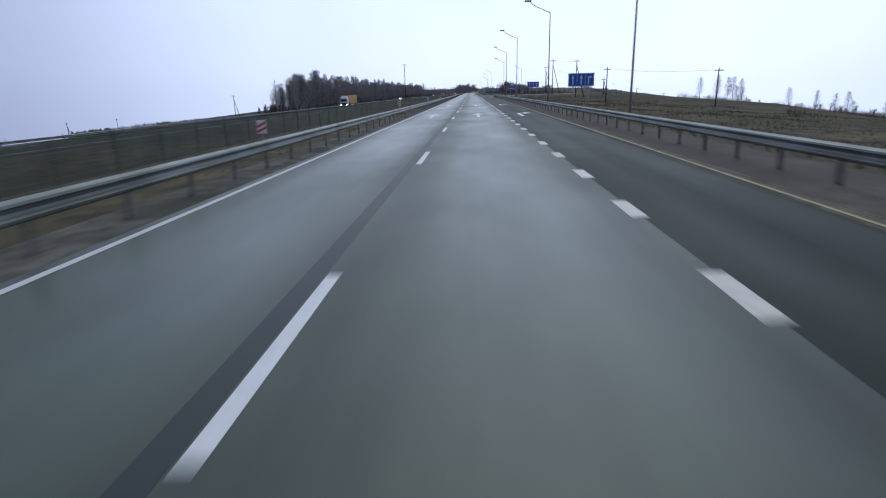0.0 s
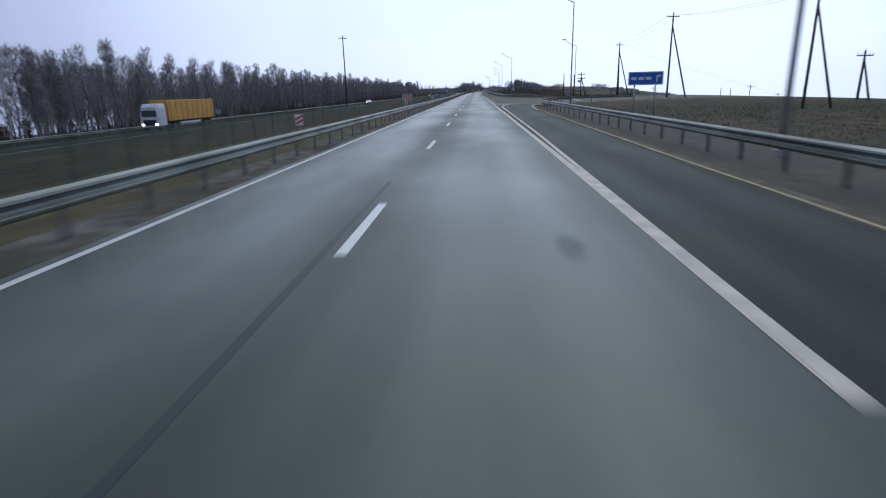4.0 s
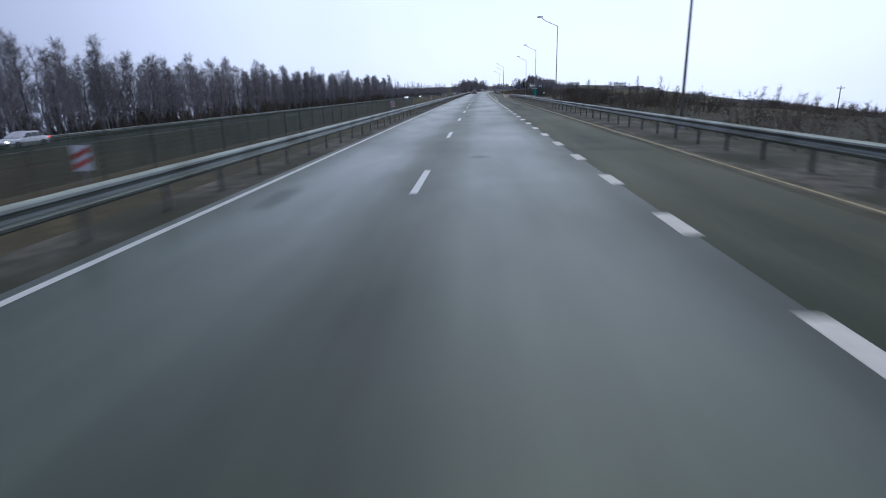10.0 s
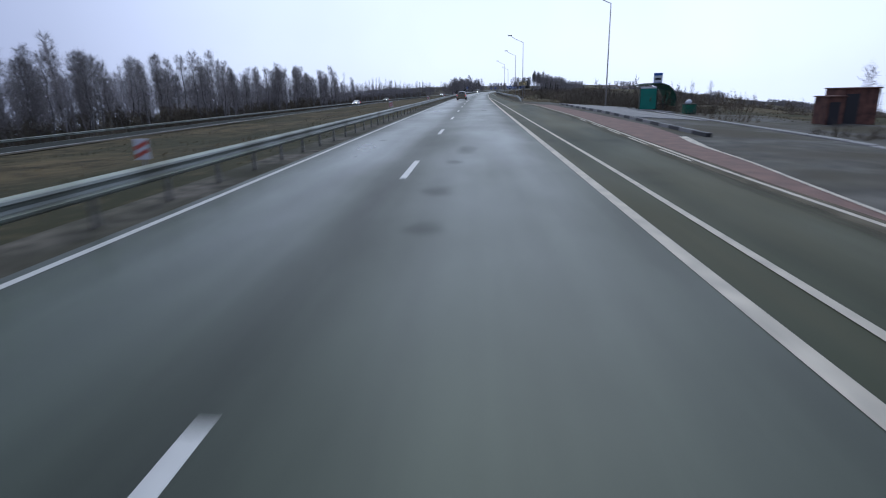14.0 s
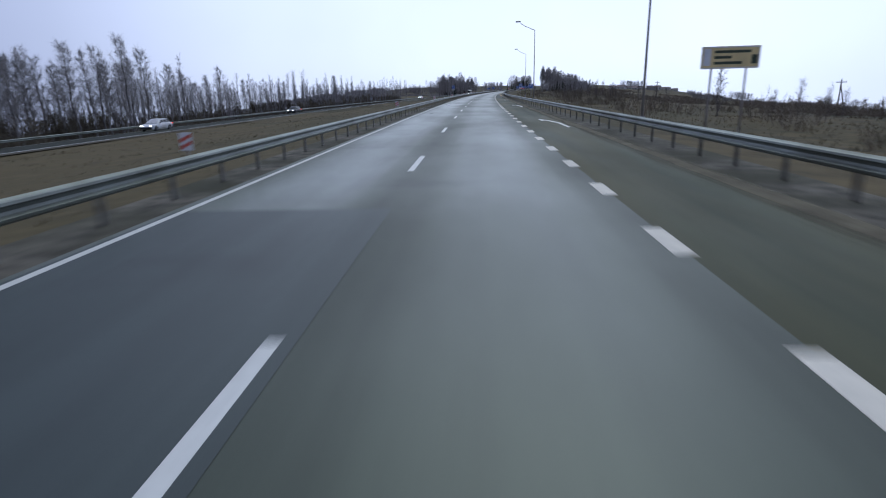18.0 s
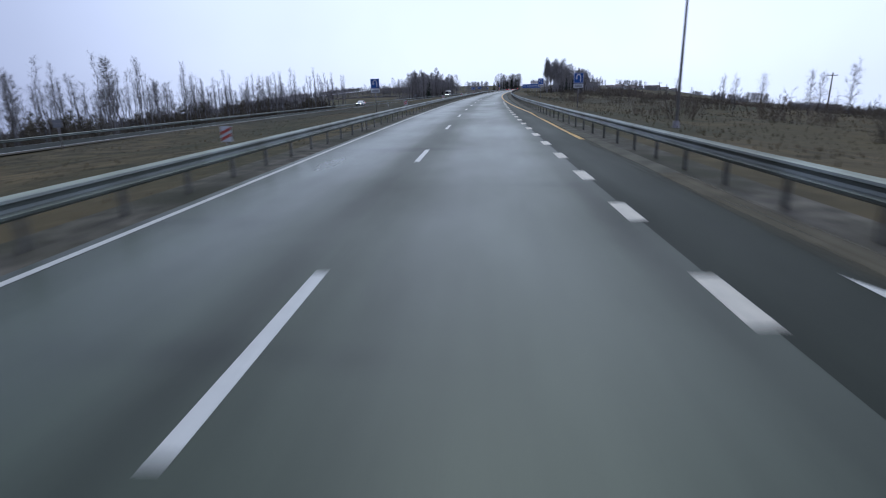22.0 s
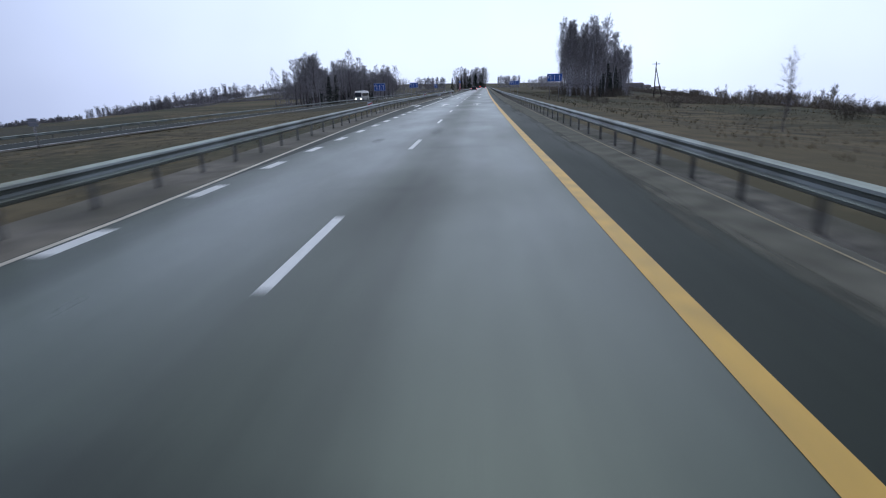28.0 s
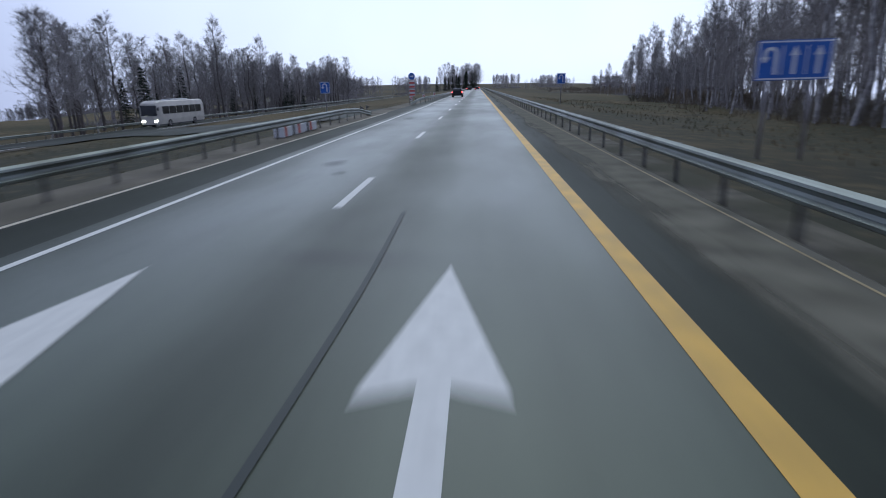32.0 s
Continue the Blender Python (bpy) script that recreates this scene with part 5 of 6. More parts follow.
# wires between the poles of the field line
def wire(a, b, sag, r=0.012):
    n = 10
    V, F = [], []
    pts = [np.array(a) * (1 - t) + np.array(b) * t - np.array([0, 0, 4 * sag * t * (1 - t)]) for t in np.linspace(0, 1, n)]
    for p, q in zip(pts, pts[1:]):
        prism(V, F, p, q, r, r)
    tagged(mesh_object("overhead_wire", V, F, M_DARK), "thin dark sagging overhead wire between field poles", "wire", "field line wires")


def pole_top(s, w, H, x):
    return tuple(stand(s, w, float(ground_z(s, w)) - 0.3) @ Vector((x, -0.09, H - 0.25)))


LINE = [(110, 46, 7.5), (138, 32, 8.2), (172, 31, 10.8), (203, 28.5, 12.0), (247, 32, 12.4), (300, 86, 8.5), (330, 110, 9.0)]
for a, b in zip(LINE, LINE[1:]):
    for x in (-0.78, 0.78):
        wire(pole_top(*a, x), pole_top(*b, x), 0.5)


# ---- signs ----
def arc(cx, cz, r0, r1, a0, a1, n=10):
    o = [(cx + r1 * math.cos(a), cz + r1 * math.sin(a)) for a in np.linspace(a0, a1, n)]
    i = [(cx + r0 * math.cos(a), cz + r0 * math.sin(a)) for a in np.linspace(a1, a0, n)]
    return o + i


def symbol(bm, outlines, y=-0.012):
    for o in outlines:
        plate(bm, o, y, y + 0.008)
    return bm


def up_arrow(x, z0, z1, t, h):
    return [[(x - t, z0), (x + t, z0), (x + t, z1 - h), (x - t, z1 - h)], [(x - 2.6 * t, z1 - h), (x + 2.6 * t, z1 - h), (x, z1)]]


def bent_arrow(x, z0, z1, t, side):
    zb = z1 - 0.30 * (z1 - z0)
    return [[(x - t, z0), (x + t, z0), (x + t, zb), (x - t, zb)], [(x - t, zb), (x + side * 3.2 * t if side > 0 else x + t, zb), (x + side * 3.2 * t if side > 0 else x + t, zb + 2 * t), (x - t, zb + 2 * t)] if side > 0 else [(x - 3.2 * t, zb), (x + t, zb), (x + t, zb + 2 * t), (x - 3.2 * t, zb + 2 * t)],
            [(x + side * 3.2 * t, zb - 1.8 * t), (x + side * 6.0 * t, zb + t), (x + side * 3.2 * t, zb + 3.8 * t)][:: 1 if side > 0 else -1]]


def hook_arrow(cx, z0, z1, t, r):
    zc = z1 - r - t
    return [[(cx + r - t, z0), (cx + r + t, z0), (cx + r + t, zc), (cx + r - t, zc)], arc(cx, zc, r - t, r + t, 0, math.pi),
            [(cx - r - t, zc - 0.5 * r), (cx - r + t, zc - 0.5 * r), (cx - r + t, zc), (cx - r - t, zc)],
            [(cx - r - 2.8 * t, zc - 0.5 * r), (cx - r, zc - 0.5 * r - 3.6 * t), (cx - r + 2.8 * t, zc - 0.5 * r)]]


def road_sign(s, w, width, height, top, kind, label, turn=0.0, plate_below=False, group="signs along the highway"):
    z = float(ground_z(s, w)) if abs(w) > 6 else 0.0
    root = thing("road_sign", stand(s, w, z - 0.1, turn), label, "road sign", group)
    top, bot = top - z + 0.1, top - z + 0.1 - height
    xs = (0.0,) if width < 1.5 else (-width * 0.3, width * 0.3)
    for x in xs:
        part("post", tubes(((x, 0.08, 0), (x, 0.08, top - 0.05), 0.045, 0.045), n=8), M_POLE, root, smooth=True)
    back = M_ORANGE if kind == "board" else M_BLUE
    if kind == "back":
        back = M_BACK
    pan = part("panel", boxes((-width / 2, width / 2, 0, 0.03, bot, top), bevel=0.006), back, root)
    b = 0.035
    if kind != "back":
        rim = boxes((-width / 2 + 0.02, width / 2 - 0.02, -0.006, -0.001, bot + 0.02, bot + 0.02 + b), (-width / 2 + 0.02, width / 2 - 0.02, -0.006, -0.001, top - 0.02 - b, top - 0.02),
                    (-width / 2 + 0.02, -width / 2 + 0.02 + b, -0.006, -0.001, bot + 0.06, top - 0.06), (width / 2 - 0.02 - b, width / 2 - 0.02, -0.006, -0.001, bot + 0.06, top - 0.06))
        part("rim", rim, M_SIGNW, pan)
    for x in xs:
        for zz in (bot + 0.15, top - 0.15):
            part("clamp", boxes((x - 0.07, x + 0.07, 0.031, 0.14, zz - 0.03, zz + 0.03)), M_BACK, root)
    bm = bmesh.new()
    if kind == "uturn":
        symbol(bm, hook_arrow(0, bot + 0.15 * height, top - 0.12 * height, 0.055 * width, 0.2 * width))
        part("turn_arrow", bm, M_SIGNW, pan)
    elif kind in ("lanes_right", "lanes_left"):
        h = height
        order = (0, 0, 1) if kind == "lanes_right" else (2, 0, 0)
        for k, o in enumerate(order):
            x = (-0.32 + 0.32 * k) * width
            bm = bmesh.new()
            t = 0.022 * width
            if o == 0:
                symbol(bm, up_arrow(x, bot + 0.15 * h, top - 0.14 * h, t, 0.24 * h))
            elif o == 1:
                symbol(bm, bent_arrow(x - 0.04 * width, bot + 0.15 * h, top - 0.14 * h, t, 1))
            else:
                symbol(bm, hook_arrow(x, bot + 0.15 * h, top - 0.16 * h, t, 0.075 * width))
            part("lane_arrow", bm, M_SIGNW, pan)
        bm = boxes(*[(x * width - 0.012, x * width + 0.012, -0.007, -0.001, bot + 0.14 * h, top - 0.14 * h) for x in (-0.16, 0.16)])
        part("divider", bm, M_SIGNW, pan)
    elif kind == "text":
        symbol(bm, hook_arrow(-width * 0.39, bot + 0.2 * height, top - 0.18 * height, 0.05 * height, 0.16 * height) if width > 3 else bent_arrow(width * 0.32, bot + 0.2 * height, top - 0.2 * height, 0.05 * height, 1))
        part("turn_arrow", bm, M_SIGNW, pan)
        x0, x1 = (-0.24 * width, 0.44 * width) if width > 3 else (-0.42 * width, 0.16 * width)
        x = x0
        g = np.random.RandomState(int(s))
        zc = (top + bot) / 2
        while x < x1:
            l = g.uniform(0.35, 0.8) if width > 3 else g.uniform(0.2, 0.45)
            l = min(l, x1 - x)
            part("letter_bar", boxes((x, x + l, -0.008, -0.001, zc - 0.11 * height, zc + 0.11 * height)), M_SIGNW, pan)
            x += l + 0.12
    elif kind == "board":
        g = np.random.RandomState(5)
        for k in range(3):
            zc = top - (0.24 + 0.25 * k) * height
            part("letter_bar", boxes((-0.28 * width, (0.34, 0.02, 0.2)[k] * width, -0.008, -0.001, zc - 0.06 * height, zc + 0.06 * height)), M_INK, pan)
        part("picture", boxes((0.36 * width, 0.46 * width, -0.008, -0.001, bot + 0.2 * height, bot + 0.6 * height), bevel=0.002), M_INK, pan)
        part("picture", boxes((-0.46 * width, -0.34 * width, -0.008, -0.001, bot + 0.15 * height, top - 0.1 * height), bevel=0.002), M_SIGNW, pan)
    else:
        bm.free()
        part("rib", boxes((-width / 2, width / 2, -0.02, -0.001, (top + bot) / 2 - 0.03, (top + bot) / 2 + 0.03)), M_POLE, pan)
    if plate_below:
        pl = part("plate", boxes((-width / 2, width / 2, 0, 0.025, bot - 0.45 * width, bot - 0.05), bevel=0.005), M_SIGNW, root, "white plate with grey writing")
        for k in range(2):
            zz = bot - 0.05 - 0.4 * width * (0.33 + 0.34 * k)
            part("letter_bar", boxes((-0.38 * width, 0.38 * width, -0.008, -0.001, zz - 0.05, zz + 0.03)), M_BACK, pl)
    return root


LANES = "blue lane sign with three white arrows"
UTURN = "blue turning sign with white hooked arrow"
road_sign(43.2, 9.0, 1.9, 0.95, 2.87, "lanes_right", LANES)
road_sign(99, 10.7, 1.95, 0.95, 3.08, "lanes_right", LANES)
road_sign(154, 11.2, 2.2, 0.82, 2.65, "text", "blue direction sign with white writing and an arrow")
road_sign(297.6, 12.2, 0.9, 0.9, 2.85, "uturn", UTURN + " above a white plate", plate_below=True)
road_sign(292.8, -9.3, 0.85, 0.9, 2.85, "uturn", UTURN + " above a white plate", plate_below=True)
road_sign(651, 10.2, 0.9, 0.95, 2.6, "uturn", UTURN)
road_sign(706, 9.8, 0.95, 1.0, 3.05, "uturn", UTURN + " above a white plate", plate_below=True)
road_sign(708, -11.6, 0.95, 1.0, 3.1, "uturn", UTURN + " in the median grass", plate_below=True)
road_sign(760, 9.9, 1.0, 1.1, 3.4, "uturn", UTURN + " above a grey plate", plate_below=True)
road_sign(809, 9.9, 4.9, 1.05, 2.65, "text", "long blue direction sign with white writing and a hooked arrow")
road_sign(919, 12.0, 2.4, 1.2, 3.3, "lanes_left", LANES)
road_sign(956.5, 8.85, 1.75, 0.92, 2.65, "lanes_left", LANES)
road_sign(909, -14.8, 1.7, 1.1, 2.5, "lanes_left", LANES + " in the median")
road_sign(957, -15.7, 1.95, 1.15, 2.84, "lanes_left", LANES + " in the median")
road_sign(993, -13.7, 0.9, 1.0, 2.5, "uturn", UTURN + " in the median")
road_sign(1001, 9.3, 0.86, 1.05, 2.8, "uturn", UTURN)
road_sign(555, 11.0, 2.4, 0.9, 3.25, "board", "pale yellow information board with dark writing on posts")
for s, w in ((866, -33.6), (188, -33.4), (222, -33.2), (690, -33.5)):
    road_sign(s, w, 0.8, 0.6, 1.0 + float(ground_z(s, w)) + 1.2, "back", "grey back of a road sign facing the opposite traffic", group="signs of the opposite carriageway")


def striped_marker(s, w, width=0.36, height=0.5, base=0.55):
    z = float(ground_z(s, w))
    root = thing("median_marker", stand(s, w, z - 0.1), "small red and white striped marker board on a post", "marker", "striped markers in the median")
    part("post", tubes(((0, 0.03, 0), (0, 0.03, base + height), 0.025, 0.025), n=6), M_POLE, root)
    pan = part("panel", boxes((-width / 2, width / 2, 0, 0.015, base, base + height), bevel=0.004), M_SIGNW, root)
    for k in range(2):
        z0 = base + height * (0.05 + 0.38 * k)
        bm = bmesh.new()
        plate(bm, [(-width / 2 + 0.01, z0), (width / 2 - 0.01, z0 + 0.32 * height), (width / 2 - 0.01, z0 + 0.52 * height), (-width / 2 + 0.01, z0 + 0.2 * height)], -0.006, -0.001)
        part("stripe", bm, M_RED, pan)


s = 21.0
while s < 985:
    striped_marker(s, -8.75, base=0.7 if s < 400 else 0.6)
    s += 40.3
for s in (1008, 1024, 1044):
    striped_marker(s, -8.4)

# chevron board and the sign column at the turning gap
root = thing("chevron_board", stand(202, -10.4, float(ground_z(202, -10.4)) - 0.1, 46), "faded red and white chevron board on two posts", "road sign")
for x in (-0.7, 0.7):
    part("post", tubes(((x, 0.06, 0), (x, 0.06, 1.9), 0.04, 0.04), n=8), M_POLE, root)
pan = part("panel", boxes((-1.0, 1.0, 0, 0.03, 1.0, 1.95), bevel=0.006), M_OLDWHITE, root)
for k in range(4):
    x = -0.9 + 0.48 * k
    bm = bmesh.new()
    plate(bm, [(x, 1.04), (x + 0.2, 1.04), (x + 0.42, 1.475), (x + 0.2, 1.91), (x, 1.91), (x + 0.22, 1.475)], -0.008, -0.001)
    part("chevron", bm, M_FADED, pan)
root = thing("sign_column", stand(1005, -7.8, float(ground_z(1005, -7.8)) - 0.1), "round blue keep-side sign over red and white boards", "road sign")
part("post", tubes(((0, 0.06, 0), (0, 0.06, 3.5), 0.04, 0.04), n=8), M_POLE, root)
disc = part("disc", tubes(((0, 0.03, 3.2), (0, 0.0, 3.2), 0.36, 0.36), n=24), M_BLUE, root)
bm = bmesh.new()
symbol(bm, [[(-0.2, 3.15), (0.05, 3.15), (0.05, 3.05), (0.24, 3.2), (0.05, 3.35), (0.05, 3.25), (-0.2, 3.25)]], -0.014)
part("side_arrow", bm, M_SIGNW, disc)
for k, z0 in enumerate((1.1, 1.95)):
    pan = part("board", boxes((-0.3, 0.3, 0, 0.02, z0, z0 + 0.75), bevel=0.005), M_SIGNW, root)
    part("stripe", boxes((-0.29, 0.29, -0.008, -0.001, z0 + 0.05, z0 + 0.25), (-0.29, 0.29, -0.008, -0.001, z0 + 0.45, z0 + 0.65)), M_RED, pan)

# ---- anti-glare fence in the median ----
def net_fence(s0, s1, w):
    z0 = float(ground_z(s0, w))
    root = thing("glare_fence", stand(s0, w, z0), "dark green anti-glare net fence on thin posts in the median", "fence", "net fence")
    inv = root.matrix_world.inverted()
    V, F = [], []
    for k, s in enumerate(np.arange(s0, s1, 0.09)):
        m = inv @ stand(s, w, float(ground_z(s, w)))
        b = len(V)
        V.extend((m @ Vector((0, -0.03, 0.1)), m @ Vector((0, 0.03, 0.1)), m @ Vector((0, 0.03, 1.27)), m @ Vector((0, -0.03, 1.27))))
        F.append((b, b + 1, b + 2, b + 3))
    for z in (0.1, 0.27, 0.44, 0.61, 0.78, 0.95, 1.12, 1.27):
        ss = np.linspace(s0, s1, 9)
        for a, c in zip(ss, ss[1:]):
            prism(V, F, inv @ stand(a, w, float(ground_z(a, w)) + z).translation, inv @ stand(c, w, float(ground_z(c, w)) + z).translation, 0.012, 0.012)
    mesh_object("net", V, F, M_NET, root)
    s = s0
    while s < s1:
        m = inv @ stand(s, w, float(ground_z(s, w)))
        p = new("post", FENCE_POST)
        p.parent = root
        p.matrix_basis = m
        s += 2.6


FENCE_POST = bpy.data.meshes.new("post")
_b = tubes(((0, 0, -0.3), (0, 0, 1.32), 0.018, 0.018), n=6)
_b.to_mesh(FENCE_POST)
_b.free()
FENCE_POST.materials.append(M_NET)
for k in range(10):
    net_fence(-30 + 41.6 * k, -30 + 41.6 * (k + 1), -11.2)

# ---- bus stop ----
BAY_IN = [(417, 6.3), (420, 6.35), (428, 6.7), (436, 7.2), (447, 7.8), (470, 7.9), (482, 6.75)]
BAY_OUT = [(417, 6.5), (421, 7.3), (425, 8.1), (431, 8.7), (437, 9.0), (470, 9.0), (482, 6.9)]
TILT = 0.08


def apron_z(s, w):
    """The apron falls away from the kerb and runs out into the meadow."""
    t = -0.012 - TILT * np.maximum(w - 9.4, 0)
    k = np.maximum(np.clip((w - 17.5) / 5, 0, 1), np.maximum(np.clip((430 - s) / 12, 0, 1), np.clip((s - 474) / 10, 0, 1)) * np.clip((w - 8.5) / 4, 0, 1))
    return t * (1 - k) + (ground_z(s, w) + 0.02) * k


tagged(strip("bus_bay", 417, 482, BAY_IN, BAY_OUT, 0.0, M_PAVER, step=2), "red paved bus bay beside the slip lane", "bus bay", kind="structure")
ribbon("bay_line", [(408, 6.1), (420, 6.25), (428, 6.6), (436, 7.1), (447, 7.7), (470, 7.8), (480, 6.7)], 0.13, M_WHITE2)
for s0 in (424.5, 428.5, 432.5, 436.5, 441):
    ribbon("bay_dash", [(s0, float(table(s0, BAY_IN)) - 0.34), (s0 + 2.6, float(table(s0 + 2.6, BAY_IN)) - 0.34)], 0.10, M_WHITE2)
ribbon("bay_line", [(417.5, 6.6), (421, 7.3), (425, 8.1), (431, 8.7)], 0.13, M_WHITE2)
tagged(strip("verge", 410, 486, [(410, 6.28), (417, 6.45), (421, 7.25), (425, 8.05), (431, 8.65), (437, 8.95), (470, 8.95), (482, 6.3), (486, 5.9)], [(410, 8.7), (417, 12), (430, 24), (450, 25), (462, 23), (475, 16), (486, 8.3)], apron_z, M_APRON, step=2, cols=9), "worn gravel and asphalt apron at the bus stop", "apron", kind="structure")
platform = tagged(new("bus_platform"), "low concrete bus platform with a broken black and white kerb", "platform")
for k in range(28):
    s = 431 + 1.5 * k
    w0 = 9.0 + 0.45 * min(1, (s - 431) / 20) + 0.19
    m = stand(s, w0, 0) @ pose(0, 0, 0, 0, math.degrees(math.atan(TILT)), 0)
    if s > 444.4:
        ob = part("slab", boxes((0.005, 4.6 if s < 462 else 8.6, 0.01, 1.48, -0.1, 0.05), bevel=0.012), M_CONC, platform)
        ob.matrix_world = m
    kb = part("kerb", boxes((-0.19, -0.005, 0.0, 1.44, -0.1, 0.10), bevel=0.02), M_CONC if k % 2 else M_DARK, platform)
    kb.matrix_world = m


def shelter(s, w):
    root = thing("bus_shelter", stand(s, w, -0.5), "green steel bus shelter with a curved ribbed roof", "bus shelter")
    D = 4.2
    pan = part("side_panel", boxes((0.0, 1.45, 0.0, 0.28, 0.06, 1.92), bevel=0.015), M_GREEN2, root, "plain teal-green panel at the front corner")
    part("panel_cap", boxes((0.02, 1.42, 0.02, 0.26, 1.925, 2.08), bevel=0.01), M_SIGNW, pan)
    part("panel_edge", boxes((-0.035, -0.002, -0.02, 0.3, 0.0, 1.96), (1.452, 1.485, -0.02, 0.3, 0.0, 1.96)), M_DARKGREEN, pan)
    # curved shell: from the front edge over the top and down the back
    prof = [(0.6, 2.2), (1.1, 2.31), (1.55, 2.36), (2.1, 2.3), (2.6, 2.1), (2.98, 1.78), (3.22, 1.36), (3.36, 0.86), (3.4, 0.3)]
    V, F = [], []
    for y in (0.1, D):
        for x, z in prof:
            V += [(x, y, z), (x - 0.02, y, z - 0.03)]
    n = len(prof)
    for i in range(n - 1):
        p = 2 * i
        F += [(p, p + 2, 2 * n + p + 2, 2 * n + p), (p + 1, 2 * n + p + 1, 2 * n + p + 3, p + 3)]
    mesh_object("roof_shell", V, F, M_GREEN, root, smooth=False)
    for k in range(6):
        y = 0.1 + (D - 0.1) * k / 5
        part("rib", tubes(*[((q[0], y, q[1] + 0.02), (r[0], y, r[1] + 0.02), 0.035, 0.035) for q, r in zip(prof, prof[1:])], n=5), M_DARKGREEN, root)
    for x, z in prof[1::2]:
        part("purlin", tubes(((x - 0.05, 0.06, z - 0.05), (x - 0.05, D + 0.04, z - 0.05), 0.025, 0.025), n=5), M_DARKGREEN, root)
    part("canopy_edge", boxes((-0.3, 1.3, -0.05, D, 2.21, 2.25), bevel=0.01), M_DARKGREEN, root)
    for y in (0.3, D - 0.15):
        part("post", boxes((1.6, 1.66, y, y + 0.06, 0, 2.28), bevel=0.005), M_DARKGREEN, root)
        part("back_foot", boxes((3.34, 3.42, y, y + 0.06, -0.25, 0.32), bevel=0.005), M_DARKGREEN, root)
    bench = part("bench", boxes((2.2, 2.62, 0.5, D - 0.4, 0.42, 0.47), bevel=0.008), M_WOOD, root)
    for y in (0.7, D - 0.7):
        part("bench_leg", boxes((2.36, 2.44, y, y + 0.06, 0, 0.42)), M_POST, bench)


shelter(465.0, 15.4)
root = thing("waste_container", stand(461.0, 18.5, float(apron_z(461.0, 18.5))), "green steel waste container with a white sack on top", "waste container")
part("tub", boxes((-0.48, 0.48, -0.4, 0.4, 0.08, 0.82), bevel=0.03), M_GREEN, root)
part("rim", boxes((-0.52, 0.52, -0.44, 0.44, 0.825, 0.88), bevel=0.012), M_DARKGREEN, root)
part("base", boxes((-0.4, 0.4, -0.32, 0.32, 0.0, 0.075)), M_DARK, root)
bm = bmesh.new()
bmesh.ops.create_icosphere(bm, subdivisions=2, radius=0.27)
for v in bm.verts:
    v.co = Vector((v.co.x * 1.1 - 0.12, v.co.y, 1.0 + v.co.z * (0.9 if v.co.z > 0 else 0.45) + 0.05 * math.sin(9 * v.co.x + 7 * v.co.y)))
part("sack", bm, M_SIGNW, root, "tied white rubbish sack", smooth=True)
root = thing("bus_stop_sign", stand(468.6, 18.0, -0.65), "blue and white bus stop sign on a steel post", "road sign")
part("post", tubes(((0, 0.05, 0), (0, 0.05, 3.45), 0.04, 0.04), n=8), M_POLE, root)
pan = part("panel", boxes((-0.42, 0.42, 0, 0.03, 2.3, 3.5), bevel=0.006), M_SIGNW, root)
part("blue_band", boxes((-0.4, 0.4, -0.008, -0.001, 3.25, 3.48)), M_BLUE, pan)
part("blue_band", boxes((-0.4, 0.4, -0.008, -0.001, 2.32, 2.6)), M_BLUE, pan)
part("pictogram", boxes((-0.28, 0.28, -0.009, -0.001, 2.83, 3.03), bevel=0.002), M_DARK, pan)
# rusty kiosks and timber past the rail
for s, w, wd, dp, h, c in ((447.4, 22.4, 1.05, 1.4, 1.75, "narrow rusty steel cabin with a dark door"), (447.8, 24.1, 2.1, 2.0, 2.25, "rust-red sheet steel kiosk with a flat roof")):
    z = float(ground_z(s, w)) - 0.1
    root = thing("rusty_kiosk", stand(s, w, z), c, "kiosk", "rusty kiosks")
    part("body", boxes((-wd / 2, wd / 2, 0, dp, -0.2, h), bevel=0.02), M_RUST, root)
    part("roof", boxes((-wd / 2 - 0.08, wd / 2 + 0.08, -0.1, dp + 0.08, h + 0.002, h + 0.07), bevel=0.01), M_RUST, root)
    part("door", boxes((-wd / 2 + 0.12, -wd / 2 + 0.12 + min(0.8, wd * 0.6), -0.03, -0.003, 0.02, h - 0.3), bevel=0.006), M_DARK, root)
    for k in range(int(wd / 0.3)):
        part("rib", boxes((-wd / 2 + 0.15 + 0.3 * k, -wd / 2 + 0.19 + 0.3 * k, -0.028, -0.004, h - 0.25, h - 0.02)), M_RUST, root)
for k in range(26):
    a = 422 + 1.45 * k
    b = 12.1 + 0.085 * (a - 422)
    ob = tagged(part("path_kerb", boxes((-0.16, 0.16, 0.0, 1.43, -0.2, 0.06), bevel=0.02), M_CONC), "pale concrete slab of the narrow footpath", "path slab", "footpath")
    ob.matrix_world = stand(a, b, float(apron_z(a, b)), -4.9)
zl = float(ground_z(441, 31.0))
pile = thing("timber_pile", stand(441, 31.0, zl), "heap of pale sawn beams and slabs on the ground", "timber pile")
g = np.random.RandomState(12)
for k in range(16):
    ob = part("beam", boxes((-1.6 * g.uniform(0.5, 1.2), 1.6 * g.uniform(0.5, 1.2), -0.1, 0.1, 0.0, 0.16), bevel=0.015), M_LOG, pile)
    ob.matrix_basis = pose(g.uniform(-2.6, 2.6), g.uniform(-1.4, 1.4), 0.02 + 0.05 * k, g.uniform(-4, 4), g.uniform(-6, 6), g.uniform(-40, 40))
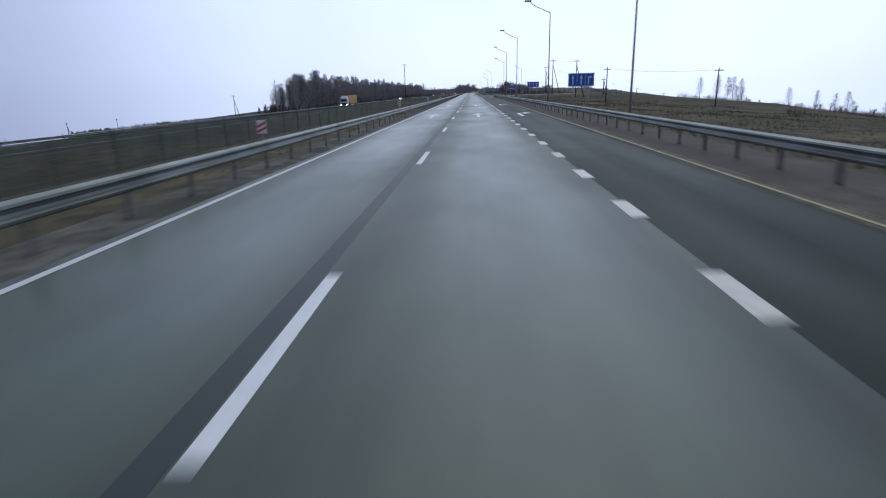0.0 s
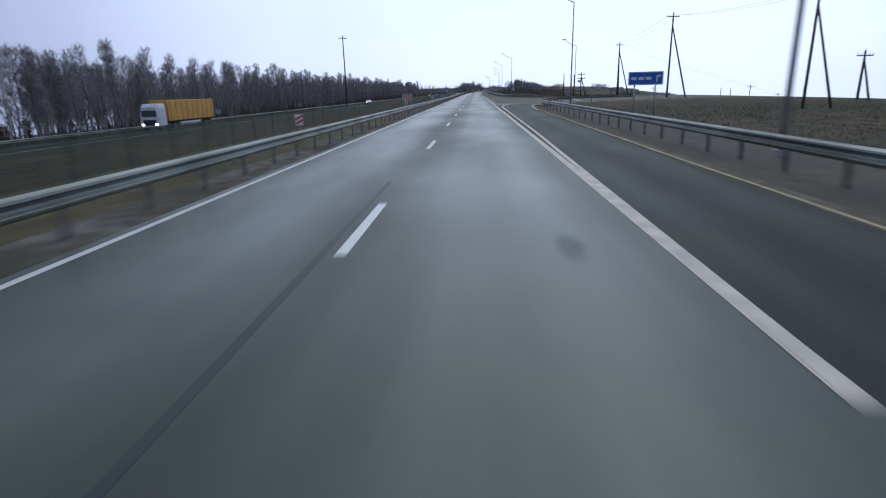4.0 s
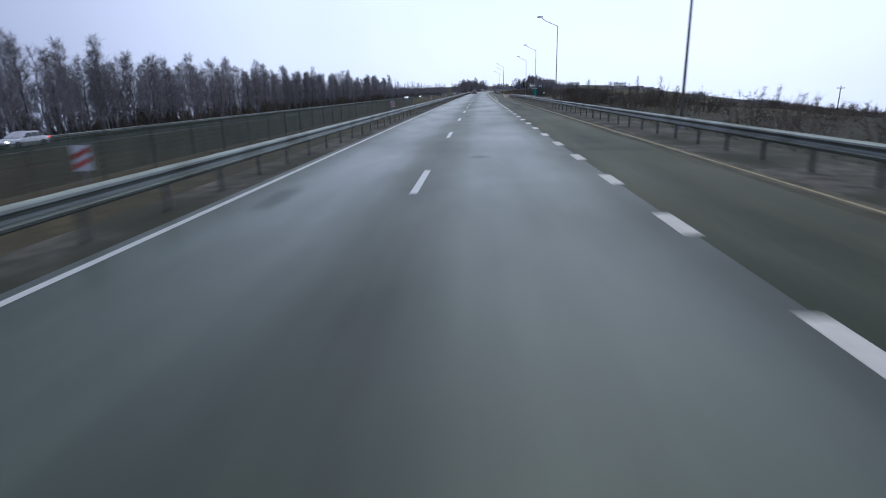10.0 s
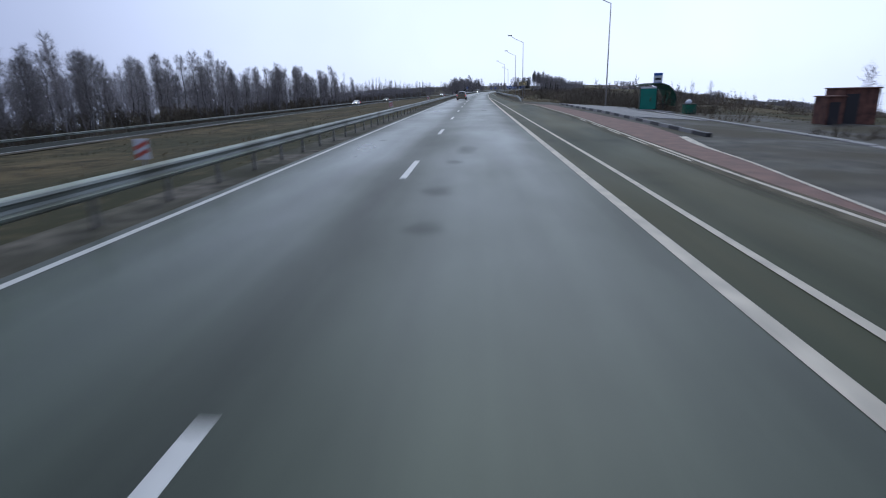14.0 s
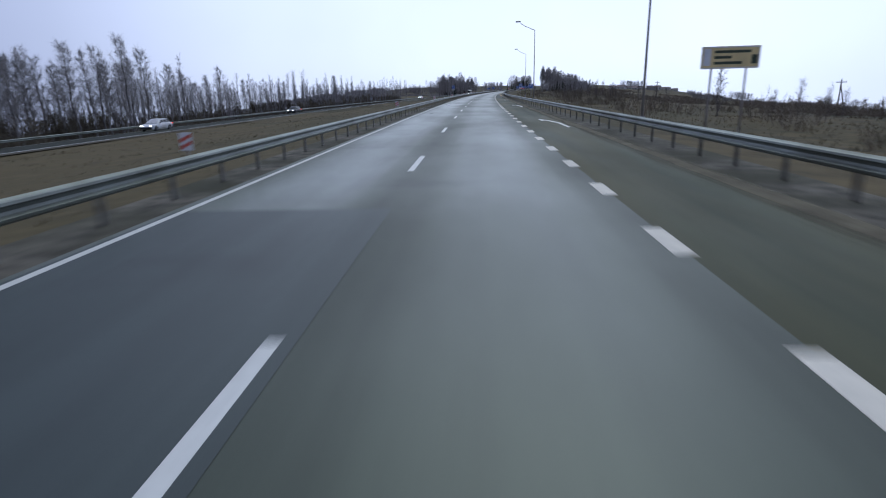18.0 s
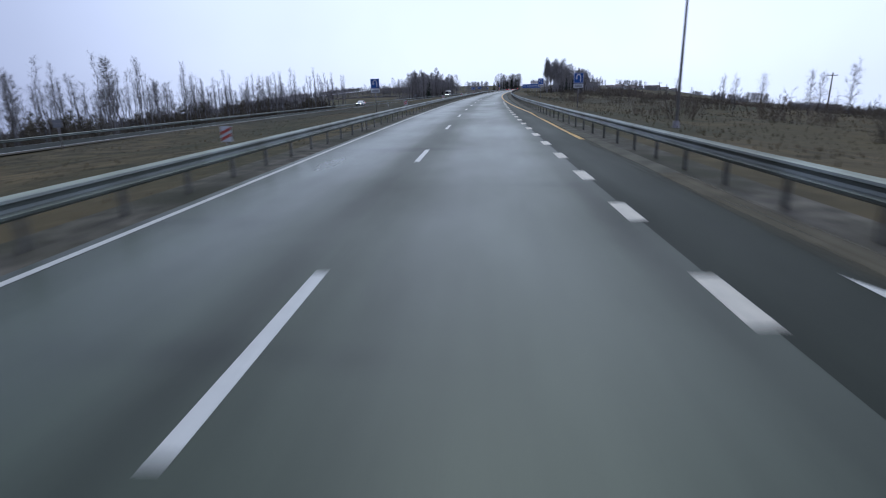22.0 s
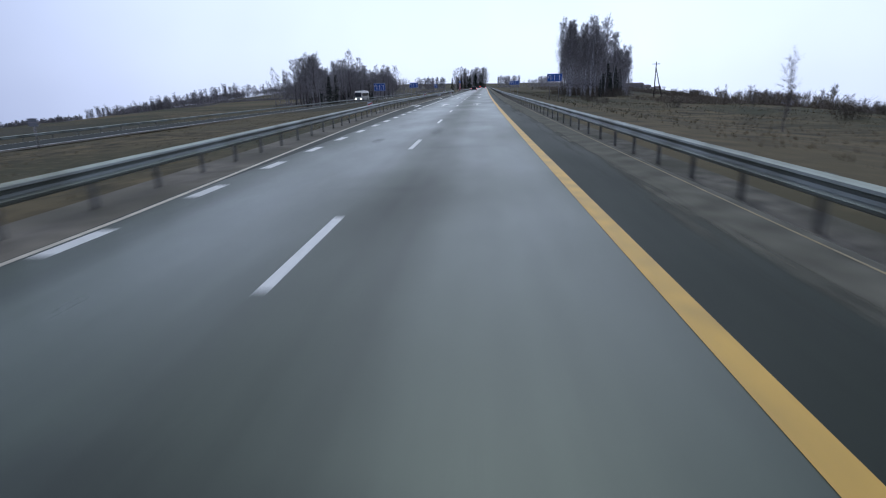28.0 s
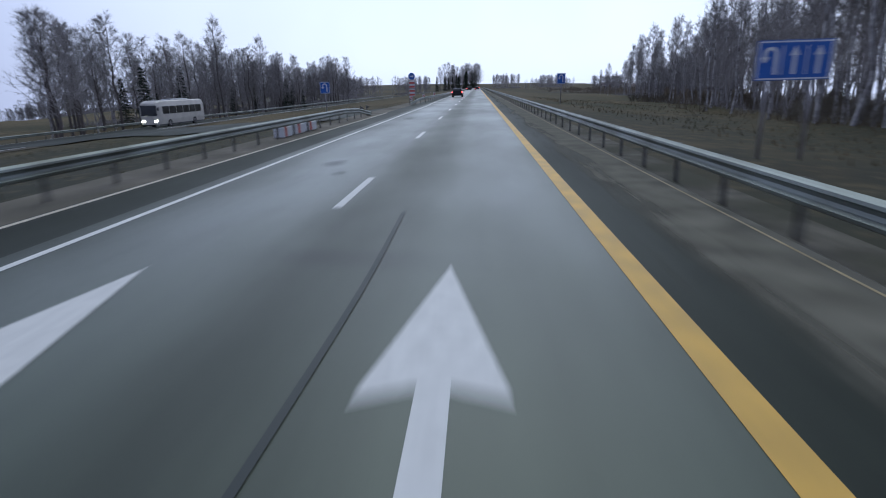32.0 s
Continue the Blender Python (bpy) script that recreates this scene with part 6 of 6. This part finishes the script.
ob = part("beam", boxes((-2.4, 2.4, -0.12, 0.12, -0.1, 0.1), bevel=0.015), M_LOG, pile, "long beam leaning on the heap")
ob.matrix_basis = pose(-2.4, 0.2, 0.75, 0, 24, 10)
for k in range(3):
    root = tagged(part("concrete_block", boxes((-0.21, 0.21, -0.6, 0.6, 0, 0.42), bevel=0.04), M_SIGNW), "white concrete block with a red end beside the rail", "concrete block", "blocks by the gap")
    root.matrix_world = stand(964.6 + 1.75 * k, -8.58, 0.0, 2 - 2 * k)
    part("red_band", boxes((-0.215, 0.215, -0.45, -0.15, 0.03, 0.425), bevel=0.01), M_RED, root)
for k in range(4):
    root = tagged(part("concrete_block", boxes((-0.2, 0.2, -0.45, 0.45, 0, 0.42), bevel=0.04), M_SIGNW), "white painted concrete block behind the median rail", "concrete block", "blocks behind the rail")
    root.matrix_world = stand(947.6 + 1.25 * k, -9.5, -0.19, 3 * k)
tagged(strip("turning_place", 984, 1003, -40, shift(LEFT_EDGE, 0.0), lambda s, w: np.where(w > -10, -0.002, ground_z(s, w) + 0.03), M_NEW, step=3, cols=10), "dark asphalt turning place through the median", "road", kind="structure")

# small white posts in the median
for s, w in ((215, -22.5), (303, -19.5), (432, -19.8), (769, -22.6)):
    root = thing("delineator", stand(s, w, float(ground_z(s, w)) - 0.05), "short white plastic roadside post with a black band", "delineator", "posts in the median")
    part("post", boxes((-0.06, 0.06, -0.05, 0.05, 0, 0.95), bevel=0.02), M_SIGNW, root)
    part("band", boxes((-0.063, 0.063, -0.053, 0.053, 0.68, 0.82), bevel=0.004), M_DARK, root)

# ---- vehicles ----
def loft(sections, close=True):
    """Body from cross sections: each a y and a half outline of (x, z), mirrored."""
    bm = bmesh.new()
    rings = []
    for y, half in sections:
        full = [(x, z) for x, z in half] + [(-x, z) for x, z in half[::-1]]
        rings.append([bm.verts.new((x, y, z)) for x, z in full])
    n = len(rings[0])
    for a, b in zip(rings, rings[1:]):
        for i in range(n):
            bm.faces.new((a[i], a[(i + 1) % n], b[(i + 1) % n], b[i]))
    if close:
        bm.faces.new(rings[0][::-1])
        bm.faces.new(rings[-1])
    return bm


def wheel(root, x, y, r, wdt=0.22, rim=M_POLE):
    w = part("wheel", tubes(((x - wdt / 2, y, r), (x + wdt / 2, y, r), r, r), n=20), M_RUBBER, root)
    sx = 1 if x > 0 else -1
    part("rim", tubes(((x + sx * (wdt / 2 - 0.02), y, r), (x + sx * (wdt / 2 + 0.012), y, r), r * 0.64, r * 0.56), n=14), rim, w)
    for k in range(5):
        a = 2 * math.pi * k / 5
        part("spoke", tubes(((x + sx * (wdt / 2 + 0.013), y, r), (x + sx * (wdt / 2 + 0.016), y + 0.5 * r * math.cos(a), r + 0.5 * r * math.sin(a)), 0.028, 0.028), n=5), M_DARK, w)


def car_body(root, L, W, H, paint, lower, tail):
    """Lower shell, cabin with pillars, glass, lamps. Local y runs forward, origin at the rear."""
    h = W / 2
    hull = lambda k, top, b=0.22: [(h * 0.90 * k, b), (h * 0.98 * k, b + 0.16), (h * k, 0.62), (h * 0.985 * k, 0.80), (h * 0.93 * k, top)]
    part("body", loft([(0.0, hull(0.90, 0.90, 0.34)), (0.10, hull(0.97, 0.95, 0.28)), (0.7, hull(1.0, 0.98)), (L * 0.62, hull(1.0, 0.97)), (L * 0.82, hull(0.985, 0.88)), (L * 0.95, hull(0.93, 0.76)), (L, hull(0.80, 0.64, 0.32))]), paint, root, smooth=False)
    cab = lambda k, top, k2: [(h * 0.95 * k, 0.93), (h * 0.92 * k, 1.05), (h * k2, top - 0.05), (h * k2 * 0.86, top)]
    r0, lean = 0.55, 0.42
    part("cabin", loft([(r0, cab(0.96, 1.10, 0.86)), (r0 + lean, cab(0.98, H - 0.03, 0.78)), (L * 0.30, cab(1.0, H, 0.76)), (L * 0.52, cab(1.0, H - 0.02, 0.76)), (L * 0.70, cab(0.97, 1.02, 0.84))]), paint, root)
    # rear window on the slope
    y0, z0, y1, z1 = r0 + 0.02, 1.12, r0 + lean - 0.03, H - 0.09
    bm = bmesh.new()
    d = 0.018
    q = [(-h * 0.84, y0 - d, z0), (h * 0.84, y0 - d, z0), (h * 0.72, y1 - d, z1), (-h * 0.72, y1 - d, z1)]
    v = [bm.verts.new(p) for p in q] + [bm.verts.new((x, y + 0.02, z)) for x, y, z in q]
    bm.faces.new(v[:4])
    for i in range(4):
        bm.faces.new((v[(i + 1) % 4], v[i], v[4 + i], v[4 + (i + 1) % 4]))
    part("rear_window", bm, M_CGLASS, root)
    for sx in (-1, 1):
        for a, b in ((0.13, 0.235), (0.25, 0.40), (0.415, 0.585)):
            bm = bmesh.new()
            ya, yb = L * a + 0.1, L * b + 0.1
            tb = yb - (0.0 if b < 0.5 else 0.35)
            ta = ya + (0.12 if a < 0.2 else 0.0)
            q = [(sx * (h * 0.945), ya, 1.03), (sx * (h * 0.945), yb, 1.03), (sx * (h * 0.80), tb, H - 0.13), (sx * (h * 0.80), ta, H - 0.13)]
            v = [bm.verts.new((x + sx * 0.012, y, z)) for x, y, z in q]
            bm.faces.new(v if sx > 0 else v[::-1])
            part("side_window", bm, M_CGLASS, root)
        part("roof_rail", tubes(((sx * h * 0.66, L * 0.12, H + 0.02), (sx * h * 0.66, L * 0.5, H + 0.03), 0.018, 0.018), n=6), M_DARK, root)
        part("mirror", boxes((sx * (h + 0.02) - 0.09, sx * (h + 0.02) + 0.09, L * 0.60, L * 0.60 + 0.10, 0.98, 1.12), bevel=0.02), M_DARK, root)
        part("tail_light", boxes((sx * h * 0.90 - 0.09, sx * h * 0.90 + 0.06, -0.03, 0.14, 0.77, 0.90), bevel=0.02), tail, root)
        part("headlight", boxes((sx * h * 0.66 - 0.16, sx * h * 0.66 + 0.12, L - 0.14, L - 0.02, 0.60, 0.74), bevel=0.02), M_HEADL, root)
        for y in (0.85, L - 0.85):
            wheel(root, sx * (h - 0.10), y, 0.32)
            part("arch", tubes(((sx * (h - 0.02), y, 0.33), (sx * (h + 0.006), y, 0.33), 0.37, 0.37), n=18), M_DARK, root)
    part("rear_bumper", boxes((-h * 0.93, h * 0.93, -0.10, 0.09, 0.36, 0.60), bevel=0.04), lower, root, "mud-caked bumper")
    part("front_bumper", boxes((-h * 0.84, h * 0.84, L - 0.1, L + 0.06, 0.30, 0.52), bevel=0.04), lower, root)
    part("plate_recess", boxes((-0.27, 0.27, -0.04, 0.0, 0.70, 0.81), bevel=0.005), lower, root)
    part("tailgate", boxes((-h * 0.80, h * 0.80, -0.03, 0.06, 0.60, 1.09), bevel=0.02), lower, root, "dirty tailgate panel")


def slab(quad, off, thick=0.02):
    """A thin four-cornered panel set proud of a surface along an offset."""
    bm = bmesh.new()
    o = Vector(off)
    n = o.normalized() * thick
    v = [bm.verts.new(Vector(p) + o) for p in quad] + [bm.verts.new(Vector(p) + o - n) for p in quad]
    bm.faces.new(v[:4])
    bm.faces.new(v[:3:-1])
    for i in range(4):
        bm.faces.new((v[(i + 1) % 4], v[i], v[4 + i], v[4 + (i + 1) % 4]))
    bmesh.ops.recalc_face_normals(bm, faces=bm.faces)
    return bm


def estate_body(root, L, W, H, paint, lower):
    """Estate car with a rounded, tapering tail. Local y runs forward, origin at the rear."""
    h = W / 2

    def sec(k, b, belt, top, rk):
        """Half outline: sill, flank, belt, window line, roof edge, roof middle."""
        up = max(top - belt, 0.02)
        return [(h * 0.84 * k, b), (h * 0.96 * k, b + 0.12), (h * k, 0.55), (h * 0.99 * k, 0.74), (h * 0.95 * k, belt), (h * (0.93 * 0.35 + rk * 0.65) * k, belt + 0.62 * up),
                (h * rk * k, belt + 0.90 * up), (h * rk * 0.88 * k, belt + 0.985 * up), (h * 0.3, belt + 1.02 * up)]
    rings = [(-0.04, sec(0.86, 0.40, 0.84, 0.86, 0.86)), (0.02, sec(0.94, 0.33, 0.92, 0.96, 0.84)), (0.09, sec(0.97, 0.28, 0.94, 1.12, 0.80)), (0.24, sec(0.99, 0.25, 0.95, H - 0.10, 0.735)), (0.33, sec(0.995, 0.23, 0.95, H - 0.045, 0.715)),
             (0.6, sec(1.0, 0.22, 0.95, H - 0.01, 0.71)), (1.5, sec(1.0, 0.2, 0.945, H, 0.71)), (2.35, sec(1.0, 0.2, 0.935, H - 0.02, 0.71)), (2.75, sec(1.0, 0.2, 0.93, H - 0.10, 0.70)), (3.42, sec(0.99, 0.2, 0.92, 0.97, 0.80)),
             (4.1, sec(0.97, 0.2, 0.83, 0.86, 0.82)), (4.5, sec(0.92, 0.24, 0.74, 0.77, 0.82)), (L, sec(0.78, 0.3, 0.62, 0.65, 0.8))]
    body = part("body", loft(rings), paint, root, smooth=True)
    for p in body.data.polygons:
        p.use_smooth = p.normal.y > -0.5
    # the tailgate follows the tail's slope: dusty panel below, dusty window above
    yz = lambda z: float(np.interp(z, [0.40, 0.86, 0.96, 1.12, H - 0.10, H - 0.045], [-0.04, -0.04, 0.02, 0.09, 0.24, 0.33]))
    gate = part("tailgate", slab([(-h * 0.83, -0.04, 0.52), (h * 0.83, -0.04, 0.52), (h * 0.80, -0.03, 0.90), (-h * 0.80, -0.03, 0.90)], (0, -0.03, 0.0), 0.05), lower, root, "dust-covered tailgate panel")
    part("tailgate_shoulder", slab([(-h * 0.80, -0.03, 0.905), (h * 0.80, -0.03, 0.905), (h * 0.775, 0.045, 1.0), (-h * 0.775, 0.045, 1.0)], (0, -0.034, 0.012), 0.05), lower, gate)
    rear = part("rear_window", slab([(-h * 0.765, yz(1.01), 1.01), (h * 0.765, yz(1.01), 1.01), (h * 0.655, yz(H - 0.09), H - 0.09), (-h * 0.655, yz(H - 0.09), H - 0.09)], (0, -0.03, 0.014), 0.03), M_DUSTGLASS, root, "dust-covered rear window")
    part("roof_edge", slab([(-h * 0.655, yz(H - 0.085), H - 0.085), (h * 0.655, yz(H - 0.085), H - 0.085), (h * 0.63, yz(H - 0.05), H - 0.05), (-h * 0.63, yz(H - 0.05), H - 0.05)], (0, -0.035, 0.016), 0.03), M_DARK, root, "thin black edge above the rear window")
    for sx in (-1, 1):
        part("rear_pillar", slab([(sx * h * 0.84, -0.03, 0.90), (sx * h * 0.93, 0.02, 0.92), (sx * h * 0.735, 0.26, H - 0.12), (sx * h * 0.66, 0.25, H - 0.10)], (sx * 0.004, -0.028, 0.012), 0.03), lower, root, "dusty pillar beside the rear window")
        side = lambda y, z: (sx * h * (0.955 - 0.225 * (z - 0.95) / (H - 1.0)), y, z)
        for q in (((0.55, 1.0), (1.18, 0.99), (1.18, H - 0.13), (0.72, H - 0.15)), ((1.25, 0.99), (2.0, 0.98), (2.0, H - 0.12), (1.25, H - 0.13)), ((2.07, 0.98), (3.0, 0.97), (2.62, H - 0.16), (2.07, H - 0.13))):
            part("side_window", slab([side(y, z) for y, z in q], (sx * 0.012, 0, 0.003), 0.02), M_CGLASS, root)
        part("roof_rail", tubes(((sx * h * 0.60, 0.5, H + 0.012), (sx * h * 0.60, 2.3, H + 0.015), 0.016, 0.016), n=6), M_DARK, root)
        part("mirror", boxes((sx * (h + 0.05) - 0.09, sx * (h + 0.05) + 0.09, 2.75, 2.87, 0.96, 1.10), bevel=0.03), M_DARK, root)
        part("mirror_arm", boxes((sx * h * 0.97 - 0.05, sx * h * 0.97 + 0.05, 2.79, 2.84, 0.97, 1.0)), M_DARK, root)
        part("tail_light", boxes((sx * h * 0.875 - 0.075, sx * h * 0.875 + 0.06, -0.055, 0.10, 0.70, 0.82), bevel=0.03), M_TAIL, root)
        part("headlight", boxes((sx * h * 0.66 - 0.16, sx * h * 0.66 + 0.10, L - 0.24, L - 0.05, 0.56, 0.68), bevel=0.03), M_SIGNW, root)
        part("door_line", slab([(sx * h, 1.22, 0.34), (sx * h, 1.235, 0.34), (sx * h * 0.965, 1.235, 0.93), (sx * h * 0.965, 1.22, 0.93)], (sx * 0.008, 0, 0), 0.01), M_DARK, root)
        for y in (1.45, 2.4):
            part("door_handle", boxes((sx * h * 0.985 - 0.012, sx * h * 0.985 + 0.03, y, y + 0.17, 0.82, 0.85), bevel=0.006), M_DARK, root)
        part("sill", boxes((sx * h * 0.95 - 0.05, sx * h * 0.95 + 0.02, 1.15, 3.5, 0.2, 0.34), bevel=0.03), lower, root, "mud-splashed sill")
        for y in (0.82, L - 0.93):
            part("arch", tubes(((sx * (h - 0.06), y, 0.33), (sx * (h + 0.004), y, 0.33), 0.375, 0.36), n=20), M_DARK, root)
            wheel(root, sx * (h - 0.095), y, 0.315)
    part("rear_bumper", boxes((-h * 0.93, h * 0.93, -0.11, 0.10, 0.25, 0.525), bevel=0.07), M_MUD, root, "mud-caked brown rear bumper")
    part("front_bumper", boxes((-h * 0.8, h * 0.8, L - 0.12, L + 0.05, 0.28, 0.5), bevel=0.05), paint, root)
    part("underbody", boxes((-h * 0.8, h * 0.8, 0.1, L - 0.3, 0.17, 0.36)), M_DARK, root)
    part("plate_recess", boxes((-0.27, 0.27, -0.085, -0.06, 0.66, 0.77), bevel=0.005), M_DUSTGLASS, gate)
    part("handle_strip", boxes((-0.38, 0.38, -0.095, -0.06, 0.835, 0.875), bevel=0.008), M_DARK, gate, "dark trim strip with the tailgate grip")
    part("wiper", tubes(((0.02, yz(1.03) - 0.06, 1.03), (-0.40, yz(1.05) - 0.055, 1.05), 0.013, 0.008), n=5), M_DARK, rear)
    # the wiper's cleaned arcs in the dust
    bm = bmesh.new()
    for r0, r1 in ((0.17, 0.235), (0.31, 0.455)):
        o = arc(0.0, 0.0, r0, r1, 0.12, math.pi - 0.12)
        v = [bm.verts.new((x * 1.1, yz(1.05 + z * 0.66) - 0.036, 1.05 + z * 0.66 + 0.014)) for x, z in o]
        for i in range(9):
            bm.faces.new((v[i], v[i + 1], v[18 - i], v[19 - i]))
    part("wiped_arc", bm, M_CGLASS, rear, "clear arcs left by the wiper")


M_MUD = material("brown_mud", (0.30, 0.225, 0.130), 0.9, vary=0.3, scale=3, bump=0.3, bump_scale=25)


def wagon(s, w, label, group, paint=M_SILVER, lower=M_DIRT, turn=0.0, z=0.0, estate=True, tail=M_TAIL):
    root = thing("estate_car" if estate else "car", stand(s, w, z, turn), label, "car", group)
    if estate:
        estate_body(root, 4.7, 1.72, 1.45, paint, lower)
    else:
        car_body(root, 4.75, 1.82, 1.50, paint, lower, tail)
    return root


wagon(513.3, -2.95, "silver estate car with a mud-caked tail and lit tail lights", "cars on the road")
M_BLACKCAR = material("dark_car_paint", (0.03, 0.032, 0.036), 0.3, vary=0.15, scale=2)
wagon(1040, -3.6, "dark car far ahead with lit tail lights", "cars on the road", M_BLACKCAR, M_DARK, estate=False, tail=M_BRAKE)
for s, w in ((1190, -3.9), (1210, -0.2), (1236, -3.8), (1262, -0.1)):
    wagon(s, w, "distant car in the queue with red tail lights", "queue far ahead", M_BLACKCAR, M_DARK, estate=False, tail=M_BRAKE)
for s, lab in ((344, "grey car with bright headlights on the opposite carriageway"), (603, "pale car with bright headlights on the opposite carriageway"), (655, "dark car with headlights on beyond the median"), (822, "silver car with bright headlights beyond the median")):
    w = -42.6
    wagon(s, w, lab, "oncoming cars", M_SILVER if "dark" not in lab else M_BLACKCAR, M_DARK, turn=180, z=float(ground_z(s, w)), estate=False)


def truck(s, w):
    z = float(ground_z(s, w))
    root = thing("articulated_truck", stand(s, w, z, 180), "white lorry cab pulling a yellow tarpaulin trailer", "truck")
    part("cab", loft([(13.9, [(1.2, 0.75), (1.22, 1.9), (1.2, 3.0), (1.05, 3.55)]), (15.4, [(1.2, 0.6), (1.22, 1.9), (1.2, 3.0), (1.0, 3.5)]), (15.95, [(1.15, 0.55), (1.18, 1.6), (1.1, 2.6), (0.95, 3.1)])]), M_LORRY, root)
    part("windscreen", boxes((-1.0, 1.0, 15.84, 15.99, 1.9, 2.7), bevel=0.03), M_CGLASS, root)
    part("grille", boxes((-0.9, 0.9, 15.9, 16.0, 0.75, 1.5), bevel=0.03), M_DARK, root)
    tr = part("trailer_tilt", boxes((-1.25, 1.25, 0, 13.4, 1.2, 3.95), bevel=0.05), M_TARP, root)
    for k in range(9):
        part("tilt_strap", boxes((-1.265, 1.265, 0.7 + 1.5 * k, 0.76 + 1.5 * k, 1.22, 3.9)), M_DARK, tr)
    part("chassis", boxes((-0.5, 0.5, 0.1, 15.0, 0.8, 1.18)), M_DARK, root)
    part("side_guard", boxes((-1.2, -1.15, 4.5, 10.5, 0.5, 1.0), (1.15, 1.2, 4.5, 10.5, 0.5, 1.0)), M_LORRY, root)
    for sx in (-1, 1):
        for y in (1.6, 2.9, 4.2, 12.0, 15.0):
            wheel(root, sx * 1.05, y, 0.5, 0.3)
        part("headlight", boxes((sx * 0.9 - 0.16, sx * 0.9 + 0.16, 15.95, 16.02, 0.8, 1.0), bevel=0.02), M_HEADL, root)


truck(204.0, -42.8)


def bus(s, w):
    z = float(ground_z(s, w))
    root = thing("coach", stand(s, w, z, 180), "cream and white coach with dark windows and lit headlamps", "bus")
    prof = lambda k, t: [(1.2 * k, 0.4), (1.25 * k, 1.0), (1.25 * k, 2.6), (1.12 * k, t - 0.1), (0.9 * k, t)]
    part("body", loft([(0, prof(0.97, 3.15)), (0.3, prof(1, 3.3)), (10.8, prof(1, 3.3)), (11.5, prof(0.96, 3.1)), (11.8, prof(0.9, 2.9))]), M_CREAM, root)
    for sx in (-1, 1):
        for k in range(6):
            part("side_window", boxes((sx * 1.24 - 0.02, sx * 1.24 + 0.025, 0.8 + 1.68 * k, 2.38 + 1.68 * k, 1.65, 2.6), bevel=0.008), M_CGLASS, root)
        for y in (2.9, 9.3):
            wheel(root, sx * 1.1, y, 0.48, 0.3)
        part("headlight", boxes((sx * 0.85 - 0.2, sx * 0.85 + 0.2, 11.72, 11.86, 0.7, 0.95), bevel=0.03), M_HEADL, root)
        part("mirror", boxes((sx * 1.32 - 0.1, sx * 1.32 + 0.1, 11.8, 11.95, 2.1, 2.5), bevel=0.03), M_DARK, root)
    part("windscreen", boxes((-1.05, 1.05, 11.66, 11.84, 1.45, 2.75), bevel=0.05), M_CGLASS, root)
    part("roof_unit", boxes((-0.7, 0.7, 3, 7.5, 3.3, 3.45), bevel=0.05), M_LORRY, root)
    part("skirt", boxes((-1.22, 1.22, 0.5, 11.5, 0.3, 0.42)), M_DARK, root)


bus(1022, -41.0)


# ---- far village on the hill ----
M_PLASTER = material("pale_plaster", (0.52, 0.50, 0.46), 0.85, vary=0.15, scale=0.6, random_tint=0.25)
M_ROOFTIN = material("dull_roof_sheet", (0.16, 0.12, 0.11), 0.6, vary=0.2, scale=0.8, random_tint=0.35)


def far_house(s, w, length, depth, height, turn, label):
    """A small distant house: walls, gabled roof, chimney, a row of windows."""
    z = min(float(ground_z(s + dx, w + dy)) for dx in (-8, 8) for dy in (-12, 12))
    root = thing("far_building", stand(s, w, z, turn), label, "building", "village on the far hill")
    part("wall", boxes((-length / 2, length / 2, -depth / 2, depth / 2, -2.0, height)), M_PLASTER, root)
    bm = bmesh.new()
    e = 0.5
    prof = [(-depth / 2 - e, height + 0.01), (depth / 2 + e, height + 0.01), (0, height + 0.42 * depth)]
    a = [bm.verts.new((-length / 2 - e, y, zz)) for y, zz in prof]
    b = [bm.verts.new((length / 2 + e, y, zz)) for y, zz in prof]
    bm.faces.new(a)
    bm.faces.new(b[::-1])
    for i in range(3):
        j = (i + 1) % 3
        bm.faces.new((a[i], b[i], b[j], a[j]))
    roof = part("roof", bm, M_ROOFTIN, root)
    part("chimney", boxes((length * 0.2, length * 0.2 + 0.7, -0.35, 0.35, height + 0.2 * depth, height + 0.5 * depth)), M_CONC, roof)
    n = max(2, int(length / 5))
    for k in range(n):
        x = -length / 2 + (k + 0.5) * length / n
        part("window", boxes((x - 0.8, x + 0.8, -depth / 2 - 0.06, -depth / 2 - 0.005, 0.55 * height - 0.75, 0.55 * height + 0.75)), M_CGLASS, root)


g = np.random.RandomState(91)
for k in range(15):
    far_house(1600 + 26 * k + g.uniform(-12, 12), 150 + 13 * k + g.uniform(-20, 20), g.uniform(9, 15), g.uniform(7, 9), g.uniform(3.2, 5.5), g.uniform(-35, 35), "small pale house with a dull gabled roof far away")
